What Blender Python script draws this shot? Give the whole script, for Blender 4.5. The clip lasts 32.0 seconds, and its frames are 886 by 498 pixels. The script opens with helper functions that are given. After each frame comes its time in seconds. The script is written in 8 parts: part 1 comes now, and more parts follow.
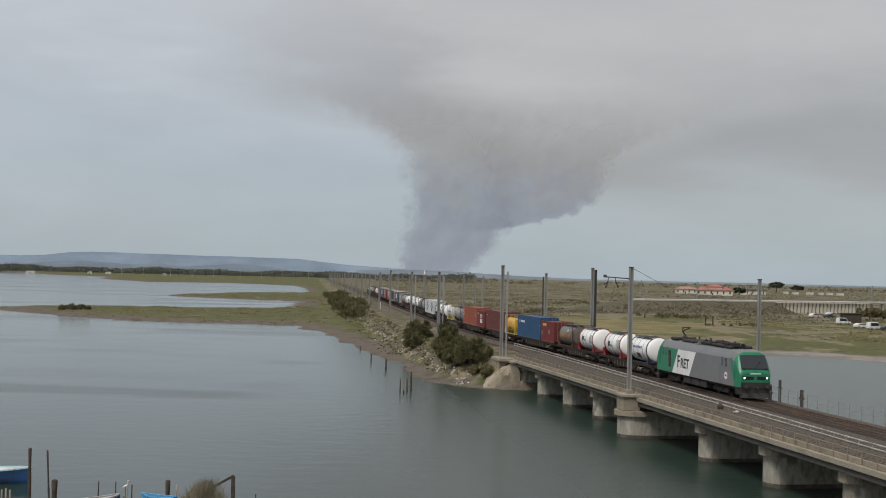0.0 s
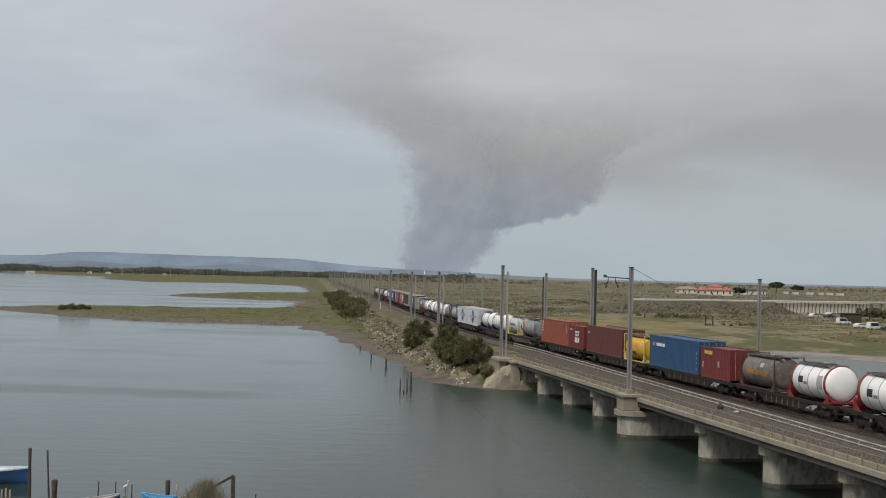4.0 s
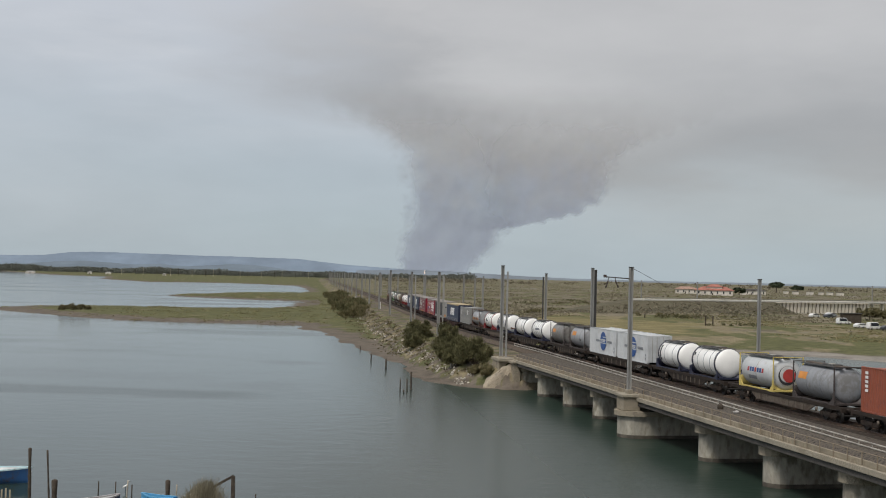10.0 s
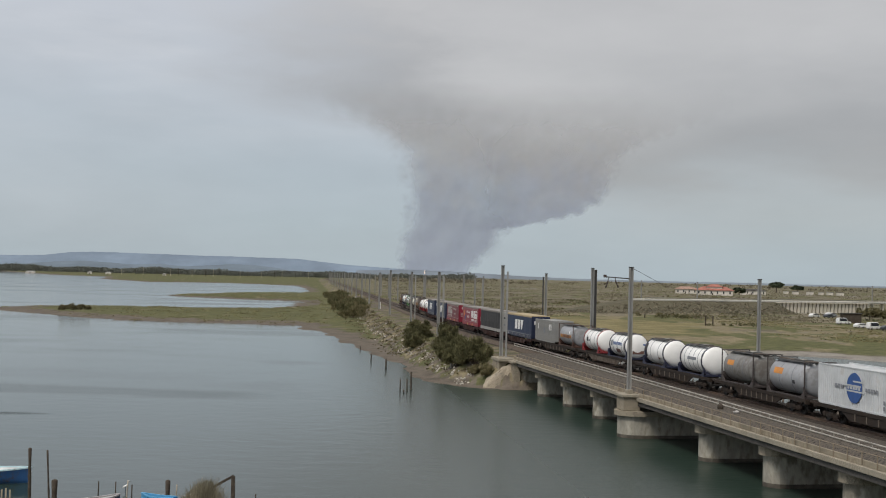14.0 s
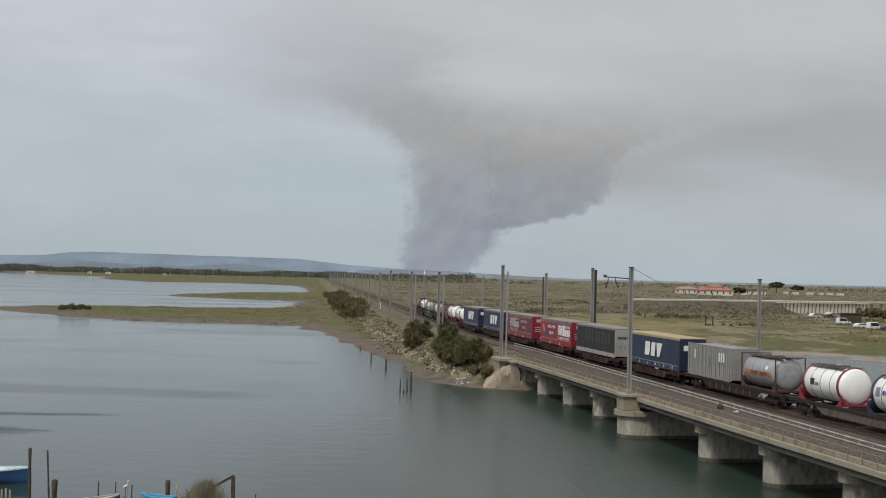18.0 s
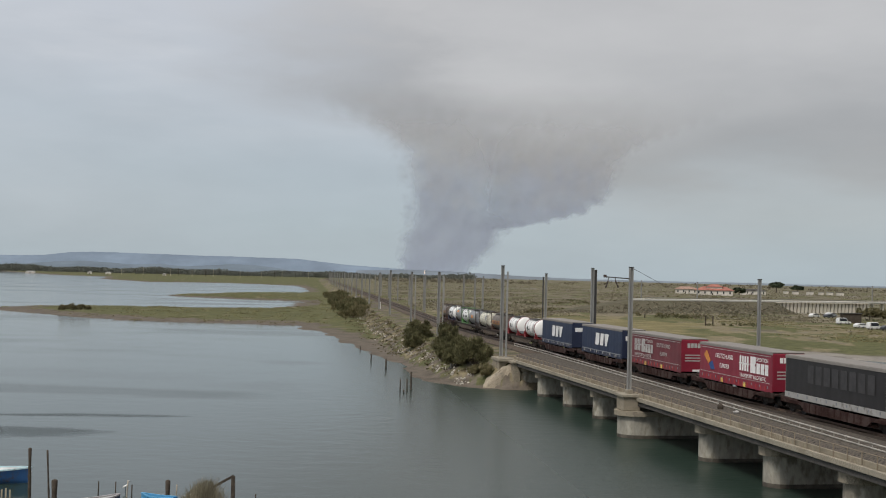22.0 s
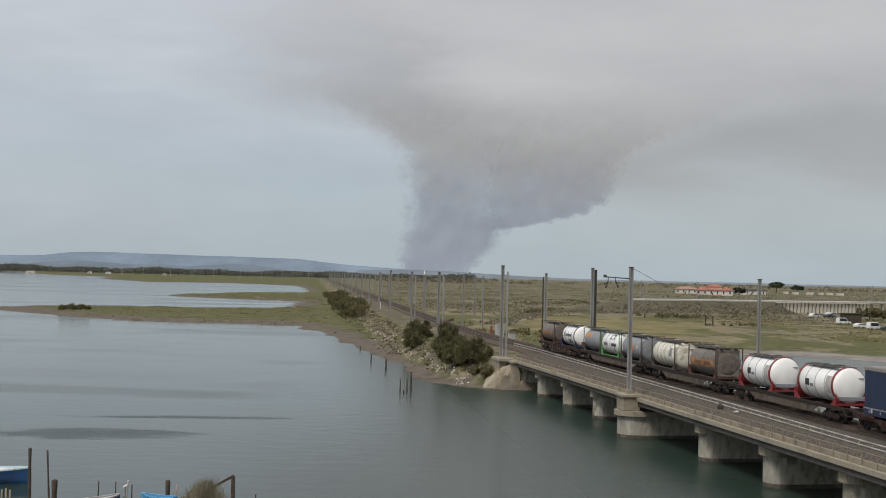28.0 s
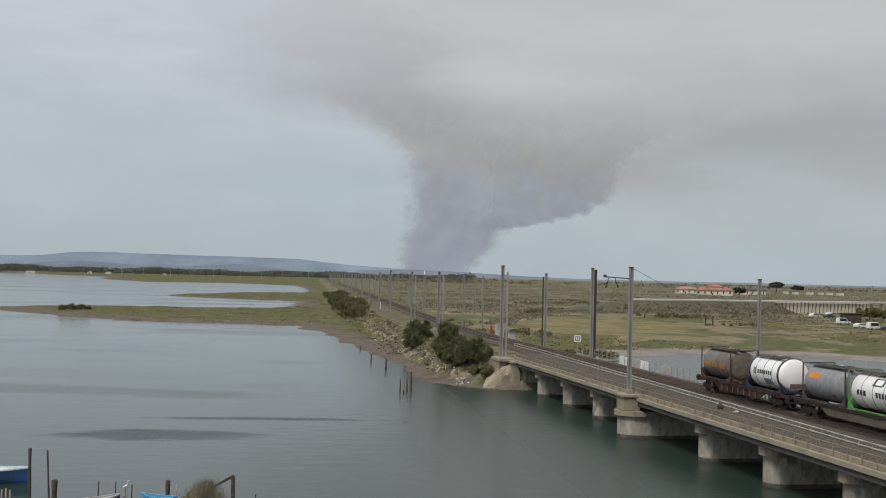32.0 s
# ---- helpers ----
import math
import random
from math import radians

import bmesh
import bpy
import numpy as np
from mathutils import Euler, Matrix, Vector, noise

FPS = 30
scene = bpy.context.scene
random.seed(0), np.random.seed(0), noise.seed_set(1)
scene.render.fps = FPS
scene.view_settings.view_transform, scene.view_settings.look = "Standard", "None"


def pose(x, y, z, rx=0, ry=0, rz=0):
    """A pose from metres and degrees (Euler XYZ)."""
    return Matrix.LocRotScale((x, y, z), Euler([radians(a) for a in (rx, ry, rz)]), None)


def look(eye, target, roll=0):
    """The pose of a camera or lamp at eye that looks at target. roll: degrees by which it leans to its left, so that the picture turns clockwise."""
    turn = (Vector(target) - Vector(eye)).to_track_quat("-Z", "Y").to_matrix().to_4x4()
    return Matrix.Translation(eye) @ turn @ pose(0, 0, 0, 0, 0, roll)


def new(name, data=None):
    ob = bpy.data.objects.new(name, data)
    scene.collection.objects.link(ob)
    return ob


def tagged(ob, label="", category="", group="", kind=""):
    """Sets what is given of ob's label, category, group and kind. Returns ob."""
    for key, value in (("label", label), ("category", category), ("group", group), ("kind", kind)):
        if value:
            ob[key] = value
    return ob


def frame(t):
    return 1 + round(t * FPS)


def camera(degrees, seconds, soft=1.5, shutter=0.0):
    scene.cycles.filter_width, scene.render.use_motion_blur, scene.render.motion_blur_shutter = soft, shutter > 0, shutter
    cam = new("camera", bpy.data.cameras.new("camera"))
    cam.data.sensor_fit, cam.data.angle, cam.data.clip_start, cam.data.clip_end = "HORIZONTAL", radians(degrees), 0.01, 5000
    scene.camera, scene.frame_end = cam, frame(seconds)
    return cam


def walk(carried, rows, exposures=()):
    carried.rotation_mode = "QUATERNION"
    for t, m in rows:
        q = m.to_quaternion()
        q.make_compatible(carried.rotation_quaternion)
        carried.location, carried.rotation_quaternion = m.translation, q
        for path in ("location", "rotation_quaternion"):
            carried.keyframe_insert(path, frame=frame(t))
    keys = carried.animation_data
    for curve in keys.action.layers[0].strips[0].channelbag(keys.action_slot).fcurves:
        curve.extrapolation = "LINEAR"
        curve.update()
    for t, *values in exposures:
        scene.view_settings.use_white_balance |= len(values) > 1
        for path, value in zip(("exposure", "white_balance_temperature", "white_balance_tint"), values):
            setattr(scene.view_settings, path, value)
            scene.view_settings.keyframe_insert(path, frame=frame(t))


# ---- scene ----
# The camera stands still on the near shore, looking along the railway bridge.
ZR = 4.0                      # height of the rail heads over the water
cam = camera(39.555, 32.0, soft=1.05)
EYE = pose(0, 0, 9.296 + ZR, 90 + math.degrees(0.0206), 0, 0) @ pose(0, 0, 0, 0, 0, math.degrees(0.0237))
walk(cam, [(0, EYE), (32, EYE)], exposures=[(0, -0.07), (3, -0.06), (6, 0.0), (32, 0.0)])

# ---- light ----
world = bpy.data.worlds.new("world")
scene.world = world
world.use_nodes = True


def node(tree, kind, **sets):
    n = tree.nodes.new(kind)
    for k, v in sets.items():
        n.inputs[k.replace("_", " ")].default_value = v
    return n


def math_node(tree, op, a, b=0.0, clamp=False):
    n = tree.nodes.new("ShaderNodeMath")
    n.operation, n.use_clamp = op, clamp
    for i, v in enumerate((a, b)):
        if isinstance(v, (int, float)):
            n.inputs[i].default_value = v
        else:
            tree.links.new(v, n.inputs[i])
    return n.outputs[0]


def smooth_node(tree, v, a, b):
    n = tree.nodes.new("ShaderNodeMapRange")
    n.interpolation_type = "SMOOTHSTEP"
    tree.links.new(v, n.inputs["Value"])
    n.inputs["From Min"].default_value, n.inputs["From Max"].default_value = a, b
    return n.outputs[0]


def mix_node(tree, f, a, b, blend="MIX"):
    n = tree.nodes.new("ShaderNodeMix")
    n.data_type, n.blend_type = "RGBA", blend
    for i, v in ((0, f), (6, a), (7, b)):
        if isinstance(v, (int, float)):
            n.inputs[i].default_value = v
        elif isinstance(v, tuple):
            n.inputs[i].default_value = (*v, 1)
        else:
            tree.links.new(v, n.inputs[i])
    return n.outputs[2]


def noise_node(tree, vec, scale, detail=4.0, rough=0.55, stretch=None):
    n = tree.nodes.new("ShaderNodeTexNoise")
    n.inputs["Scale"].default_value, n.inputs["Detail"].default_value = scale, detail
    n.inputs["Roughness"].default_value = rough
    if stretch:
        m = tree.nodes.new("ShaderNodeMapping")
        m.inputs["Scale"].default_value = stretch
        tree.links.new(vec, m.inputs["Vector"])
        vec = m.outputs[0]
    tree.links.new(vec, n.inputs["Vector"])
    return n.outputs[0]


SUN_ELEVATION, SUN_TURN = radians(54), radians(219)


def make_sky():
    t = world.node_tree
    t.nodes.clear()
    out = t.nodes.new("ShaderNodeOutputWorld")
    sky = t.nodes.new("ShaderNodeTexSky")
    sky.sky_type, sky.sun_disc = "NISHITA", False
    sky.sun_elevation, sky.sun_rotation = SUN_ELEVATION, SUN_TURN
    bg_sky, bg_cloud, add = (t.nodes.new("ShaderNodeBackground"), t.nodes.new("ShaderNodeBackground"),
                             t.nodes.new("ShaderNodeAddShader"))
    t.links.new(sky.outputs[0], bg_sky.inputs[0])
    bg_sky.inputs[1].default_value = 0.012
    tc = t.nodes.new("ShaderNodeTexCoord").outputs["Generated"]
    sep = t.nodes.new("ShaderNodeSeparateXYZ")
    t.links.new(tc, sep.inputs[0])
    x, z = sep.outputs[0], sep.outputs[2]
    soft = noise_node(t, tc, 3.0, 5, 0.5, (1, 1, 3.5))
    fine = noise_node(t, tc, 9.0, 5, 0.55, (1, 1, 3.0))
    zw = math_node(t, "ADD", z, math_node(t, "MULTIPLY", math_node(t, "SUBTRACT", soft, 0.5), 0.14))
    xw = math_node(t, "ADD", x, math_node(t, "MULTIPLY", math_node(t, "SUBTRACT", fine, 0.5), 0.22))
    # thin cloud: pale blue-grey low down, paler and greyer high up
    base = mix_node(t, smooth_node(t, zw, 0.0, 0.24), (0.378, 0.438, 0.488), (0.545, 0.565, 0.605))
    low = mix_node(t, smooth_node(t, zw, -0.01, 0.06), (0.395, 0.465, 0.512), base)
    # paler streaks of high cloud
    streak = math_node(t, "MULTIPLY", smooth_node(t, noise_node(t, tc, 2.6, 5, 0.55, (1, 1, 5.5)), 0.48, 0.68), math_node(t, "MULTIPLY", smooth_node(t, z, 0.07, 0.19), 0.55))
    low = mix_node(t, streak, low, (0.64, 0.65, 0.675))
    # thin smoke greys the clear sky downwind
    thin = math_node(t, "MULTIPLY", smooth_node(t, xw, 0.02, 0.26), math_node(t, "MULTIPLY", smooth_node(t, z, 0.012, 0.06), 0.6))
    low = mix_node(t, thin, low, (0.405, 0.425, 0.432))
    # brownish smoke veil that spreads downwind: darkest along its lower edge, thinning out higher up
    drop = math_node(t, "MULTIPLY", smooth_node(t, xw, -0.12, 0.10), 0.067)
    edge = math_node(t, "ADD", math_node(t, "SUBTRACT", 0.132, drop), math_node(t, "MULTIPLY", smooth_node(t, x, 0.12, 0.42), 0.014))
    over = math_node(t, "SUBTRACT", zw, edge)
    veil = math_node(t, "MULTIPLY", smooth_node(t, over, -0.014, 0.030), smooth_node(t, xw, -0.22, -0.03))
    brown = mix_node(t, smooth_node(t, over, 0.005, 0.12), (0.332, 0.328, 0.331), (0.51, 0.50, 0.494))
    col = mix_node(t, math_node(t, "MULTIPLY", veil, 0.92), low, brown)
    shade = math_node(t, "ADD", 0.90, math_node(t, "MULTIPLY", fine, 0.2))
    dark = t.nodes.new("ShaderNodeVectorMath")
    dark.operation = "SCALE"
    t.links.new(col, dark.inputs[0])
    t.links.new(shade, dark.inputs["Scale"])
    t.links.new(dark.outputs[0], bg_cloud.inputs[0])
    bg_cloud.inputs[1].default_value = 0.95
    t.links.new(bg_sky.outputs[0], add.inputs[0])
    t.links.new(bg_cloud.outputs[0], add.inputs[1])
    t.links.new(add.outputs[0], out.inputs[0])


make_sky()
sun = new("sun", bpy.data.lights.new("sun", "SUN"))
sun.data.energy, sun.data.angle, sun.data.color = 2.35, radians(14), (1.0, 0.95, 0.88)
# sky rotation is counted from +Y, clockwise seen from above
_el, _az = SUN_ELEVATION, SUN_TURN
sun.matrix_basis = look((0, 0, 0), (-math.sin(_az) * math.cos(_el), -math.cos(_az) * math.cos(_el), -math.sin(_el)))
scene.view_settings.exposure = 0.0

# ---- the railway's plan ----
ALPHA, OFF = -0.1792, 42.398  # heading of the straight and where it crosses the camera's own line
BEND0, BEND_R, TURN = 185.0, 1000.0, 0.070
SPEED = 13.2
D = Vector((math.sin(ALPHA), math.cos(ALPHA), 0))
N = Vector((-math.cos(ALPHA), math.sin(ALPHA), 0))
BEND1 = BEND0 + BEND_R * TURN
FRAME = Matrix(((D.x, N.x, 0, OFF), (D.y, N.y, 0, 0), (0, 0, 1, ZR), (0, 0, 0, 1)))


def side(w):
    """How far the line has swung off the straight at the distance w along it, and its heading there."""
    if w <= BEND0:
        return 0.0, 0.0
    if w <= BEND1:
        return -(w - BEND0) ** 2 / (2 * BEND_R), (w - BEND0) / BEND_R
    return -(BEND_R * TURN ** 2 / 2 + (w - BEND1) * TURN), TURN


def along(w, lat=0.0, z=0.0):
    """World place at the distance w along the line, lat to its near side, z over the rails."""
    dev, turn = side(w)
    return Vector((OFF, 0, ZR + z)) + D * (w + lat * math.sin(turn)) + N * (dev + lat * math.cos(turn))


def rail_pose(w):
    """Pose of a vehicle at w: x to the way it runs (towards the camera), y to its left."""
    h = ALPHA + side(w)[1]
    return Matrix.Translation(along(w)) @ Matrix.Rotation(-math.pi / 2 - h, 4, "Z")


# ---- materials ----
def mat(name, base, rough=0.65, metal=0.0, var=0.18, scale=1.5, bump=0.15, alt=None, amount=0.5, fine=18.0, random_tone=0.0,
        stretch=None, coat=0.0):
    m = bpy.data.materials.new(name)
    m.use_nodes = True
    t = m.node_tree
    b = t.nodes["Principled BSDF"]
    tc = t.nodes.new("ShaderNodeTexCoord").outputs["Object"]
    big = noise_node(t, tc, scale, 5, 0.6, stretch)
    small = noise_node(t, tc, scale * fine, 4, 0.6, stretch)
    dark = tuple(c * (1 - var * 1.4) for c in base)
    light = tuple(min(1, c * (1 + var)) for c in base)
    col = mix_node(t, smooth_node(t, big, 0.3, 0.7), dark, light)
    if alt:
        both = math_node(t, "ADD", math_node(t, "MULTIPLY", big, 0.6), math_node(t, "MULTIPLY", small, 0.4))
        col = mix_node(t, math_node(t, "MULTIPLY", smooth_node(t, both, 0.62 - amount * 0.35, 0.72 - amount * 0.25), 0.85), col, alt)
    grain = math_node(t, "ADD", 1 - var * 0.5, math_node(t, "MULTIPLY", small, var))
    if random_tone:
        oi = t.nodes.new("ShaderNodeObjectInfo").outputs["Random"]
        grain = math_node(t, "MULTIPLY", grain, math_node(t, "ADD", 1 - random_tone, math_node(t, "MULTIPLY", oi, 2 * random_tone)))
    v = t.nodes.new("ShaderNodeVectorMath")
    v.operation = "SCALE"
    t.links.new(col, v.inputs[0])
    t.links.new(grain, v.inputs["Scale"])
    t.links.new(v.outputs[0], b.inputs["Base Color"])
    r = math_node(t, "ADD", rough - 0.08, math_node(t, "MULTIPLY", small, 0.16), True)
    t.links.new(r, b.inputs["Roughness"])
    b.inputs["Metallic"].default_value = metal
    if rough >= 0.85:
        b.inputs["Specular IOR Level"].default_value = 0.15
    if coat:
        b.inputs["Coat Weight"].default_value = coat
    if bump:
        bp = t.nodes.new("ShaderNodeBump")
        bp.inputs["Strength"].default_value, bp.inputs["Distance"].default_value = bump, 0.03
        t.links.new(small, bp.inputs["Height"])
        t.links.new(bp.outputs[0], b.inputs["Normal"])
    return m


def glow(name, colour, strength):
    m = bpy.data.materials.new(name)
    m.use_nodes = True
    b = m.node_tree.nodes["Principled BSDF"]
    b.inputs["Base Color"].default_value = (*colour, 1)
    b.inputs["Emission Color"].default_value = (*colour, 1)
    b.inputs["Emission Strength"].default_value = strength
    return m


RUST = (0.036, 0.026, 0.02)
DIRT = (0.10, 0.085, 0.07)
M = dict(
    stone=mat("pale_stone", (0.34, 0.295, 0.225), 0.9, var=0.25, scale=0.7, bump=0.5, alt=(0.16, 0.14, 0.11), amount=0.45),
    pier=mat("pier_masonry", (0.47, 0.44, 0.37), 0.9, var=0.35, scale=0.5, bump=0.8, alt=(0.15, 0.13, 0.10), amount=0.5, fine=5, stretch=(1, 1, 0.45)),
    concrete=mat("weathered_concrete", (0.38, 0.342, 0.272), 0.9, var=0.28, scale=0.5, bump=0.5, alt=(0.22, 0.19, 0.145), amount=0.5),
    parapet=mat("tan_parapet", (0.35, 0.305, 0.23), 0.9, var=0.3, scale=0.35, bump=0.5, alt=(0.19, 0.155, 0.11), amount=0.5, stretch=(1, 1, 0.5)),
    # the shade under the deck is put into this concrete's colour; roofs share it
    soffit=mat("darkened_concrete", (0.105, 0.098, 0.09), 0.9, var=0.3, scale=0.5, bump=0.5, alt=(0.07, 0.065, 0.06), amount=0.5),
    ballast=mat("ballast_gravel", (0.125, 0.112, 0.096), 0.95, var=0.5, scale=5.0, bump=0.9, alt=(0.10, 0.078, 0.06), amount=0.45, fine=10),
    rusty_ballast=mat("rusty_ballast", (0.058, 0.048, 0.04), 0.95, var=0.45, scale=5.0, bump=0.9, alt=(0.05, 0.036, 0.03), amount=0.5, fine=10),
    bank_ballast=mat("bank_ballast", (0.135, 0.108, 0.085), 0.95, var=0.35, scale=1.2, bump=0.9, alt=(0.075, 0.06, 0.048), amount=0.5, fine=10),
    slope_stone=mat("beige_slope_stone", (0.40, 0.345, 0.265), 0.9, var=0.3, scale=1.6, bump=1.0, alt=(0.23, 0.19, 0.14), amount=0.4, fine=4),
    tide=mat("wet_tide_band", (0.085, 0.072, 0.055), 0.6, var=0.3, scale=1.5, bump=0.3),
    rail=mat("rusty_rail", (0.13, 0.085, 0.06), 0.55, 0.4, scale=1.0, bump=0.1),
    bright_rail=mat("worn_bright_rail", (0.43, 0.40, 0.35), 0.55, 0.2, scale=1.0, bump=0.1),
    sleeper=mat("timber_sleeper", (0.07, 0.057, 0.047), 0.9, scale=1.5, bump=0.4, random_tone=0.2),
    pale_tie=mat("pale_concrete_tie", (0.36, 0.34, 0.30), 0.85, scale=1.2, bump=0.3),
    dark_plate=mat("dark_steel_plate", (0.03, 0.028, 0.026), 0.75, 0.2, scale=0.8, bump=0.2),
    fence=mat("galvanised_fence", (0.34, 0.325, 0.285), 0.6, 0.3, scale=1.0, bump=0.1),
    rail_paint=mat("tan_railing_paint", (0.27, 0.215, 0.15), 0.75, 0.0, scale=1.0, bump=0.1, alt=(0.12, 0.075, 0.045), amount=0.4),
    mast=mat("galvanised_mast", (0.34, 0.335, 0.32), 0.65, 0.25, scale=0.4, bump=0.15, stretch=(1, 1, 0.2)),
    dark_mast=mat("dark_mast_steel", (0.10, 0.095, 0.09), 0.65, 0.3, scale=0.4, bump=0.15, stretch=(1, 1, 0.2)),
    insulator=mat("brown_insulator", (0.06, 0.04, 0.035), 0.3, bump=0),
    wagon=mat("wagon_grime", (0.042, 0.035, 0.031), 0.85, 0.1, scale=0.8, bump=0.2, alt=RUST, amount=0.5),
    wagon_grey=mat("dusty_wagon_grey", (0.145, 0.122, 0.10), 0.85, 0.05, scale=0.8, bump=0.2, alt=(0.07, 0.052, 0.042), amount=0.5),
    wagon_red=mat("oxide_red_wagon", (0.034, 0.015, 0.0125), 0.85, 0.05, scale=0.8, bump=0.2, alt=(0.07, 0.05, 0.045), amount=0.5),
    wheel=mat("brake_dusty_wheel", (0.024, 0.021, 0.019), 0.7, 0.3, scale=2.0, bump=0.1),
    rubber=mat("tyre_rubber", (0.03, 0.03, 0.03), 0.9, bump=0.1),
    black=mat("black_paint", (0.012, 0.012, 0.013), 0.6, bump=0),
    white=mat("white_lettering", (0.78, 0.77, 0.75), 0.6, var=0.06, bump=0),
    dim_white=mat("faded_white_lettering", (0.42, 0.40, 0.38), 0.7, var=0.15, bump=0),
    yellow_mark=mat("yellow_lettering", (0.70, 0.52, 0.12), 0.6, var=0.08, bump=0),
    orange_mark=mat("orange_hazard_plate", (0.62, 0.25, 0.05), 0.55, var=0.1, bump=0),
    red_mark=mat("red_marking", (0.42, 0.045, 0.04), 0.55, var=0.1, bump=0),
    blue_mark=mat("blue_emblem", (0.03, 0.085, 0.26), 0.55, var=0.1, bump=0),
    grey_mark=mat("grey_marking", (0.22, 0.23, 0.25), 0.7, var=0.1, bump=0),
    black_mark=mat("black_lettering", (0.03, 0.03, 0.035), 0.6, var=0.1, bump=0),
    loco_grey=mat("loco_grey_paint", (0.18, 0.184, 0.19), 0.45, var=0.1, scale=0.5, bump=0.05, alt=(0.15, 0.13, 0.11), amount=0.3),
    loco_green=mat("loco_green_paint", (0.016, 0.195, 0.10), 0.4, var=0.1, scale=0.5, bump=0.03, alt=(0.03, 0.14, 0.08), amount=0.3),
    loco_roof=mat("sooty_roof", (0.06, 0.058, 0.056), 0.75, var=0.2, scale=0.6, bump=0.1),
    loco_dark=mat("dark_underframe", (0.034, 0.031, 0.029), 0.8, 0.1, var=0.2, scale=0.9, bump=0.2),
    glass=mat("dark_cab_glass", (0.035, 0.04, 0.048), 0.12, var=0.05, bump=0),
    lamp=glow("lit_headlamp", (1.0, 0.97, 0.88), 1.6),
    timber=mat("weathered_timber", (0.07, 0.057, 0.045), 0.9, scale=2.0, bump=0.5, alt=(0.14, 0.12, 0.10), amount=0.3),
    pale_timber=mat("pale_stake_wood", (0.42, 0.37, 0.29), 0.9, scale=2.0, bump=0.4),
    bark=mat("bark", (0.09, 0.07, 0.05), 0.9, scale=3, bump=0.5),
)

# ---- mesh helpers ----
def mesh_of(name, bm):
    me = bpy.data.meshes.new(name)
    bm.to_mesh(me)
    bm.free()
    return me


def part(name, bm, material, parent, label=""):
    """One mesh object under a thing or a part."""
    me = bm if isinstance(bm, bpy.types.Mesh) else mesh_of(name, bm)
    if material and not me.materials:
        me.materials.append(material)
    ob = new(name, me)
    ob.parent = parent
    if label:
        ob["label"] = label
    return ob


def empty(name, m=None):
    ob = new(name)
    ob.empty_display_size = 0.2
    if m is not None:
        ob.matrix_basis = m
    return ob


def add_box(bm, x0, x1, y0, y1, z0, z1, bevel=0.0):
    r = bmesh.ops.create_cube(bm, size=1.0)
    vs = r["verts"]
    bmesh.ops.scale(bm, vec=(x1 - x0, y1 - y0, z1 - z0), verts=vs)
    bmesh.ops.translate(bm, vec=((x0 + x1) / 2, (y0 + y1) / 2, (z0 + z1) / 2), verts=vs)
    if bevel:
        es = list({e for v in vs for e in v.link_edges})
        bmesh.ops.bevel(bm, geom=es, offset=bevel, segments=1, affect="EDGES")
    return vs


def box(x0, x1, y0, y1, z0, z1, bevel=0.0):
    bm = bmesh.new()
    add_box(bm, x0, x1, y0, y1, z0, z1, bevel)
    return bm


def add_rod(bm, a, b, r, n=6, r2=None):
    a, b = Vector(a), Vector(b)
    v = b - a
    m = Matrix.Translation((a + b) / 2) @ v.to_track_quat("Z", "Y").to_matrix().to_4x4()
    bmesh.ops.create_cone(bm, cap_ends=True, segments=n, radius1=r, radius2=r if r2 is None else r2, depth=v.length, matrix=m)


def rod(a, b, r, n=6, r2=None):
    bm = bmesh.new()
    add_rod(bm, a, b, r, n, r2)
    return bm


def add_beam(bm, a, b, wy, wz):
    """A square bar from a to b."""
    a, b = Vector(a), Vector(b)
    v = b - a
    q = v.to_track_quat("X", "Z").to_matrix().to_4x4()
    m = Matrix.Translation((a + b) / 2) @ q @ Matrix.Diagonal((v.length, wy, wz, 1))
    bmesh.ops.create_cube(bm, size=1.0, matrix=m)


def beam(a, b, wy, wz):
    bm = bmesh.new()
    add_beam(bm, a, b, wy, wz)
    return bm


def lathe(profile, n=24, axis="X", smooth=True):
    """A solid of revolution: (place along the axis, radius) pairs."""
    bm = bmesh.new()
    rings = []
    for x, r in profile:
        ring = []
        for i in range(n):
            a = 2 * math.pi * i / n
            c, s = r * math.cos(a), r * math.sin(a)
            ring.append(bm.verts.new((x, c, s) if axis == "X" else (c, s, x)))
        rings.append(ring)
    for p, q in zip(rings, rings[1:]):
        for i in range(n):
            f = bm.faces.new((p[i], p[(i + 1) % n], q[(i + 1) % n], q[i]))
            f.smooth = smooth
    for ring in (rings[0], rings[-1]):
        bm.faces.new(ring)
    bmesh.ops.recalc_face_normals(bm, faces=bm.faces)
    return bm


def prism(points, y0, y1):
    """A plate with the outline points (x, z), from y0 to y1."""
    bm = bmesh.new()
    a = [bm.verts.new((x, y0, z)) for x, z in points]
    b = [bm.verts.new((x, y1, z)) for x, z in points]
    bm.faces.new(a)
    bm.faces.new(b[::-1])
    for i in range(len(a)):
        j = (i + 1) % len(a)
        bm.faces.new((a[j], a[i], b[i], b[j]))
    bmesh.ops.recalc_face_normals(bm, faces=bm.faces)
    return bm


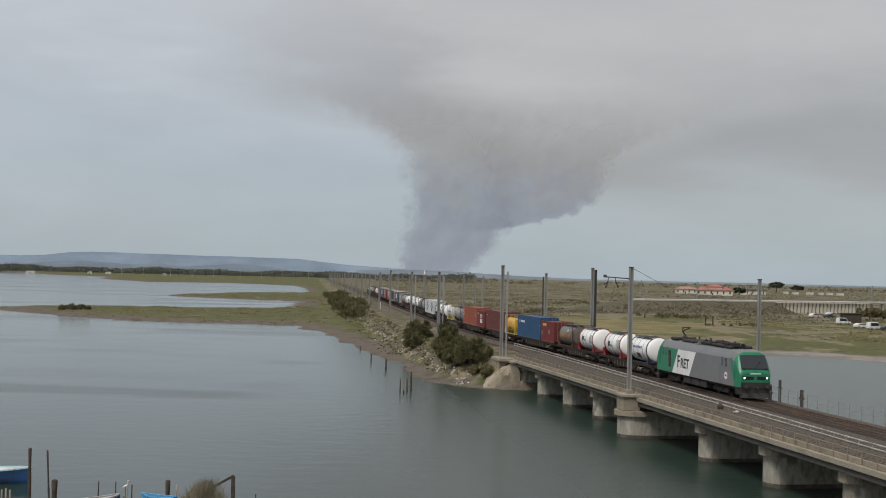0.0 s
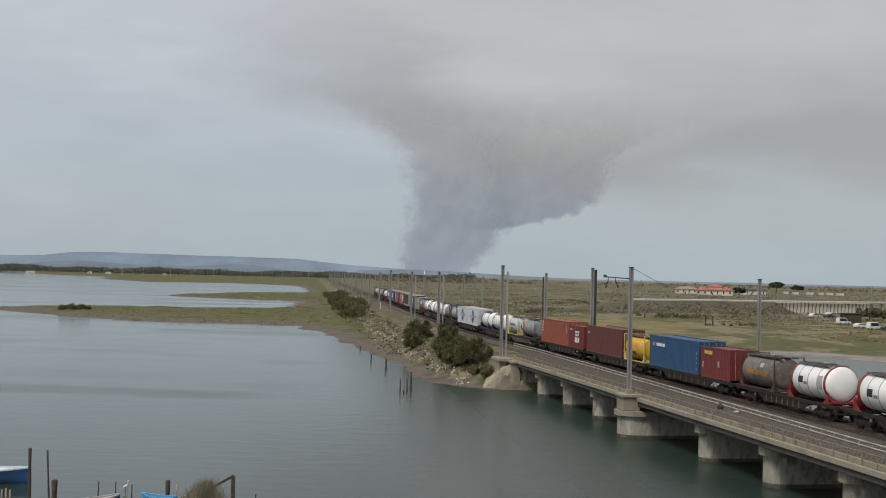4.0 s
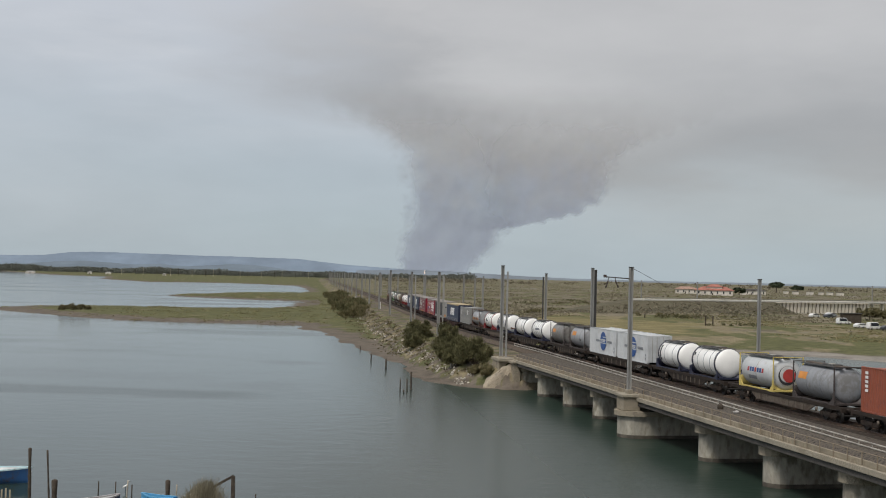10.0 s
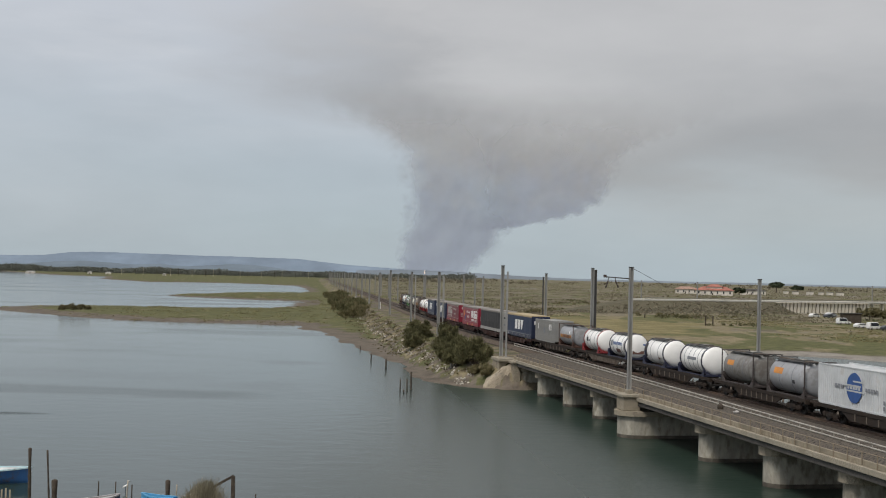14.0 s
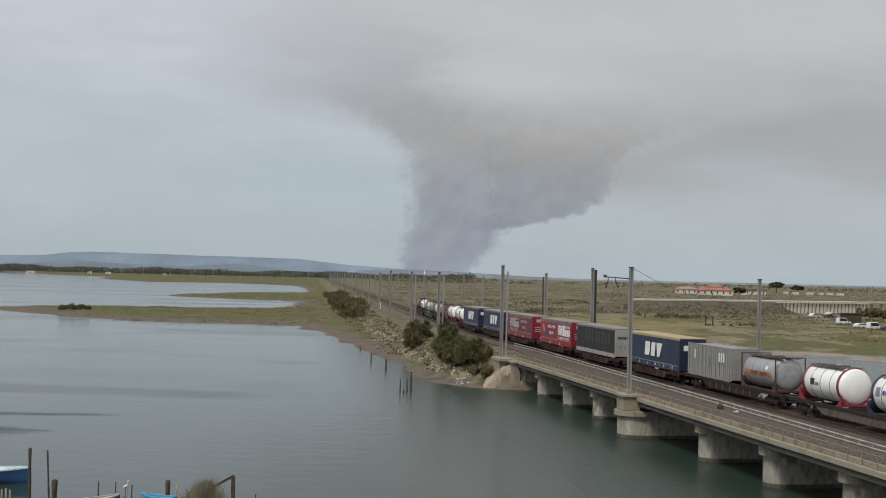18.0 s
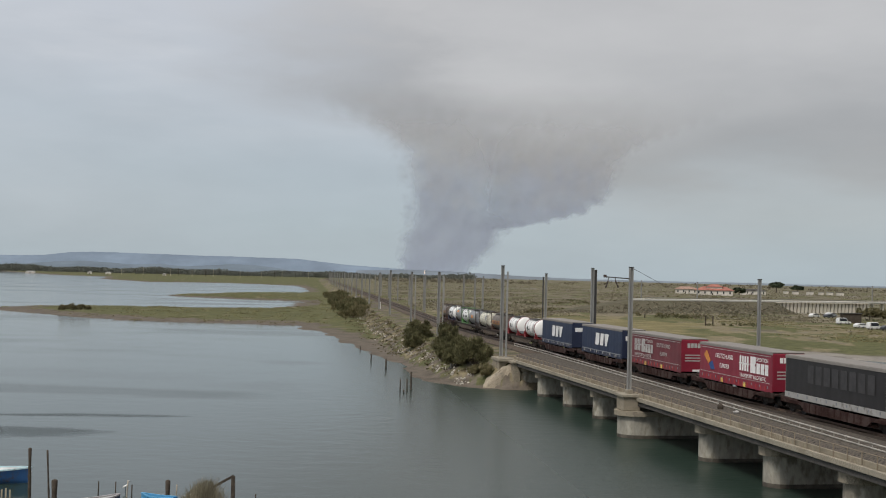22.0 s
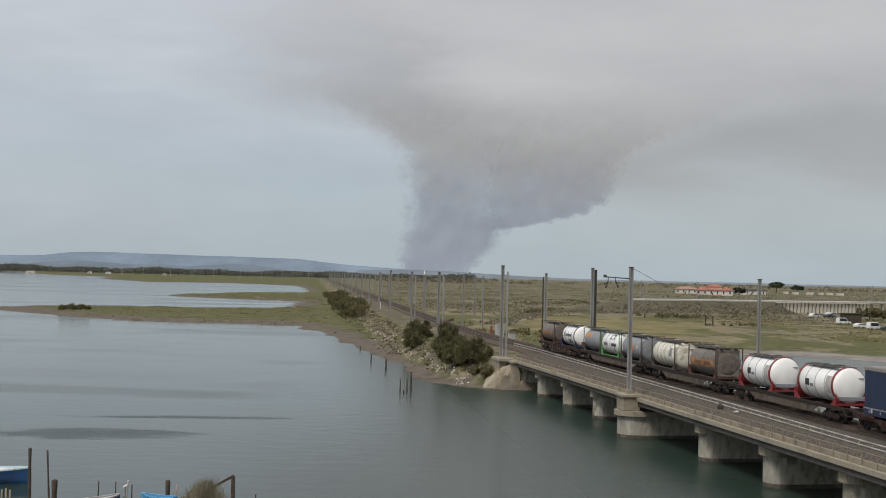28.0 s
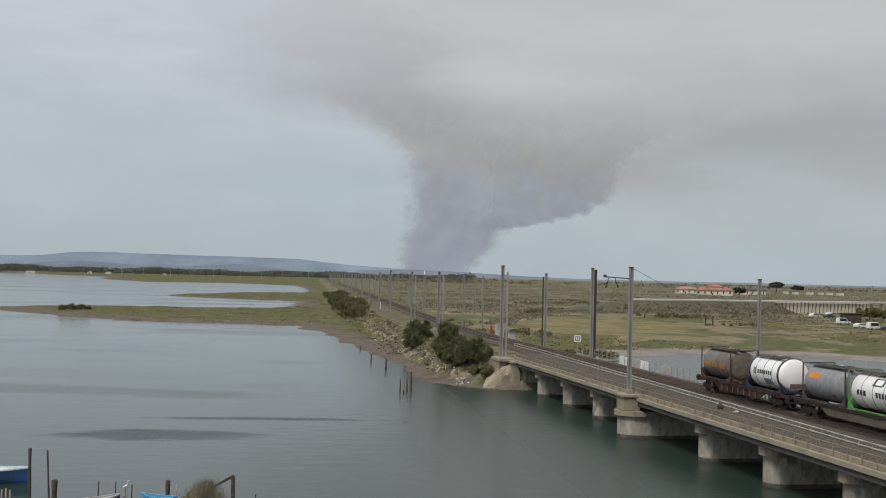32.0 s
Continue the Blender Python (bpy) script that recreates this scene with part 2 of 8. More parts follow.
def strip_mesh(name, ws, lats, zs, lat_only=False):
    """A ribbon along the line: its cross-section (lats, zs) is swept over the distances ws."""
    verts, faces = [], []
    k = len(lats)
    for w in ws:
        verts += [tuple(along(w, l, z)) for l, z in zip(lats, zs)]
    for i in range(len(ws) - 1):
        for j in range(k - 1):
            a = i * k + j
            faces.append((a, a + k, a + k + 1, a + 1))
    me = bpy.data.meshes.new(name)
    me.from_pydata(verts, [], faces)
    me.update()
    return me


def words(text, size, material, parent, x, y, z, face="side", label="", depth=0.004, squash=1.0, bold=0.0):
    """Lettering on a vehicle's near side, its lower left corner at x, z."""
    c = bpy.data.curves.new("lettering", "FONT")
    c.body, c.size, c.extrude, c.offset = text, size, depth, size * bold
    tmp = bpy.data.objects.new("lettering", c)
    me = bpy.data.meshes.new_from_object(tmp)
    bpy.data.objects.remove(tmp)
    turn = Matrix.Rotation(math.pi / 2, 4, "X") if face == "side" else Matrix.Rotation(math.pi / 2, 4, "Z") @ Matrix.Rotation(math.pi / 2, 4, "X")
    me.transform(Matrix.Translation((x, y, z)) @ turn @ Matrix.Diagonal((squash, 1, 1, 1)))
    return part("lettering", me, material, parent, label)

# ---- ground, water, distance ----
# Outline of the lagoon and of the arm of water behind the bridge, in metres.
LAGOON = [(-1500, 66), (-60, 66), (-30, 67), (-18, 69), (-10, 66), (8, 60), (45, 58), (120, 62), (330, 90), (420, 190), (200, 205), (110, 207),
          (76, 211), (66, 222), (53, 225), (42, 219), (37, 213), (32, 213), (28.5, 201), (25, 186), (21, 166), (12, 148), (5, 144), (-1, 153),
          (-6, 175), (-13, 208), (-20, 239), (-27, 271), (-35, 296), (-49, 304), (-63, 303), (-81, 306), (-109, 334), (-127, 352),
          (-136, 372), (-131, 400), (-112, 412), (-86, 416), (-64, 424), (-56, 460)]
LAGOON += [(-57, 500), (-63, 545), (-80, 548), (-100, 560), (-130, 587), (-136, 610), (-131, 640), (-116, 719), (-84, 749), (-91, 838),
           (-129, 1110), (-211, 1205), (-274, 1142), (-357, 1300), (-440, 1620), (-528, 1690), (-635, 1915), (-828, 2307), (-1700, 2300), (-2200, 1000)]


def water_distance(px, py):
    """Distance to the lagoon's shore: positive on land."""
    best = np.full(px.shape, 1e18)
    inside = np.zeros(px.shape, bool)
    for (ax, ay), (bx, by) in zip(LAGOON, LAGOON[1:] + LAGOON[:1]):
        dx, dy = bx - ax, by - ay
        t = np.clip(((px - ax) * dx + (py - ay) * dy) / (dx * dx + dy * dy), 0, 1)
        best = np.minimum(best, (px - ax - t * dx) ** 2 + (py - ay - t * dy) ** 2)
        cross = (ay > py) != (by > py)
        if dy:
            inside ^= cross & (px < ax + (py - ay) * dx / dy)
    return np.where(inside, -1, 1) * np.sqrt(best)


def waves(px, py, size, seed, octaves=4):
    """Cheap smooth noise, about -1 to 1, from turned sine waves."""
    rng = np.random.RandomState(seed)
    out, amp, tot = np.zeros(px.shape), 1.0, 0.0
    for _ in range(octaves):
        for _ in range(4):
            a, p = rng.uniform(0, 2 * math.pi, 2)
            k = 2 * math.pi / size * rng.uniform(0.7, 1.4)
            out = out + amp * np.sin(k * (px * math.cos(a) + py * math.sin(a)) + p + 1.3 * np.sin(k * 0.6 * (py * math.cos(a) - px * math.sin(a)) + a))
        tot += amp * 2
        amp, size = amp * 0.55, size * 0.47
    return out / tot


def line_coords(px, py):
    w = (px - OFF) * D.x + py * D.y
    lat = (px - OFF) * N.x + py * N.y
    dev = np.where(w < BEND0, 0, np.where(w < BEND1, -(w - BEND0) ** 2 / (2 * BEND_R), -(BEND_R * TURN ** 2 / 2 + (w - BEND1) * TURN)))
    return w, lat - dev


ABUT0, ABUT1 = 151.0, 33.0    # the bridge stands between these distances


def ground_height(px, py, full=False):
    sd = water_distance(px, py) + 1.6 * waves(px, py, 26, 3) * np.clip(np.hypot(px, py) / 150, 0.3, 3)
    flat = np.where(sd > 0, 1.0 * (1 - np.exp(-sd / 14.0)) + 0.16 * waves(px, py, 17, 5) * np.clip(sd / 10, 0, 1), np.maximum(-2.5, sd * 0.12))
    far = np.clip((np.hypot(px, py) - 900) / 3000, 0, 1)
    flat = flat + far * 1.0
    w, lat = line_coords(px, py)
    edge = np.maximum(lat - 8.6, -4.6 - lat)
    bank = ZR - 0.75 - np.maximum(edge, 0) / 1.75 + 0.25 * waves(px, py, 9, 8) * np.clip(edge / 2, 0, 1)
    ends = np.maximum(ABUT1 - w, w - ABUT0)      # positive off the bridge
    bank = np.where(ends > 0, bank, ZR - 0.75 + ends * 1.2 - np.maximum(edge, 0) / 1.75)
    bank = bank - 1.9 * np.clip(1 - (w - 151) / 9, 0, 1) * np.clip((lat - 7.6) / 2, 0, 1)
    bank = np.where(w > 1500, bank - (w - 1500) / 900 * 3, bank)
    z = np.maximum(flat, bank)
    return (z, sd, bank - flat, w, lat) if full else z


def make_ground():
    fine = np.radians(np.linspace(-24, 24, 430))
    coarse = np.radians(np.concatenate([np.linspace(-180, -26, 50), ]))
    ang = np.concatenate([coarse, fine, -coarse[::-1][:-1]])
    rad = np.concatenate([[3, 12, 25, 38], 48 * (4890 / 48) ** (np.linspace(0, 1, 330))])
    A, R = np.meshgrid(ang, rad, indexing="ij")
    px, py = R * np.sin(A), R * np.cos(A)
    z, sd, over, w, lat = ground_height(px, py, True)
    n, k = A.shape
    idx = np.arange(n * k).reshape(n, k)
    nxt = np.roll(idx, -1, 0)
    quads = np.stack([idx[:, :-1], nxt[:, :-1], nxt[:, 1:], idx[:, 1:]], -1).reshape(-1, 4)
    co = np.stack([px, py, z], -1).reshape(-1, 3)
    me = bpy.data.meshes.new("ground")
    me.vertices.add(len(co) + 1)
    me.vertices.foreach_set("co", np.append(co.ravel(), [0, 0, 2.0]))
    tri = np.stack([nxt[:, 0], idx[:, 0], np.full(n, n * k)], -1)
    me.loops.add(quads.size + tri.size)
    me.loops.foreach_set("vertex_index", np.concatenate([quads.ravel()[::1], tri.ravel()]).astype(np.int32))
    me.polygons.add(len(quads) + len(tri))
    starts = np.concatenate([np.arange(len(quads)) * 4, len(quads) * 4 + np.arange(len(tri)) * 3])
    me.polygons.foreach_set("loop_start", starts.astype(np.int32))
    me.update(calc_edges=True)
    me.validate()
    me.flip_normals()
    me.polygons.foreach_set("use_smooth", np.ones(len(me.polygons), bool))
    # what grows where: red bright meadow, green dry grass, blue bare mud, alpha scrub
    far_off, bearing = np.hypot(px, py), np.degrees(np.arctan2(px, py))
    w1, w2, w3 = waves(px, py, 60, 21), waves(px, py * 0.35, 34, 22, 5), waves(px, py, 11, 23)
    flats = 5.0 * np.clip((py - 290) / 30, 0, 1) * (py < 420)
    mud = np.clip(1 - (sd - 5.5 - flats - 2.0 * w3) / 3.0, 0, 1) * (over < 0.2)
    bankside = np.clip(over / 0.5, 0, 1)
    mud = np.maximum(mud, bankside * np.clip(0.45 + 1.1 * waves(px, py, 6, 29), 0, 1) * (lat > 0))
    rightside = np.clip((-lat - 6) / 12, 0, 1)
    shoregreen = np.clip(1.25 - np.abs(sd - 16) / 22, 0, 1)
    meadow = rightside * np.exp(-((far_off - 325 - 20 * w1) / 62) ** 2) * np.clip((13.5 + 2 * w1 - bearing) / 3.0, 0, 1) * np.clip((bearing - 3.2) / 1.5, 0, 1) * np.clip((sd - 30 - 8 * w3) / 18, 0, 1)
    dry = np.clip(0.55 + 1.7 * w2 + 0.4 * w1 - 1.0 * shoregreen, 0, 1) * rightside * (1 - meadow)
    dry = np.maximum(dry, bankside * np.clip(0.40 + 1.2 * w3, 0, 1))
    dry = np.maximum(dry, (1 - rightside) * np.clip(0.05 + 0.6 * w3, 0, 1))
    scrub = np.clip(0.50 + 1.3 * w2 + 0.6 * w1, 0, 1) * rightside * np.clip((far_off - 385 - 25 * w1) / 60, 0, 1)
    scrub = np.maximum(scrub, np.clip(0.1 + 1.5 * w2 + 0.5 * w3, 0, 1) * rightside * np.clip((bearing - 11.5) / 3, 0, 1) * np.clip((sd - 22) / 20, 0, 1))
    pale = np.clip(1.25 - np.abs(sd - 3.0) / 8.0, 0, 1) * rightside
    pale = np.maximum(pale, 0.8 * np.clip(1.3 - np.abs(far_off - 1250 - 60 * w1) / 110, 0, 1) * rightside * np.clip(0.4 + w2, 0, 1))
    mud = np.maximum(mud, pale)
    at = me.color_attributes.new("shore", "FLOAT_COLOR", "POINT")
    at.data.foreach_set("color", np.append(np.stack([pale] * 4, -1).ravel(), [0, 0, 0, 0]).astype(np.float32))
    col = np.stack([meadow, dry, mud, scrub], -1).reshape(-1, 4)
    at = me.color_attributes.new("cover", "FLOAT_COLOR", "POINT")
    at.data.foreach_set("color", np.append(col.ravel(), [1, 0, 0, 0]).astype(np.float32))
    m = bpy.data.materials.new("marsh_ground")
    m.use_nodes = True
    t = m.node_tree
    b = t.nodes["Principled BSDF"]
    a = t.nodes.new("ShaderNodeAttribute")
    a.attribute_name = "cover"
    sep = t.nodes.new("ShaderNodeSeparateColor")
    t.links.new(a.outputs["Color"], sep.inputs[0])
    tc = t.nodes.new("ShaderNodeTexCoord").outputs["Object"]
    shore = t.nodes.new("ShaderNodeAttribute")
    shore.attribute_name = "shore"
    n1, n2, n3, n4 = noise_node(t, tc, 0.05, 6), noise_node(t, tc, 0.5, 5), noise_node(t, tc, 2.5, 4), noise_node(t, tc, 0.11, 7, 0.68)
    green = mix_node(t, smooth_node(t, n2, 0.3, 0.7), (0.080, 0.084, 0.038), (0.132, 0.130, 0.058))
    straw = mix_node(t, smooth_node(t, n2, 0.3, 0.7), (0.165, 0.138, 0.084), (0.255, 0.215, 0.135))
    lush = mix_node(t, smooth_node(t, n4, 0.35, 0.65), (0.145, 0.128, 0.062), (0.238, 0.2, 0.102))
    dark = mix_node(t, smooth_node(t, n4, 0.38, 0.62), (0.115, 0.10, 0.073), (0.205, 0.178, 0.128))
    earth = mix_node(t, smooth_node(t, n2, 0.3, 0.7), (0.10, 0.084, 0.067), (0.165, 0.14, 0.112))
    sand = mix_node(t, smooth_node(t, n4, 0.3, 0.7), (0.17, 0.155, 0.135), (0.31, 0.285, 0.25))

    def rough_edge(v, amount, n):
        return math_node(t, "ADD", v, math_node(t, "MULTIPLY", math_node(t, "SUBTRACT", n, 0.5), amount))
    c = mix_node(t, smooth_node(t, rough_edge(sep.outputs[1], 1.5, n4), 0.25, 0.75), green, straw)
    c = mix_node(t, smooth_node(t, rough_edge(sep.outputs[0], 0.8, n4), 0.25, 0.75), c, lush)
    c = mix_node(t, smooth_node(t, rough_edge(a.outputs["Alpha"], 1.5, n4), 0.25, 0.7), c, dark)
    c = mix_node(t, smooth_node(t, rough_edge(sep.outputs[2], 0.5, n2), 0.2, 0.8), c, earth)
    c = mix_node(t, smooth_node(t, rough_edge(shore.outputs["Fac"], 0.6, n4), 0.3, 0.8), c, sand)
    grain = t.nodes.new("ShaderNodeVectorMath")
    grain.operation = "SCALE"
    t.links.new(c, grain.inputs[0])
    t.links.new(math_node(t, "ADD", 0.7, math_node(t, "MULTIPLY", n3, 0.6)), grain.inputs["Scale"])
    t.links.new(grain.outputs[0], b.inputs["Base Color"])
    b.inputs["Roughness"].default_value = 0.95
    b.inputs["Specular IOR Level"].default_value = 0.15
    bp = t.nodes.new("ShaderNodeBump")
    bp.inputs["Strength"].default_value, bp.inputs["Distance"].default_value = 0.6, 0.3
    t.links.new(n3, bp.inputs["Height"])
    t.links.new(bp.outputs[0], b.inputs["Normal"])
    me.materials.append(m)
    return tagged(new("ground", me), "flat salt marsh of green and dry grass with muddy shores", "ground", kind="structure")


make_ground()


def make_water():
    m = bpy.data.materials.new("lagoon_water")
    m.use_nodes = True
    t = m.node_tree
    b = t.nodes["Principled BSDF"]
    tc = t.nodes.new("ShaderNodeTexCoord").outputs["Object"]
    patch = noise_node(t, tc, 0.026, 5, 0.55, (0.55, 1.0, 1))
    swell = noise_node(t, tc, 0.6, 3, 0.6, (0.7, 1, 1))
    ripple = noise_node(t, tc, 3.5, 3, 0.6)
    ruffled = math_node(t, "MULTIPLY", smooth_node(t, patch, 0.49, 0.66), 0.28)      # puffs of wind roughen long patches
    place = t.nodes.new("ShaderNodeSeparateXYZ")
    t.links.new(tc, place.inputs[0])
    # a long still-standing band of wind ripples, and the stirred water round the piers
    sway = math_node(t, "ADD", place.outputs[1], math_node(t, "MULTIPLY", math_node(t, "SUBTRACT", patch, 0.5), 26.0))
    for mid, half, x0, x1, depth in ((131, 5.5, -14, -24, 0.42),):
        band = smooth_node(t, math_node(t, "ABSOLUTE", math_node(t, "SUBTRACT", sway, mid)), half * 1.5, half * 0.5)
        ruffled = math_node(t, "MAXIMUM", ruffled, math_node(t, "MULTIPLY", math_node(t, "MULTIPLY", band, depth), smooth_node(t, place.outputs[0], x0, x1)))
    mottle = noise_node(t, tc, 0.14, 6, 0.65, (0.35, 1.0, 1))
    ruffled = math_node(t, "ADD", ruffled, math_node(t, "MULTIPLY", math_node(t, "SUBTRACT", mottle, 0.4), 0.35), True)
    lee = math_node(t, "ADD", place.outputs[0], math_node(t, "MULTIPLY", place.outputs[1], 0.12))
    # the arm of water behind the bridge lies in the lee of its bank
    across = math_node(t, "ADD", math_node(t, "MULTIPLY", math_node(t, "SUBTRACT", place.outputs[0], OFF), N.x), math_node(t, "MULTIPLY", place.outputs[1], N.y))
    calm = math_node(t, "SUBTRACT", 1.0, math_node(t, "MULTIPLY", smooth_node(t, across, -5, -12), 0.5))
    lee = math_node(t, "MULTIPLY", smooth_node(t, lee, -2, 24), calm)
    ruffled = math_node(t, "MULTIPLY", ruffled, calm)
    stirred = math_node(t, "MAXIMUM", ruffled, math_node(t, "MULTIPLY", lee, 0.9))
    # ruffled water also takes a darker base colour in place of duller reflection
    col = mix_node(t, ruffled, (0.025, 0.041, 0.032), (0.016, 0.028, 0.022))
    t.links.new(col, b.inputs["Base Color"])
    b.inputs["IOR"].default_value = 1.25
    t.links.new(math_node(t, "ADD", 0.07, math_node(t, "MULTIPLY", stirred, 0.26)), b.inputs["Roughness"])
    bp, bp2 = t.nodes.new("ShaderNodeBump"), t.nodes.new("ShaderNodeBump")
    t.links.new(math_node(t, "ADD", 0.21, math_node(t, "MULTIPLY", stirred, 0.35)), bp.inputs["Strength"])
    bp.inputs["Distance"].default_value = 0.10
    bp2.inputs["Strength"].default_value, bp2.inputs["Distance"].default_value = 0.35, 0.02
    t.links.new(swell, bp.inputs["Height"])
    t.links.new(ripple, bp2.inputs["Height"])
    t.links.new(bp.outputs[0], bp2.inputs["Normal"])
    t.links.new(bp2.outputs[0], b.inputs["Normal"])
    bm = bmesh.new()
    bmesh.ops.create_grid(bm, x_segments=8, y_segments=8, size=1)
    bmesh.ops.transform(bm, matrix=Matrix.Translation((-800, 1150, 0)) @ Matrix.Diagonal((1500, 1250, 1, 1)), verts=bm.verts)
    ob = new("water", mesh_of("water", bm))
    ob.data.materials.append(m)
    return tagged(ob, "calm grey-green lagoon water with faint ripples", "water", kind="structure")


make_water()


def ripple_patch(length, width):
    """A puff of wind roughens a ragged patch of water; it lies on the surface and drifts with the wind."""
    m = bpy.data.materials.new("wind_ripples")
    m.use_nodes = True
    t = m.node_tree
    b, out = t.nodes["Principled BSDF"], t.nodes["Material Output"]
    # dark base colour stands in for the ripples' weaker sky reflection
    b.inputs["Base Color"].default_value = (0.016, 0.030, 0.024, 1)
    b.inputs["Roughness"].default_value, b.inputs["IOR"].default_value = 0.32, 1.25
    tc = t.nodes.new("ShaderNodeTexCoord").outputs["Object"]
    sep = t.nodes.new("ShaderNodeSeparateXYZ")
    t.links.new(tc, sep.inputs[0])
    rag, fine = noise_node(t, tc, 0.3, 6, 0.65, (0.45, 1.2, 1)), noise_node(t, tc, 2.2, 4, 0.6)
    u = math_node(t, "DIVIDE", sep.outputs[0], length / 2)
    v = math_node(t, "DIVIDE", sep.outputs[1], width / 2)
    r = math_node(t, "ADD", math_node(t, "MULTIPLY", u, u), math_node(t, "MULTIPLY", v, v))
    r = math_node(t, "ADD", r, math_node(t, "MULTIPLY", math_node(t, "SUBTRACT", rag, 0.5), 2.8))
    cover = math_node(t, "MULTIPLY", smooth_node(t, r, 1.05, 0.15), 0.42)
    bp = t.nodes.new("ShaderNodeBump")
    bp.inputs["Strength"].default_value, bp.inputs["Distance"].default_value = 0.6, 0.06
    t.links.new(fine, bp.inputs["Height"])
    t.links.new(bp.outputs[0], b.inputs["Normal"])
    mix, clear = t.nodes.new("ShaderNodeMixShader"), t.nodes.new("ShaderNodeBsdfTransparent")
    t.links.new(cover, mix.inputs[0])
    t.links.new(clear.outputs[0], mix.inputs[1])
    t.links.new(b.outputs[0], mix.inputs[2])
    t.links.new(mix.outputs[0], out.inputs["Surface"])
    bm = bmesh.new()
    bmesh.ops.create_grid(bm, x_segments=12, y_segments=6, size=1)
    bmesh.ops.scale(bm, vec=(length * 0.6, width * 0.6, 1), verts=bm.verts)
    ob = new("wind_ripples", mesh_of("wind_ripples", bm))
    ob.data.materials.append(m)
    return tagged(ob, "darker patch of wind ripples drifting over the lagoon", "ripples", kind="stuff")


# patch, and its middle at the start and at the end
RIPPLES = [(ripple_patch(19, 7.5), (-62, 97.5), (-22.5, 98.5)), (ripple_patch(22, 2.8), (-66, 109), (-16, 110.5))]


def ridge(name, dist, a0, a1, heights, colour, label, seed, rough=0.025):
    """A long far ridge: heights over its length, in metres, between two bearings in degrees."""
    n = 160
    verts, faces = [], []
    for i in range(n + 1):
        u = i / n
        a = radians(a0 + (a1 - a0) * u)
        h = np.interp(u, np.linspace(0, 1, len(heights)), heights)
        h *= 1 + rough * float(waves(np.array([u * 1000.0]), np.array([0.0]), 90, seed)[0])
        for r, f in ((dist, -0.02), (dist + 40, 0.55), (dist + 110, 1.0), (dist + 200, 0.0)):
            verts.append((r * math.sin(a), r * math.cos(a), h * f + 0.35 * math.sin(i * 1.7 + f * 9)))
    for i in range(n):
        for j in range(3):
            k = i * 4 + j
            faces.append((k, k + 4, k + 5, k + 1))
    me = bpy.data.meshes.new(name)
    me.from_pydata(verts, [], faces)
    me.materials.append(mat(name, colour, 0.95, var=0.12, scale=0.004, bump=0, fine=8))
    me.polygons.foreach_set("use_smooth", np.ones(len(me.polygons), bool))
    return tagged(new(name, me), label, "hills", kind="structure")


# distance haze is put into the ridges' blue-grey base colours
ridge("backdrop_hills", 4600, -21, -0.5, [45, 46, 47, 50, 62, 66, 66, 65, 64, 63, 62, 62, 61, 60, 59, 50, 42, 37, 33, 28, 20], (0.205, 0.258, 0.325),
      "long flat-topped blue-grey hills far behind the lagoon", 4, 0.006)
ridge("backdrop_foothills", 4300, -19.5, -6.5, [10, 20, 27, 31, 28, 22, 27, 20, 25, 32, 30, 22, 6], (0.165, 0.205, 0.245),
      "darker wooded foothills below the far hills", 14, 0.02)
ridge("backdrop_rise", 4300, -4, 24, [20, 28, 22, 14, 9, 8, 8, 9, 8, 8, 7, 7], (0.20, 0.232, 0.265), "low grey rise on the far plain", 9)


# ---- plants ----
def leaf_material(name, a, b):
    m = bpy.data.materials.new(name)
    m.use_nodes = True
    t = m.node_tree
    s = t.nodes["Principled BSDF"]
    isl = t.nodes.new("ShaderNodeNewGeometry").outputs["Random Per Island"]
    tc = t.nodes.new("ShaderNodeTexCoord").outputs["Object"]
    c = mix_node(t, isl, a, b)
    c = mix_node(t, smooth_node(t, noise_node(t, tc, 0.8, 3), 0.35, 0.7), c, tuple(v * 0.6 for v in a))
    t.links.new(c, s.inputs["Base Color"])
    s.inputs["Roughness"].default_value = 0.8
    s.inputs["Specular IOR Level"].default_value = 0.2
    return m


LEAF = leaf_material("bush_leaves", (0.10, 0.10, 0.046), (0.19, 0.172, 0.088))
SCRUB = leaf_material("marsh_scrub", (0.135, 0.122, 0.06), (0.23, 0.195, 0.105))
HEATH = leaf_material("dark_heath", (0.20, 0.178, 0.125), (0.29, 0.255, 0.185))
TUFT = leaf_material("grass_tufts", (0.22, 0.20, 0.10), (0.36, 0.315, 0.17))
PALE_SCRUB = leaf_material("pale_scrub", (0.25, 0.23, 0.15), (0.38, 0.34, 0.235))
STRAW = leaf_material("dry_stalks", (0.17, 0.14, 0.085), (0.28, 0.232, 0.145))
# far pines lightened and greyed: distance haze is put into their leaf colour
FAR_LEAF = leaf_material("hazed_far_pines", (0.15, 0.163, 0.145), (0.205, 0.212, 0.175))


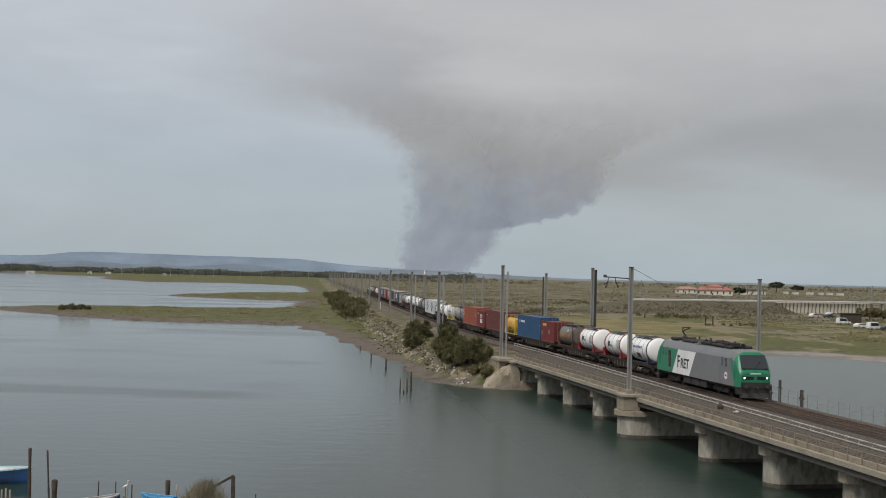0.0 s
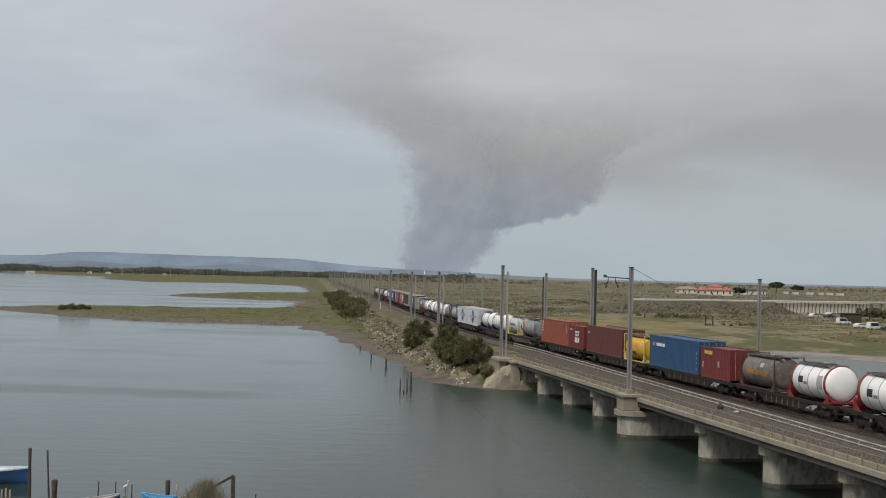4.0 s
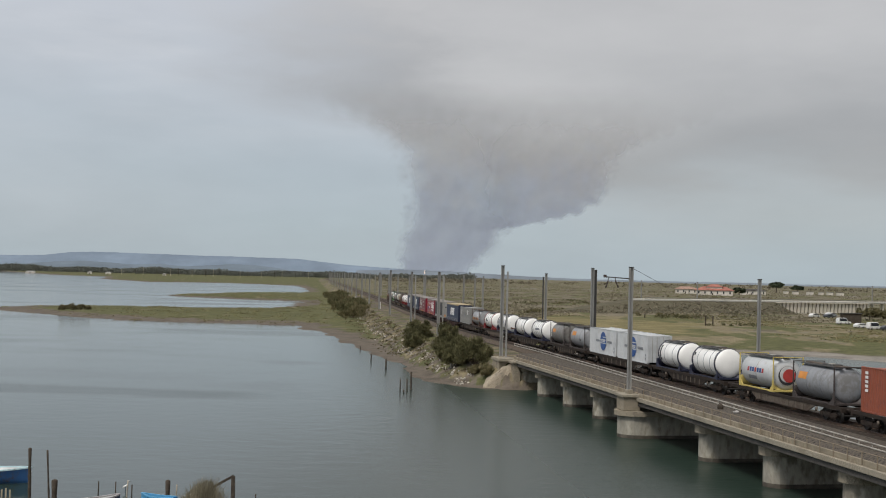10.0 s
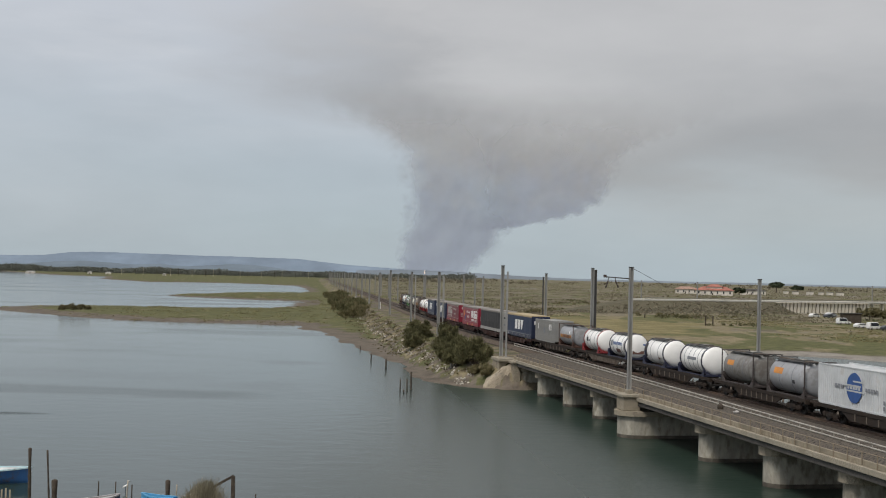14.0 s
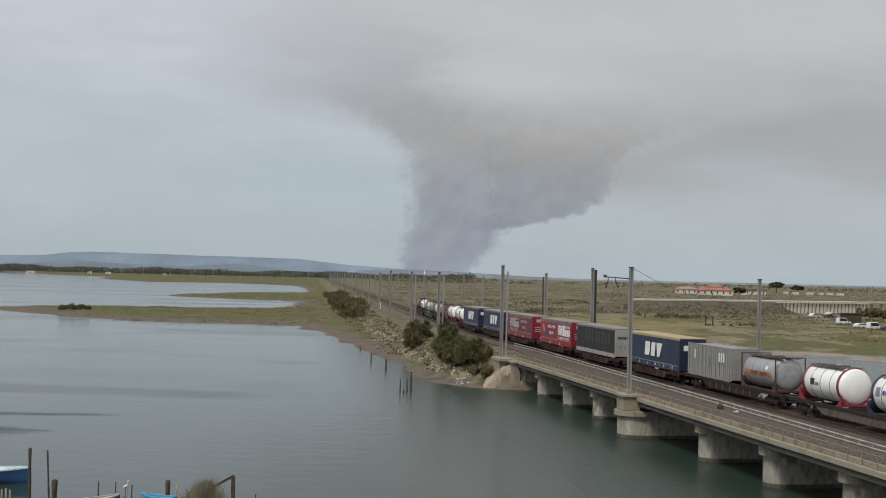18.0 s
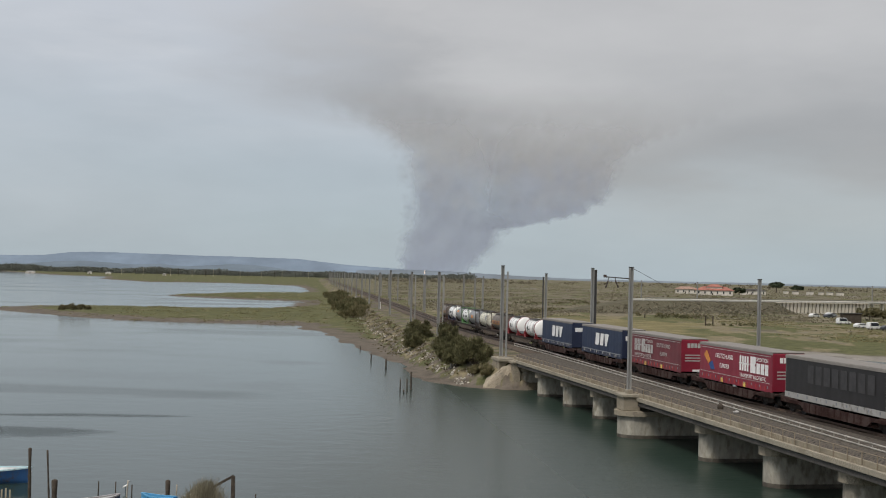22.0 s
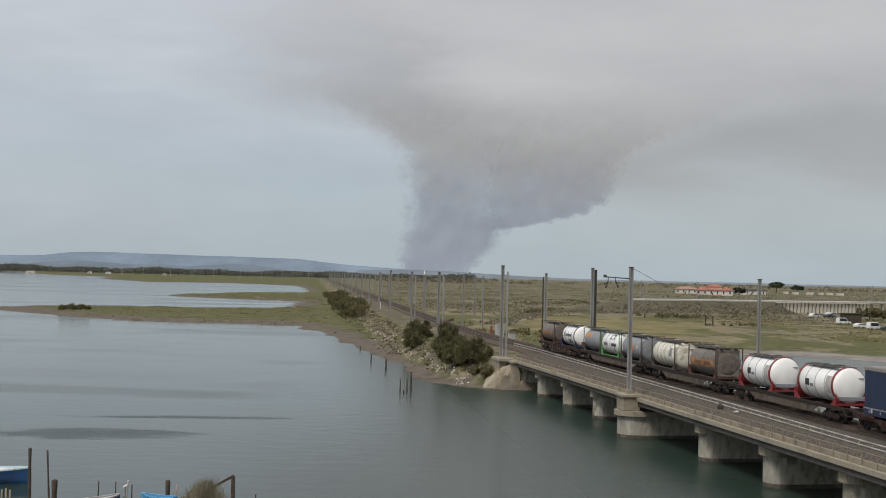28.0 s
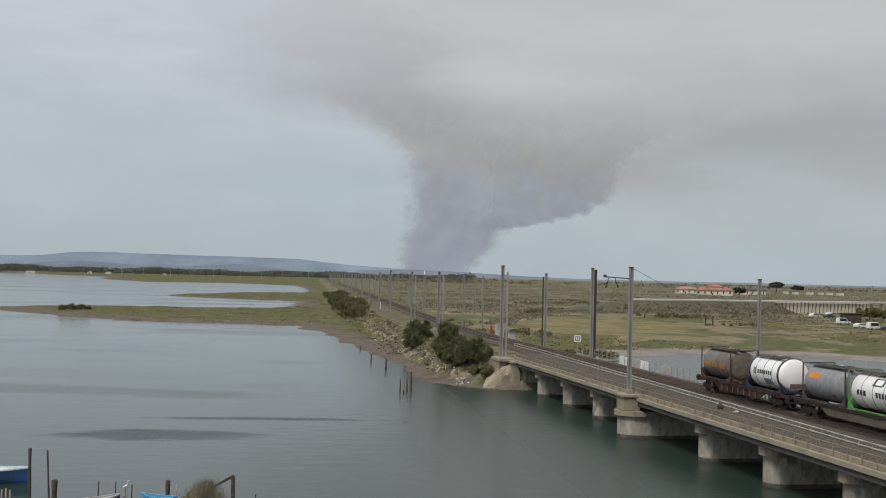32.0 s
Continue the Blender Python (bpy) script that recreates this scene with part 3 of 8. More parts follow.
def leaves_mesh(name, clumps, per, leaf, rng, flat=1.0):
    """Small tilted leaf sprays round clump centres (x, y, z, radius)."""
    c = np.repeat(np.array(clumps, float), per, 0)
    n = len(c)

    def unit(v):
        return v / (np.linalg.norm(v, axis=1, keepdims=True) + 1e-6)

    p = c[:, :3] + unit(rng.normal(size=(n, 3))) * (c[:, 3] * rng.uniform(0.55, 1.05, n))[:, None] * np.array([1, 1, flat])
    a, b = unit(rng.normal(size=(n, 3))), rng.normal(size=(n, 3))
    b = unit(b - a * np.sum(a * b, 1, keepdims=True))
    s = (leaf * rng.uniform(0.6, 1.4, n))[:, None]
    co = np.stack([p - a * s, p + b * s * 0.6, p + a * s, p - b * s * 0.6], 1).reshape(-1, 3)
    me = bpy.data.meshes.new(name)
    me.vertices.add(4 * n)
    me.vertices.foreach_set("co", co.ravel())
    me.loops.add(4 * n)
    me.loops.foreach_set("vertex_index", np.arange(4 * n, dtype=np.int32))
    me.polygons.add(n)
    me.polygons.foreach_set("loop_start", (np.arange(n) * 4).astype(np.int32))
    me.update(calc_edges=True)
    return me


def spray_mesh(name, clumps, per, leaf, rng):
    """Slender upright twigs fanning out of clump centres (x, y, z, radius)."""
    c = np.repeat(np.array(clumps, float), per, 0)
    n = len(c)
    out = rng.normal(size=(n, 3))
    out /= np.linalg.norm(out, axis=1, keepdims=True) + 1e-6
    p = c[:, :3] + out * (c[:, 3] * rng.uniform(0.2, 1.0, n))[:, None] * np.array([1, 1, 0.9])
    a = out * 0.55 + rng.normal(size=(n, 3)) * 0.28 + np.array([0, 0, 0.85])
    a /= np.linalg.norm(a, axis=1, keepdims=True)
    b = np.cross(a, rng.normal(size=(n, 3)))
    b /= np.linalg.norm(b, axis=1, keepdims=True) + 1e-6
    s = (leaf * rng.uniform(0.6, 1.5, n))[:, None]
    co = np.stack([p - a * s * 1.3, p + b * s * 0.3, p + a * s * 1.9, p - b * s * 0.3], 1).reshape(-1, 3)
    me = bpy.data.meshes.new(name)
    me.from_pydata(co.tolist(), [], np.arange(4 * n).reshape(n, 4).tolist())
    return me


def bush(name, x, y, wide, high, seed, label, leaf=0.28, clumps=30, per=44, material=None, trunk=True, category="bush"):
    rng = np.random.RandomState(seed)
    z0 = float(ground_height(np.array([x * 1.0]), np.array([y * 1.0]))[0]) - 0.1
    top = empty(name, Matrix.Translation((x, y, z0)))
    tagged(top, label, category, group=name + "es on the bank" if name == "bush" else "")
    cl = []
    for _ in range(clumps):
        a, r = rng.uniform(0, 2 * math.pi), wide * math.sqrt(rng.uniform(0, 1)) * 0.5
        hh = high * (1 - 0.55 * (2 * r / wide) ** 2)
        cl.append((r * math.cos(a), r * math.sin(a), hh * rng.uniform(0.25, 0.85), wide * rng.uniform(0.10, 0.19)))
    bm = bmesh.new()
    for i in range(6):
        c = cl[i]
        add_rod(bm, (0.1 * math.cos(i), 0.1 * math.sin(i), 0), (c[0] * 0.8, c[1] * 0.8, c[2]), 0.07, 5, 0.02)
    part("stem", bm, M["bark"], top)
    part("crown", spray_mesh("crown", cl, per, leaf, rng), material or LEAF, top)
    return top


def put(w, lat):
    p = along(w, lat)
    return p.x, p.y


def make_bushes():
    for i, (w, lat, wide, high) in enumerate(((203, 10.0, 4.4, 4.6), (199, 11.2, 3.0, 3.2), (175.5, 10.3, 4.3, 5.2), (172, 11.0, 2.4, 2.6), (159, 10.0, 4.6, 4.0), (163, 11.2, 3.6, 3.0), (167.5, 10.4, 3.4, 3.4))):
        x, y = put(w, lat)
        bush("bush", x, y, wide, high, 40 + i, "dense feathery olive bush on the railway bank", 0.13, 70, 130)
    for w, lat, wide, high, seed in ((152.6, 9.6, 2.0, 1.5, 61), (155.5, 10.4, 2.2, 1.3, 62)):
        x, y = put(w, lat)
        bush("bush", x, y, wide, high, seed, "small dry olive bush on the stone abutment", 0.12, 24, 60, SCRUB)
    rng = random.Random(5)
    for i in range(40):
        w = 338 + i * 8 + rng.uniform(-3, 3)
        x, y = put(w, 10.5 + rng.uniform(-1, 5))
        bush("bush", x, y, rng.uniform(4, 8), rng.uniform(1.8, 3.9) * (1 - 0.010 * i), 80 + i, "green scrub thicket beside the railway", 0.22, 26, 80, LEAF if i % 3 else SCRUB)


make_bushes()


def scatter(name, label, spots, size, per, leaf, material, seed, flat=0.7, category="scrub", spread=0.6, lumps=3):
    rng = np.random.RandomState(seed)
    sp = np.array(spots)
    z = ground_height(sp[:, 0], sp[:, 1])
    cl = []
    for (x, y), zz in zip(spots, z):
        s = size * rng.uniform(0.5, 1.5)
        for _ in range(lumps):
            cl.append((x + rng.normal() * s * spread, y + rng.normal() * s * spread, zz + s * rng.uniform(0.15, 0.5), s * rng.uniform(0.4, 0.8)))
    ob = new(name, leaves_mesh(name, cl, per, leaf, rng, flat))
    ob.data.materials.append(material)
    return tagged(ob, label, category, kind="stuff")


def make_scrub():
    rng = np.random.RandomState(11)

    def field(n, r0, r1, b0, b1, gap, patchy):
        """Spots evenly spread in bearing and in log distance over dry land off the railway."""
        r = r0 * (r1 / r0) ** rng.uniform(0, 1, n)
        a = np.radians(rng.uniform(b0, b1, n))
        x, y = r * np.sin(a), r * np.cos(a)
        _, lat = line_coords(x, y)
        keep = (lat < -12) & (water_distance(x, y) > gap) & (waves(x, y * 0.4, 70, 31) + rng.uniform(-0.5, 0.5, n) > patchy)
        return list(zip(x[keep], y[keep]))
    low = [p for p in field(2600, 225, 420, 3, 22, 9, 0.30) if not (255 < math.hypot(*p) < 385 and math.degrees(math.atan2(*p)) < 12.5)]
    scatter("marsh_grass", "short olive and straw tufts on the wet meadow", low, 0.24, 6, 0.16, TUFT, 12, 0.5, "grass", 5.0, 7)
    mid = field(5200, 400, 1000, -2.5, 22, 12, 0.02)
    scatter("marsh_scrub", "low olive scrub crowding the dry marsh", mid[::2], 0.40, 6, 0.24, PALE_SCRUB, 1, 0.5, "scrub", 6.0, 8)
    scatter("marsh_heath", "low dark brown heath between the paler scrub", mid[1::2], 0.38, 6, 0.26, HEATH, 21, 0.5, "scrub", 6.0, 8)
    scatter("plain_scrub", "far dark scrub and trees on the plain", field(3000, 1000, 2600, -3, 23, 20, 0.05), 0.7, 6, 0.5, PALE_SCRUB, 2, 0.5, "scrub", 9.0, 6)
    pts = []
    while len(pts) < 700:      # grasses on the spits and the shore
        x, y = rng.uniform(-135, -25), rng.uniform(300, 640)
        sd = water_distance(np.array([x]), np.array([y]))[0]
        if 3.0 < sd < 60:
            pts.append((x, y))
    scatter("spit_grass", "tufted green marsh grass on the low spits", pts, 0.16, 6, 0.13, TUFT, 3, 0.8, "grass", 6.0, 8)
    pts = []
    while len(pts) < 1500:     # dry grass and weeds on the bank
        w, lat = rng.uniform(152, 420), 8.8 + abs(rng.normal()) * 3.2
        p = put(w, lat)
        if water_distance(np.array([p[0]]), np.array([p[1]]))[0] > 2.5:
            pts.append(p)
    scatter("bank_grass", "dry grass tussocks on the railway bank", pts[:330], 0.14, 8, 0.10, STRAW, 4, 0.9, "grass", 2.2, 4)
    scatter("bank_weeds", "green weeds on the railway bank", pts[950:], 0.17, 7, 0.11, SCRUB, 5, 0.8, "weeds", 2.6, 5)
    for i, (bx, by, bw, bh) in enumerate(((-107.6, 351, 2.6, 2.3), (-105.6, 353, 3.2, 2.7), (-103.4, 354, 2.4, 2.2), (-101.8, 355, 2.0, 1.5))):
        bush("bush", bx, by, bw, bh, 140 + i, "low grey-green shrub at the tip of the spit", 0.16, 24, 40, SCRUB)
    cl = []
    for i in range(3600):      # dark pine belt along the far shore
        a, r = radians(rng.uniform(-22.5, 1.5)), rng.uniform(2350, 2900)
        thin = 0.75 + 0.25 * math.sin(a * 90) * math.sin(a * 37 + 1)
        h = rng.uniform(9, 15) * thin * (1.0 if rng.uniform() > 0.08 else 1.2)
        for k in range(3):
            cl.append((math.sin(a) * r + rng.normal() * 3, math.cos(a) * r + rng.normal() * 3, 1 + h * (0.2 + 0.3 * k + rng.uniform(-0.1, 0.1)), rng.uniform(1.6, 3.0)))
    ob = new("tree_belt", leaves_mesh("tree_belt", cl, 15, 1.35, rng, 0.8))
    ob.data.materials.append(FAR_LEAF)
    tagged(ob, "long dark belt of pines on the far shore", "trees", kind="stuff")
    belt = [(radians(rng.uniform(-3, 2) if k % 4 else rng.uniform(2, 23)), rng.uniform(1700, 3600)) for k in range(420)]
    cl = []
    for a, r in belt:
        h = rng.uniform(2, 4.5)
        for _ in range(3):
            cl.append((math.sin(a) * r + rng.normal() * 6, math.cos(a) * r + rng.normal() * 6, 1.5 + h * rng.uniform(0.2, 0.8), rng.uniform(2, 4)))
    ob = new("far_trees", leaves_mesh("far_trees", cl, 16, 1.2, rng, 0.7))
    ob.data.materials.append(HEATH)
    tagged(ob, "scattered dark trees far out on the plain", "trees", kind="stuff")


make_scrub()

# ---- the bridge ----
def at_line(name):
    return empty(name, FRAME.copy())


NEAR_EDGE, FAR_EDGE = 7.1, -2.9
PIERS = [150.0 - 0, 141.0, 130.6, 120.3, 94.0, 83.0, 72.5, 62.0, 51.5, 41.0]
BIG_PIER = 107.2


def stadium(w, half, lat0, lat1, z0, z1):
    """A wall-like pier across the line with a rounded nose at each end."""
    pts = []
    for i in range(9):
        a = math.pi * i / 8
        pts.append((w + half * math.cos(a), lat1 - half + half * math.sin(a)))
    for i in range(9):
        a = math.pi + math.pi * i / 8
        pts.append((w + half * math.cos(a), lat0 + half + half * math.sin(a)))
    bm = bmesh.new()
    lo = [bm.verts.new((x, y, z0)) for x, y in pts]
    hi = [bm.verts.new((x, y, z1)) for x, y in pts]
    bm.faces.new(lo[::-1])
    bm.faces.new(hi)
    for i in range(len(pts)):
        j = (i + 1) % len(pts)
        bm.faces.new((lo[i], lo[j], hi[j], hi[i]))
    bmesh.ops.recalc_face_normals(bm, faces=bm.faces)
    return bm


def make_bridge():
    top = tagged(at_line("railway_bridge"), "long low concrete railway bridge on pale masonry piers in the water", "bridge")
    w0, w1 = ABUT1 - 2, ABUT0
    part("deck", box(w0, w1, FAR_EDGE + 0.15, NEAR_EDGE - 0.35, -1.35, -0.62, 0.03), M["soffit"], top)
    n = int((w1 - w0) / 6.2)
    for i in range(n):           # kerb stones with fine joints
        a = w0 + (w1 - w0) * i / n
        b = w0 + (w1 - w0) * (i + 1) / n - 0.03
        part("kerb", box(a, b, NEAR_EDGE - 0.95, NEAR_EDGE, -0.95, -0.60, 0.03), M["concrete"], top)
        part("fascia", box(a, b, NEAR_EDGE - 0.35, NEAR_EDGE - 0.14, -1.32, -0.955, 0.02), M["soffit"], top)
        part("parapet", box(a, b, NEAR_EDGE - 0.42, NEAR_EDGE - 0.24, -0.6, -0.28, 0.02), M["parapet"], top)
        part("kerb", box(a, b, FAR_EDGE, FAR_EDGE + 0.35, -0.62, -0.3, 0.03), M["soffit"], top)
    part("walkway", box(w0, w1, 5.55, NEAR_EDGE - 0.96, -0.64, -0.585, 0.01), M["ballast"], top)
    for w in PIERS + [BIG_PIER]:
        k = 0.45 if w == BIG_PIER else 0.0
        part("tide_band", stadium(w, 1.06 + k, -2.61 - k, 6.46 + 1.9 * (k > 0), -4.4, -3.72), M["tide"], top)
    for w in PIERS:
        p = part("pier", stadium(w, 1.05, -2.6, 6.45, -7.0, -1.95), M["pier"], top)
        part("pier_cap", stadium(w, 1.25, -2.8, 6.75, -1.95, -1.36), M["stone"], p)
    p = part("pier", stadium(BIG_PIER, 1.5, -3.0, 8.35, -7.0, -2.15), M["pier"], top, "broad pier that carries a mast")
    part("pier_cap", stadium(BIG_PIER, 1.75, -3.2, 8.65, -2.15, -1.75), M["stone"], p)
    part("pillar", box(BIG_PIER - 0.95, BIG_PIER + 0.95, 6.75, 8.2, -1.75, -0.62, 0.05), M["stone"], p)
    part("pillar_cap", box(BIG_PIER - 1.1, BIG_PIER + 1.1, 6.65, 8.35, -0.62, -0.36, 0.04), M["concrete"], p)
    return top


def make_abutment():
    top = tagged(at_line("abutment"), "pale stone abutment with sloping wing wall at the bridge end", "abutment")
    part("wall", box(149.2, 153.5, -4.2, 6.9, -6, -0.75, 0.05), M["stone"], top)
    part("coping", box(150.5, 154.5, 6.9, 8.8, -0.9, -0.5, 0.05), M["concrete"], top)
    part("mast_footing", box(151.0, 154.2, 7.0, 8.7, -3.2, -0.9, 0.08), M["stone"], top)
    part("pilaster", box(149.0, 150.9, 6.45, 7.35, -6, -1.0, 0.05), M["stone"], top)
    part("pilaster_cap", box(148.8, 151.1, 6.35, 7.6, -1.0, -0.72, 0.04), M["concrete"], top)
    bm = bmesh.new()
    pts = [(149.0, 6.9, -6), (149.2, 12.9, -6), (159, 15.0, -6), (159, 6.9, -6), (150.2, 6.9, -0.95), (150.4, 8.2, -1.5), (159, 8.8, -3.1), (159, 6.9, -1.2)]
    v = [bm.verts.new(p) for p in pts]
    for f in ((0, 1, 2, 3), (4, 5, 6, 7), (0, 1, 5, 4), (1, 2, 6, 5), (2, 3, 7, 6), (3, 0, 4, 7)):
        bm.faces.new([v[i] for i in f])
    bmesh.ops.recalc_face_normals(bm, faces=bm.faces)
    bmesh.ops.subdivide_edges(bm, edges=bm.edges, cuts=9, use_grid_fill=True)
    rng = random.Random(2)
    for q in bm.verts:
        q.co += Vector((rng.uniform(-0.09, 0.09), rng.uniform(-0.12, 0.12), rng.uniform(-0.05, 0.05)))
    for f in bm.faces:
        f.smooth = True
    part("wing_wall", bm, M["slope_stone"], top)
    return top


INNER_TOP = 0.16


def inner_lat(w):
    """The guard rail's offset, fitted to the camera's view: closer to the track towards the far end of the bridge."""
    return max(4.39 - 0.0303 * (w - 77), 2.0)


def make_fences():
    post = mesh_of("post", box(-0.024, 0.024, -0.024, 0.024, 0, 1.0, 0.006))
    post.materials.append(M["fence"])
    tan_post = mesh_of("post", box(-0.022, 0.022, -0.022, 0.022, 0, 1.0, 0.006))
    tan_post.materials.append(M["rail_paint"])
    near = tagged(at_line("fence"), "low tan-painted railing along the bridge walkway", "railing")
    w0, w1, step = ABUT1, ABUT0 - 2.5, 1.6
    n = int((w1 - w0) / step)
    for i in range(n + 1):
        o = part("post", tan_post, None, near)
        o.matrix_basis = pose(w0 + i * step, NEAR_EDGE - 0.16, -0.62) @ Matrix.Diagonal((1, 1, 0.78, 1))
    part("top_rail", rod((w0, NEAR_EDGE - 0.16, 0.16), (w0 + n * step, NEAR_EDGE - 0.16, 0.16), 0.022, 8), M["rail_paint"], near)
    inner = tagged(at_line("fence"), "low pale two-bar guard rail on the ballast beside the track", "railing")
    m = int((172 - w0) / step)
    for i in range(m + 1):
        o = part("post", post, None, inner)
        o.matrix_basis = pose(w0 + i * step, inner_lat(w0 + i * step), -0.2) @ Matrix.Diagonal((1.3, 1.3, 0.2 + INNER_TOP, 1))
    for z in (INNER_TOP, INNER_TOP - 0.27):
        for a, b in ((w0, 155.9), (155.95, w0 + m * step)):
            part("rail", rod((a, inner_lat(a), z), (b, inner_lat(b), z), 0.048, 8), M["bright_rail"], inner)
    far = tagged(at_line("fence"), "thin steel railing on the bridge's far edge", "railing")
    thin = mesh_of("post", box(-0.022, 0.022, -0.022, 0.022, 0, 1.1, 0.006))
    thin.materials.append(M["fence"])
    for i in range(n + 4):
        o = part("post", thin, None, far)
        o.matrix_basis = pose(w0 + i * step, FAR_EDGE + 0.12, -0.3)
    for z in (0.27, 0.78):
        part("rail", rod((w0, FAR_EDGE + 0.12, z), (w0 + (n + 3) * step, FAR_EDGE + 0.12, z), 0.012, 6), M["fence"], far)


def make_tracks():
    ws = [ABUT1 - 420 + i * 30 for i in range(15)] + [30 + i * 5 for i in range(30)] + [180 + i * 10 for i in range(30)] + [480 + i * 60 for i in range(22)]
    far_bed = strip_mesh("ballast", [w for w in ws if w >= 155], [-2.5, -2.0, 2.0, 2.5], [-0.66, -0.19, -0.19, -0.66])
    bed = strip_mesh("ballast", [w for w in ws if w <= 155], [-2.5, -2.3, 1.75, 1.95, 5.1, 5.75], [-0.5, -0.19, -0.19, -0.17, -0.17, -0.57])
    top = tagged(empty("track"), "single railway track on rusty stone ballast", "railway track", kind="structure")
    part("ballast_bed", bed, M["ballast"], top)
    part("ballast_bed", far_bed, M["bank_ballast"], top)
    rusty = strip_mesh("track_bed", ws, [-1.7, -1.5, 1.5, 1.7], [-0.19, -0.165, -0.165, -0.19])
    part("track_bed", rusty, M["rusty_ballast"], top)
    for base, m in ((0.0, M["rail"]),):
        for s in (-0.7525, 0.7525):
            c = base + s
            h = 0.036
            near = [w for w in ws if w <= 155]
            part("rail", strip_mesh("rail", [w for w in ws if w >= 155], [c - 0.07, c - 0.036, c - 0.036, c + 0.036, c + 0.036, c + 0.07], [-0.16, -0.12, 0, 0, -0.12, -0.16]), M["rail"], top)
            part("rail", strip_mesh("rail", near, [c - 0.07, c - h, c - h, c + h, c + h, c + 0.07], [-0.16, -0.12, 0, 0, -0.12, -0.16]), m, top)
    tie = mesh_of("sleeper", box(-0.12, 0.12, -1.28, 1.28, -0.20, -0.135, 0.01))
    tie.materials.append(M["sleeper"])
    for i in range(150):
        o = part("sleeper", tie, None, top)
        o.matrix_basis = FRAME @ pose(55 + i * 0.65, 0, 0)


make_bridge()
make_abutment()
make_fences()
make_tracks()


# ---- catenary masts ----
def mast(p, base_z, top_z, wide, material, label, double=0.0, bracket=0, turn=0.0, group="catenary masts along the railway"):
    """A steel mast of two channels and battens, standing at p on base_z."""
    ob = tagged(empty("catenary_mast", Matrix.Translation((p[0], p[1], base_z)) @ Matrix.Rotation(-ALPHA + turn, 4, "Z")), label, "mast", group)
    h = top_z - base_z
    bm = bmesh.new()
    a = wide / 2
    add_box(bm, -a, -a + 0.05, -a, a, 0, h)
    add_box(bm, a - 0.05, a, -a, a, 0, h)
    add_box(bm, -a, a, -0.03, 0.03, 0, h)
    part("pole", bm, material, ob)
    part("base_plate", box(-a - 0.12, a + 0.12, -a - 0.12, a + 0.12, -0.25, 0.08, 0.02), M["concrete"], ob)
    part("cap", box(-a - 0.03, a + 0.03, -a - 0.03, a + 0.03, h, h + 0.06, 0.01), M["dark_mast"], ob)
    if double:
        part("second_pole", box(double - 0.09, double + 0.09, -0.12, 0.12, 0, h * 0.94, 0.02), material, ob)
        part("strut", beam((0, 0, h * 0.9), (double, 0, h * 0.9), 0.08, 0.08), material, ob)
    if bracket:
        z = h - 0.95
        s = 1 if bracket > 0 else -1
        L = abs(bracket)
        arm = part("bracket", beam((-0.1 * s, 0, z), (-L * s, 0, z + 0.12), 0.07, 0.09), M["dark_mast"], ob)
        part("end_clamp", box(-L * s - 0.12, -L * s + 0.12, -0.07, 0.07, z + 0.06, z + 0.3), M["insulator"], arm)
        for k in (0.62, 0.86):
            part("insulator", lathe([(-0.75, 0.03), (-0.7, 0.07), (-0.5, 0.07), (-0.45, 0.04), (-0.4, 0.07), (-0.2, 0.07), (-0.1, 0.03)], 8, "Z"), M["insulator"], arm)\
                .matrix_basis = pose(-L * s * k, 0, z - 0.1, 0, -25 if k < 0.7 else 20)
            part("hanger", rod((-L * s * k, 0, z + 0.1), (-L * s * k + (0.08 if k < 0.7 else -0.07), 0, z - 0.25), 0.035, 6), M["dark_mast"], arm)
        part("stay", rod((0.1 * s, 0, h - 0.05), (3.4 * s, 1.5, h - 1.4), 0.02, 5), M["dark_mast"], ob)
    return ob


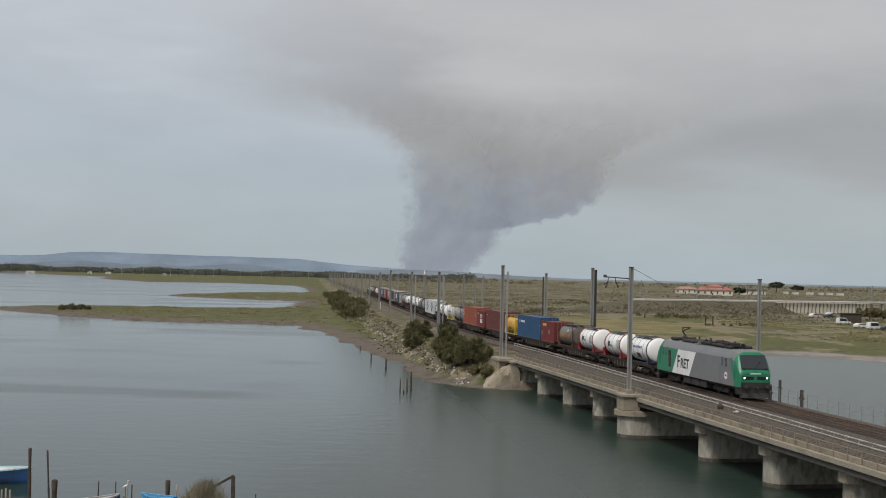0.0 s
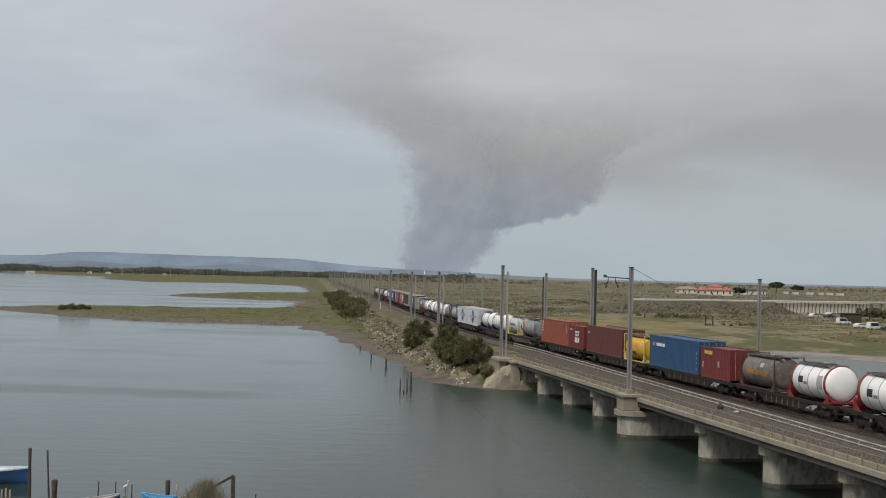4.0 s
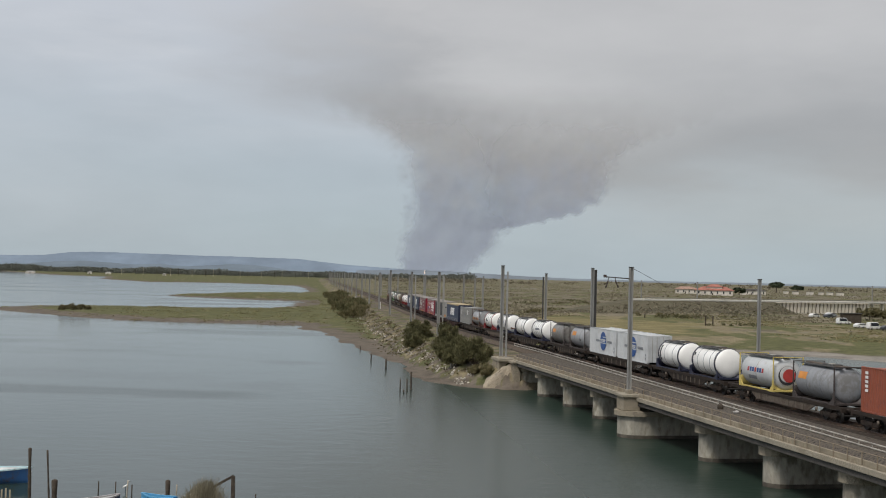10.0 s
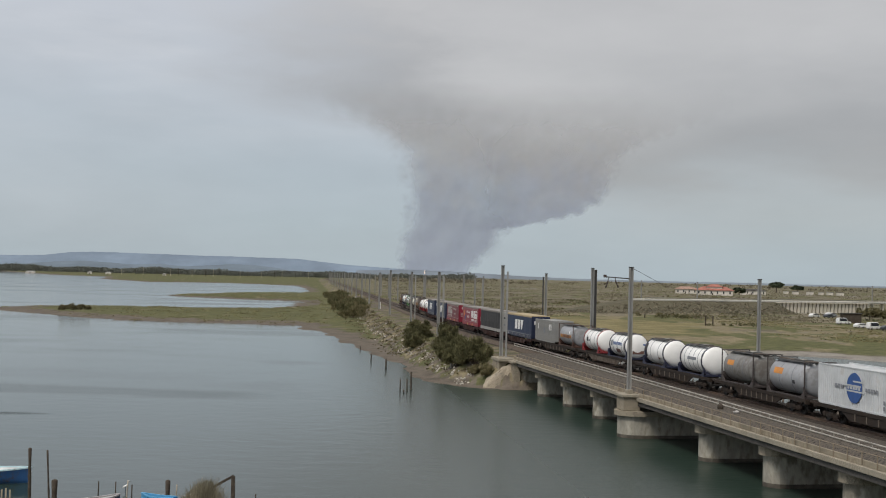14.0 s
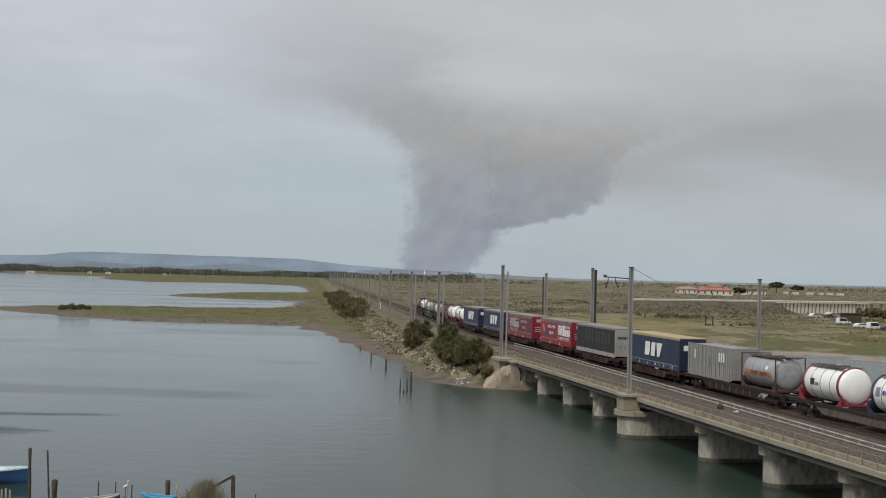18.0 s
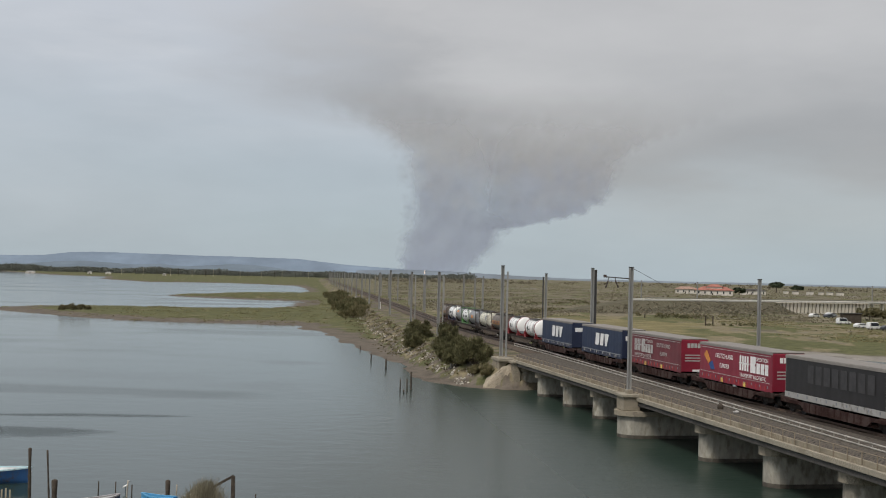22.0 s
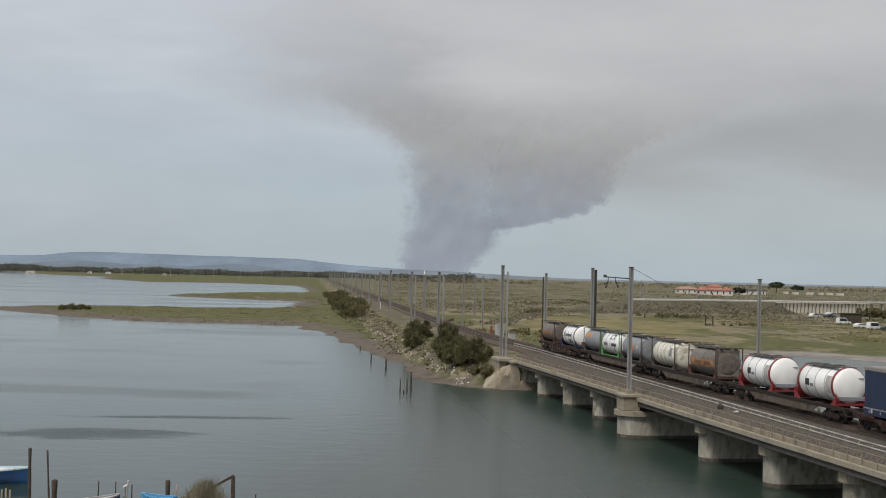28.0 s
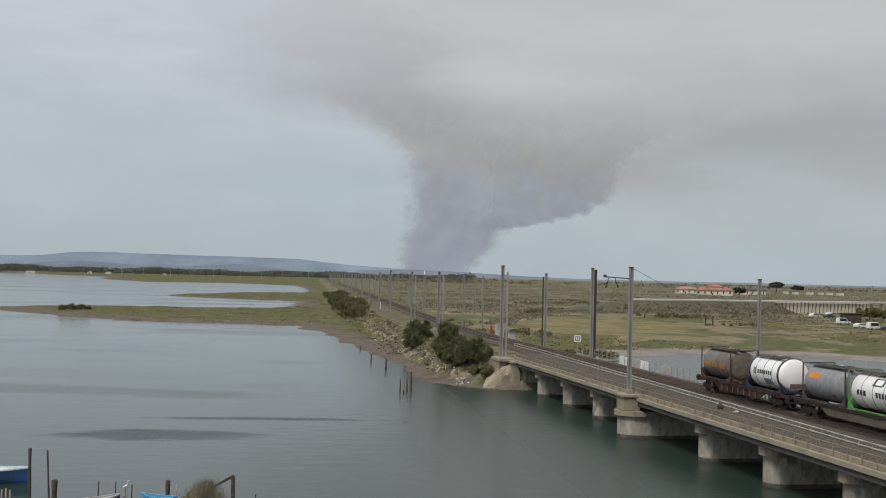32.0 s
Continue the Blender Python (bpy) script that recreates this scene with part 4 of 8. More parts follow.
def make_masts():
    lab = "tall galvanised steel catenary mast beside the railway"
    p = along(BIG_PIER, 7.45)
    mast(p, ZR - 0.36 + 0.25, ZR + 10.25, 0.32, M["mast"], "tall grey catenary mast on a bridge pier with an insulator bracket", bracket=2.3)
    for w, lat, top, wide, dbl in ((153.2, 7.9, 10.5, 0.36, 0.62), (199, 7.6, 9.6, 0.42, 0.7), (236, 7.4, 9.6, 0.36, 0.75), (292, 7.4, 9.9, 0.42, 0),
                                   (335, 7.4, 9.3, 0.45, 0), (388, 7.4, 9.0, 0.4, 0)):
        p = along(w, lat)
        mast(p, ZR - 0.5, ZR + top, wide, M["mast"], lab, dbl)
    for i in range(14):
        p = along(440 + i * 50, 7.4)
        mast(p, ZR - 0.5, ZR + 8.8, 0.42, M["mast"], lab)
    for w, lat, top, wide, m in ((110.5, -5.65, 9.5, 0.26, "mast"), (157, -4.6, 10.5, 0.34, "mast"), (161.5, -6.4, 10.3, 0.3, "dark_mast"), (200, -10, 9.8, 0.34, "mast"),
                                 (212, -5.4, 10.2, 0.34, "mast"), (206, -11, 9.2, 0.2, "dark_mast"), (262, -6, 9.3, 0.34, "mast"), (275, -12, 9.0, 0.3, "mast"), (300, -6, 9.1, 0.4, "mast")):
        p = along(w, lat)
        gz = max(float(ground_height(np.array([p.x]), np.array([p.y]))[0]), 0)
        mast(p, gz, ZR + top, wide, M[m], lab)
    for i in range(16):
        p = along(350 + i * 50, -6)
        mast(p, ZR - 0.8, ZR + 8.8, 0.4, M["mast"], lab)
    for x, y in ((87, 538), (117, 565), (222, 636), (10, 375), (11, 332), (-5, 365)):
        gz = float(ground_height(np.array([x * 1.0]), np.array([y * 1.0]))[0])
        mast((x, y), gz, gz + 11.6, 0.45, M["mast"], "grey line mast out on the marsh", group="masts on the marsh")


make_masts()

# ---- the train ----
MOVING = []                   # (thing, distance of its middle along the line at the start)


def rolling(ob, rear, front):
    MOVING.append((ob, -(front + rear) / 2))
    return ob


SHARED = {}


def shared(key, build, material):
    """One mesh for all alike parts of one material."""
    k = (key, material.name)
    if k not in SHARED:
        me = mesh_of(key[0] if isinstance(key, tuple) else key, build())
        me.materials.append(material)
        SHARED[k] = me
    return SHARED[k]


def piece(name, key, build, material, parent, m=None, label=""):
    o = part(name, shared(key, build, material), None, parent, label)
    if m is not None:
        o.matrix_basis = m
    return o


FLOOR = 1.17


def wheel_mesh():
    return lathe([(-0.07, 0.0), (-0.07, 0.5), (-0.03, 0.5), (-0.02, 0.46), (0.07, 0.455), (0.07, 0.38), (0.03, 0.36), (0.03, 0.15), (0.1, 0.13), (0.1, 0.0)], 20, "Z")


def bogie(parent, x, frame_mat, half=0.9):
    def frame_mesh():
        bm = bmesh.new()
        for s in (-1, 1):
            y = s * 1.03
            v = prism([(-half - 0.35, 0.55), (-half, 0.72), (-0.4, 0.62), (0.4, 0.62), (half, 0.72), (half + 0.35, 0.55), (half + 0.2, 0.42), (half - 0.2, 0.40),
                       (0.45, 0.3), (-0.45, 0.3), (-half + 0.2, 0.40), (-half - 0.2, 0.42)], y - 0.06, y + 0.06)
            me = bpy.data.meshes.new("tmp")
            v.to_mesh(me)
            v.free()
            bm.from_mesh(me)
            bpy.data.meshes.remove(me)
            for ax in (-half, half):
                add_box(bm, ax - 0.16, ax + 0.16, y - 0.13, y + 0.13, 0.33, 0.62, 0.03)
            add_box(bm, -0.3, 0.3, y - 0.11, y + 0.11, 0.4, 0.66, 0.03)
        add_box(bm, -0.3, 0.3, -1.0, 1.0, 0.5, 0.8, 0.03)
        return bm
    b = piece("bogie", ("bogie", half), frame_mesh, frame_mat, parent, pose(x, 0, 0))
    for ax in (-half, half):
        for s in (-1, 1):
            piece("wheel", "wheel", wheel_mesh, M["wheel"], b, pose(ax, s * 0.75, 0.46, -90 * s))
        piece("axle", "axle", lambda: rod((0, -0.74, 0.46), (0, 0.74, 0.46), 0.08, 8), M["wheel"], b, pose(ax, 0, 0))
    return b


def buffers(parent, x, s, material):
    for y in (-0.875, 0.875):
        piece("buffer", "buffer", lambda: lathe([(0, 0.11), (0.35, 0.11), (0.36, 0.07), (0.56, 0.07), (0.57, 0.22), (0.61, 0.22), (0.62, 0.1)], 12), material, parent,
              pose(x, y, 1.02, 0, 0, 0 if s > 0 else 180))
    piece("coupling_hook", "hook", lambda: box(0, 0.5, -0.06, 0.06, 0.88, 1.04, 0.02), material, parent, pose(x, 0, 0, 0, 0, 0 if s > 0 else 180))


def flat_wagon(rear, front, body, rib, label):
    half = (front - rear) / 2 - 0.62
    top = tagged(empty("container_wagon"), label, "wagon", "wagons of the train")
    k = round(half, 2)
    bg = half - 2.1
    for s in (-1, 1):
        y = s * 1.22
        piece("side_sill", ("sill", k), lambda: box(-half, half, -0.05, 0.05, 0.93, FLOOR, 0.01), body, top, pose(0, y, 0))
        inner = bg - 1.6
        piece("fish_belly", ("belly", k), lambda: prism([(-inner, 0.925), (inner, 0.925), (inner - 1.1, 0.42), (-inner + 1.1, 0.42)], -0.04, 0.04), rib, top, pose(0, y * 0.97, 0))
        n = 7
        for i in range(n):
            piece("rib", "wagon_rib", lambda: box(-0.05, 0.05, -0.05, 0.05, 0.44, 0.92, 0.01), M["wagon_grey"], top, pose((i - (n - 1) / 2) * 2 * (inner - 1.1) / n, y * 1.0, 0))
    for i in range(6):
        x = -half + 0.15 + i * (2 * half - 0.3) / 5
        piece("cross_beam", "cross", lambda: box(-0.12, 0.12, -1.17, 1.17, 0.88, 1.12, 0.01), body, top, pose(x, 0, 0))
    piece("headstock", "headstock", lambda: box(-0.12, 0.12, -1.28, 1.28, 0.82, 1.16, 0.02), body, top, pose(half - 0.1, 0, 0))
    piece("headstock", "headstock", lambda: box(-0.12, 0.12, -1.28, 1.28, 0.82, 1.16, 0.02), body, top, pose(-half + 0.1, 0, 0))
    piece("brake_gear", "brake", lambda: box(-1.2, 1.2, -0.5, 0.5, 0.45, 0.8, 0.05), M["wagon"], top)
    for s in (-1, 1):
        bogie(top, s * bg, M["wagon"])
        buffers(top, s * half, s, M["wagon"])
        piece("hand_brake", "handbrake", lambda: lathe([(-0.02, 0.0), (-0.02, 0.15), (0.02, 0.15), (0.02, 0.0)], 12), M["wagon_grey"], top, pose(s * (bg - 1.3), -1.3, 0.72, 0, 0, 90))
    return rolling(top, rear, front)


def pocket_wagon(rear, front, label):
    half = (front - rear) / 2 - 0.62
    top = tagged(empty("pocket_wagon"), label, "wagon", "wagons of the train")
    k = round(half, 2)
    bg = half - 1.6
    for s in (-1, 1):
        piece("side_frame", ("pocket", k), lambda: prism([(-half, 1.12), (-half, 0.72), (-bg + 1.5, 0.72), (-bg + 2.2, 0.32), (bg - 2.2, 0.32), (bg - 1.5, 0.72), (half, 0.72),
                                                          (half, 1.12), (half - 1, 1.12), (half - 1.5, 0.95), (-half + 1.5, 0.95), (-half + 1, 1.12)], -0.05, 0.05),
              M["wagon_red"], top, pose(0, s * 1.33, 0))
        for i in range(9):
            piece("rib", "pocket_rib", lambda: box(-0.05, 0.05, -0.04, 0.04, 0.34, 0.94, 0.01), M["wagon_red"], top, pose((i - 4) * 2 * (bg - 2.4) / 9, s * 1.38, 0))
        bogie(top, s * bg, M["wagon"])
        buffers(top, s * half, s, M["wagon"])
        piece("end_platform", "platform", lambda: box(-1.2, 1.2, -1.28, 1.28, 0.9, 1.05, 0.02), M["wagon_red"], top, pose(s * (half - 1.2), 0, 0))
    piece("pocket_floor", ("pfloor", k), lambda: box(-bg + 1.6, bg - 1.6, -1.28, 1.28, 0.34, 0.44, 0.01), M["wagon_red"], top)
    return rolling(top, rear, front)


# ---- loads ----
PAINT = {}


def paint(name, c, rough=0.5, alt=DIRT, amount=0.3, var=0.12):
    if name not in PAINT:
        PAINT[name] = mat(name, c, rough, var=var, scale=0.55, bump=0.06, alt=alt, amount=amount, fine=5.0)
    return PAINT[name]


def corrugated(L, H, W=2.44, pitch=0.28, depth=0.036):
    """Body of a box container with trapezoid corrugated sides, end walls and roof."""
    bm = bmesh.new()
    n = int((L - 0.3) / pitch)
    xs, ys = [], []
    for i in range(n):
        a = -L / 2 + 0.15 + i * (L - 0.3) / n
        p = (L - 0.3) / n
        xs += [a, a + 0.25 * p, a + 0.5 * p, a + 0.75 * p]
        ys += [0, 0, depth, depth]
    xs.append(L / 2 - 0.15)
    ys.append(0)
    lo, hi = [], []
    for s in (-1, 1):
        l = [bm.verts.new((x, s * (W / 2 - 0.012 - d), FLOOR + 0.14)) for x, d in zip(xs, ys)]
        h = [bm.verts.new((x, s * (W / 2 - 0.012 - d), FLOOR + H - 0.08)) for x, d in zip(xs, ys)]
        for i in range(len(xs) - 1):
            bm.faces.new((l[i], l[i + 1], h[i + 1], h[i]))
        lo.append(l)
        hi.append(h)
    for i in range(len(xs) - 1):
        bm.faces.new((hi[0][i], hi[0][i + 1], hi[1][i + 1], hi[1][i]))
        bm.faces.new((lo[0][i], lo[0][i + 1], lo[1][i + 1], lo[1][i]))
    bm.faces.new((lo[0][-1], lo[1][-1], hi[1][-1], hi[0][-1]))
    bm.faces.new((lo[0][0], lo[1][0], hi[1][0], hi[0][0]))
    bmesh.ops.recalc_face_normals(bm, faces=bm.faces)
    return bm


def mark(parent, x0, x1, z0, z1, material, y=-1.235, name="marking", slant=0.0):
    return part(name, prism([(x0, z0), (x1, z0), (x1 + slant, z1), (x0 + slant, z1)], y - 0.006, y + 0.006), material, parent)


def end_mark(parent, x, y0, y1, z0, z1, material, name="marking"):
    return part(name, box(x - 0.006, x + 0.006, y0, y1, z0, z1), material, parent)


def box_container(rear, front, H, colour, label, name="box_container"):
    L = 12.19 if front - rear > 10 else (6.06 if front - rear < 7 else 9.125)
    top = tagged(empty(name), label, "container", "loads on the train")
    key = (round(L, 1), H)
    piece("body", ("body",) + key, lambda: corrugated(L, H), colour, top)
    x, z0, z1 = L / 2, FLOOR, FLOOR + H
    for sx in (-1, 1):
        for sy in (-1, 1):
            piece("corner_post", ("cpost", H), lambda: box(-0.08, 0.08, -0.08, 0.08, z0 + 0.1, z1 - 0.1, 0.01), colour, top, pose(sx * (x - 0.08), sy * 1.14, 0))
            for z in (z0 + 0.06, z1 - 0.06):
                piece("corner_casting", "casting", lambda: box(-0.09, 0.09, -0.085, 0.085, -0.06, 0.06, 0.012), M["wagon"] if z < 2 else colour, top, pose(sx * (x - 0.09), sy * 1.135, z))
    for sy in (-1, 1):
        piece("bottom_rail", ("brail", round(L, 1)), lambda: box(-x, x, -0.05, 0.05, 0.02, 0.15, 0.01), colour, top, pose(0, sy * 1.17, z0))
        piece("top_rail", ("trail", round(L, 1)), lambda: box(-x, x, -0.035, 0.035, -0.08, 0, 0.01), colour, top, pose(0, sy * 1.185, z1))
    for sy in (-1, 1):           # doors on the leading end
        d = piece("door", ("door", H), lambda: box(-0.03, 0.03, -0.53, 0.53, z0 + 0.16, z1 - 0.12, 0.01), colour, top, pose(x - 0.04, sy * 0.54, 0))
        for o in (-0.2, 0.25):
            piece("lock_rod", ("lock", H), lambda: rod((0, 0, z0 + 0.16), (0, 0, z1 - 0.12), 0.02, 6), M["fence"], d, pose(0.05, o, 0))
    piece("header", "header", lambda: box(-0.06, 0.06, -1.06, 1.06, -0.12, 0, 0.01), colour, top, pose(x - 0.06, 0, z1))
    return rolling(top, rear, front)


def dished(half, r, n=28):
    prof = []
    for i in range(8):
        a = math.pi / 2 * i / 7
        prof.append((-half - 0.36 * math.cos(a), max(0.02, r * math.sin(a) ** 0.85)))
    for i in range(1, 8):
        prof.append((-half + 2 * half * i / 8, r))
    for i in range(8):
        a = math.pi / 2 * i / 7
        prof.append((half + 0.36 * math.sin(a), max(0.02, r * math.cos(a) ** 0.85)))
    return lathe(prof, n)


TZ, TR = FLOOR + 1.30, 1.20


def tank_patch(parent, x0, x1, a0, a1, material, r=TR, name="marking"):
    """A marking on the near flank of a tank, between two heights given as angles over the horizon."""
    bm = bmesh.new()
    rows = []
    n = 6
    for i in range(n + 1):
        a = radians(a0 + (a1 - a0) * i / n)
        rows.append([bm.verts.new((x, -(r + 0.012) * math.cos(a), TZ + (r + 0.012) * math.sin(a))) for x in (x0, x1)])
    for p, q in zip(rows, rows[1:]):
        bm.faces.new((p[0], p[1], q[1], q[0]))
    return part(name, bm, material, parent)


def tank_container(rear, front, shell, frame, label, bands=3, beam_rails=True, H=2.59, top_rails=False, band_mat=None, r=TR):
    top = tagged(empty("tank_container"), label, "tank container", "loads on the train")
    x = 3.03
    z0, z1 = FLOOR, FLOOR + H
    collar = frame.name.startswith(("red_frame", "navy_frame"))     # held by rings in place of tall posts
    t = piece("tank", ("tank", r), lambda: dished(2.56, r), shell, top, pose(0, 0, TZ))
    for i in range(bands):
        bx = -2.0 + 4.0 * (i + 0.5) / bands
        piece("band", ("band", r), lambda: lathe([(-0.03, r - 0.05), (-0.03, r + 0.014), (0.03, r + 0.014), (0.03, r - 0.05)], 28), band_mat or M["grey_mark"], t, pose(bx, 0, 0))
    for sx in (-1, 1):
        def end_frame():         # corner posts and a plate with a round hole for the tank's end
            bm = bmesh.new()
            for sy in (-1, 1):
                add_box(bm, -0.042, 0.042, sy * 1.22 - 0.042 * (1 + sy), sy * 1.22 + 0.042 * (1 - sy), z0, z0 + 0.75 if collar else z1, 0.01)
            if not collar:
                add_box(bm, -0.03, 0.03, -1.1, 1.1, z1 - 0.06, z1, 0.01)
            add_box(bm, -0.055, 0.055, -1.1, 1.1, z0, z0 + 0.15, 0.01)
            n = 32
            rings = []
            for dx in (-0.03, 0.03):
                inner, outer = [], []
                for i in range(n):
                    a = 2 * math.pi * i / n
                    c, s = math.cos(a), math.sin(a)
                    k = min(1.19 / max(abs(c), 1e-6), 1.26 / max(abs(s), 1e-6), 1.46)
                    inner.append(bm.verts.new((dx - sx * 0.40, 1.165 * c, TZ + 1.165 * s)))
                    outer.append(bm.verts.new((dx - sx * 0.16, max(k, 1.18) * c, TZ + max(k, 1.18) * s)))
                rings.append((inner, outer))
            for i in range(n):
                j = (i + 1) % n
                if math.sin(2 * math.pi * (i + 0.5) / n) > -0.35:
                    continue
                for inner, outer in rings:
                    bm.faces.new((inner[i], inner[j], outer[j], outer[i]))
                bm.faces.new((rings[0][1][i], rings[0][1][j], rings[1][1][j], rings[1][1][i]))
            bmesh.ops.delete(bm, geom=[v for v in bm.verts if not v.link_faces], context="VERTS")
            return bm
        if collar:
            piece("collar", ("collar", r), lambda: lathe([(-0.14, r - 0.05), (-0.14, r + 0.03), (0.14, r + 0.03), (0.14, r - 0.05)], 32), frame, top, pose(sx * 2.42, 0, TZ))
        piece("end_frame", ("eframe", H, sx, collar), end_frame, frame, top, pose(sx * (x - 0.07), 0, 0))
        for sy in (-1, 1):
            piece("gusset", ("gusset", sx), lambda: prism([(0, z0), (-sx * 0.8, z0), (-sx * 0.55, z0 + 0.12), (-sx * 0.1, z0 + 0.5), (0, z0 + 0.5)], -0.04, 0.04), frame, top,
                  pose(sx * (x - 0.1), sy * 1.16, 0))
    if beam_rails:
        for sy in (-1, 1):
            piece("bottom_rail", "tank_rail", lambda: box(-x + 0.14, x - 0.14, -0.04, 0.04, z0 + 0.02, z0 + 0.12, 0.01), frame, top, pose(0, sy * 1.15, 0))
    if top_rails:
        for sy in (-1, 1):
            piece("top_rail", ("ttrail", H), lambda: box(-x + 0.14, x - 0.14, -0.04, 0.04, z1 - 0.1, z1 - 0.02, 0.01), M["loco_roof"], top, pose(0, sy * 1.17, 0))
    piece("walkway", ("twalk", H, collar), lambda: box(-2.3 if collar else -x + 0.2, 2.3 if collar else x - 0.2, -0.3, 0.3, z1 - 0.1, z1 - 0.05, 0.01), M["wagon_grey"], top)
    for sy in (-1, 1):
        piece("catwalk", ("catwalk", H, collar), lambda: box(-2.2 if collar else -x + 0.1, 2.2 if collar else x - 0.1, -0.17, 0.17, z1 - 0.13, z1 - 0.08, 0.01), M["loco_roof"], top, pose(0, sy * 0.62, 0))
    piece("spill_box", "spill", lambda: box(-0.7, 0.7, -0.42, 0.42, 0, 0.16, 0.03), M["loco_roof"], top, pose(0.5, 0, TZ + r - 0.06))
    piece("manlid", "manlid", lambda: lathe([(0, 0.28), (0.12, 0.28), (0.16, 0.2), (0.17, 0.02)], 14, "Z"), M["fence"], top, pose(0.4, 0, TZ + r - 0.03))
    return rolling(top, rear, front)


def trailer(rear, front, curtain, wall, roof, skirt, label, z0=1.08, z1=4.12, name="semi_trailer", skirt_h=0.3):
    L = front - rear
    x = L / 2
    top = tagged(empty(name), label, "trailer", "loads on the train")
    part("body", box(-x, x, -1.24, 1.24, z0 + skirt_h, z1 - 0.1, 0.03), wall, top)
    for sy in (-1, 1):
        bm = bmesh.new()         # slack curtain with faint upright folds
        n = 46
        lo, hi = [], []
        for i in range(n + 1):
            xx = -x + 0.12 + (2 * x - 0.24) * i / n
            d = 0.012 * math.sin(i * 1.9) + 0.010 * math.sin(i * 0.7 + 1)
            lo.append(bm.verts.new((xx, sy * (1.262 + d), z0 + skirt_h)))
            hi.append(bm.verts.new((xx, sy * (1.262 + d * 0.4), z1 - 0.22)))
        for i in range(n):
            f = bm.faces.new((lo[i], lo[i + 1], hi[i + 1], hi[i]))
            f.smooth = True
        part("curtain", bm, curtain, top)
        part("top_rail", box(-x, x, sy * 1.26 - 0.03, sy * 1.26 + 0.03, z1 - 0.24, z1 - 0.06, 0.01), roof, top)
        part("side_skirt", box(-x, x, sy * 1.25 - 0.03, sy * 1.25 + 0.03, z0, z0 + skirt_h - 0.004, 0.01), skirt, top)
        for i in range(10):
            piece("strap_buckle", "buckle", lambda: box(-0.05, 0.05, -0.015, 0.015, -0.09, 0.09), M["grey_mark"], top, pose(-x + 0.7 + i * (2 * x - 1.4) / 9, sy * 1.30, z0 + skirt_h * 0.6))
    part("roof", box(-x, x, -1.25, 1.25, z1 - 0.095, z1, 0.03), roof, top)
    for sx in (-1, 1):
        part("end_wall", box(sx * x - 0.03, sx * x + 0.03, -1.22, 1.22, z0 + 0.1, z1 - 0.15, 0.02), wall, top)
    part("bumper", box(x - 0.15, x + 0.05, -1.2, 1.2, z0 - 0.25, z0 - 0.1, 0.02), M["grey_mark"], top)
    for i in range(3):
        for sy in (-1, 1):
            w = piece("wheel", "road_wheel", lambda: lathe([(-0.16, 0.25), (-0.16, 0.46), (-0.1, 0.5), (0.1, 0.5), (0.16, 0.46), (0.16, 0.25)], 18, "Z"), M["rubber"], top,
                      pose(-x + 3.0 + i * 1.31, sy * 1.05, 0.95, 90))
    return rolling(top, rear, front)


# ---- locomotive ----
def loft(stations, material_name=""):
    """A shell through cross-sections: (x, half outline as (y, z) from the bottom to the roof's middle)."""
    bm = bmesh.new()
    rings = []
    for x, half in stations:
        pts = [(y, z) for y, z in half] + [(-y, z) for y, z in half[::-1] if y > 1e-6]
        rings.append([bm.verts.new((x + (p[2] if len(p) > 2 else 0), p[0], p[1])) for p in pts])
    n = len(rings[0])
    for a, b in zip(rings, rings[1:]):
        for i in range(n):
            j = (i + 1) % n
            bm.faces.new((a[i], a[j], b[j], b[i]))
    bm.faces.new(rings[0])
    bm.faces.new(rings[-1])
    bmesh.ops.recalc_face_normals(bm, faces=bm.faces)
    return bm


def section(w, z0, zs, zr, zt):
    return [(w, z0), (w, zs), (w - 0.10, zs + (zr - zs) * 0.45), (w * 0.80, zr), (w * 0.5, zt), (0.0, zt)]


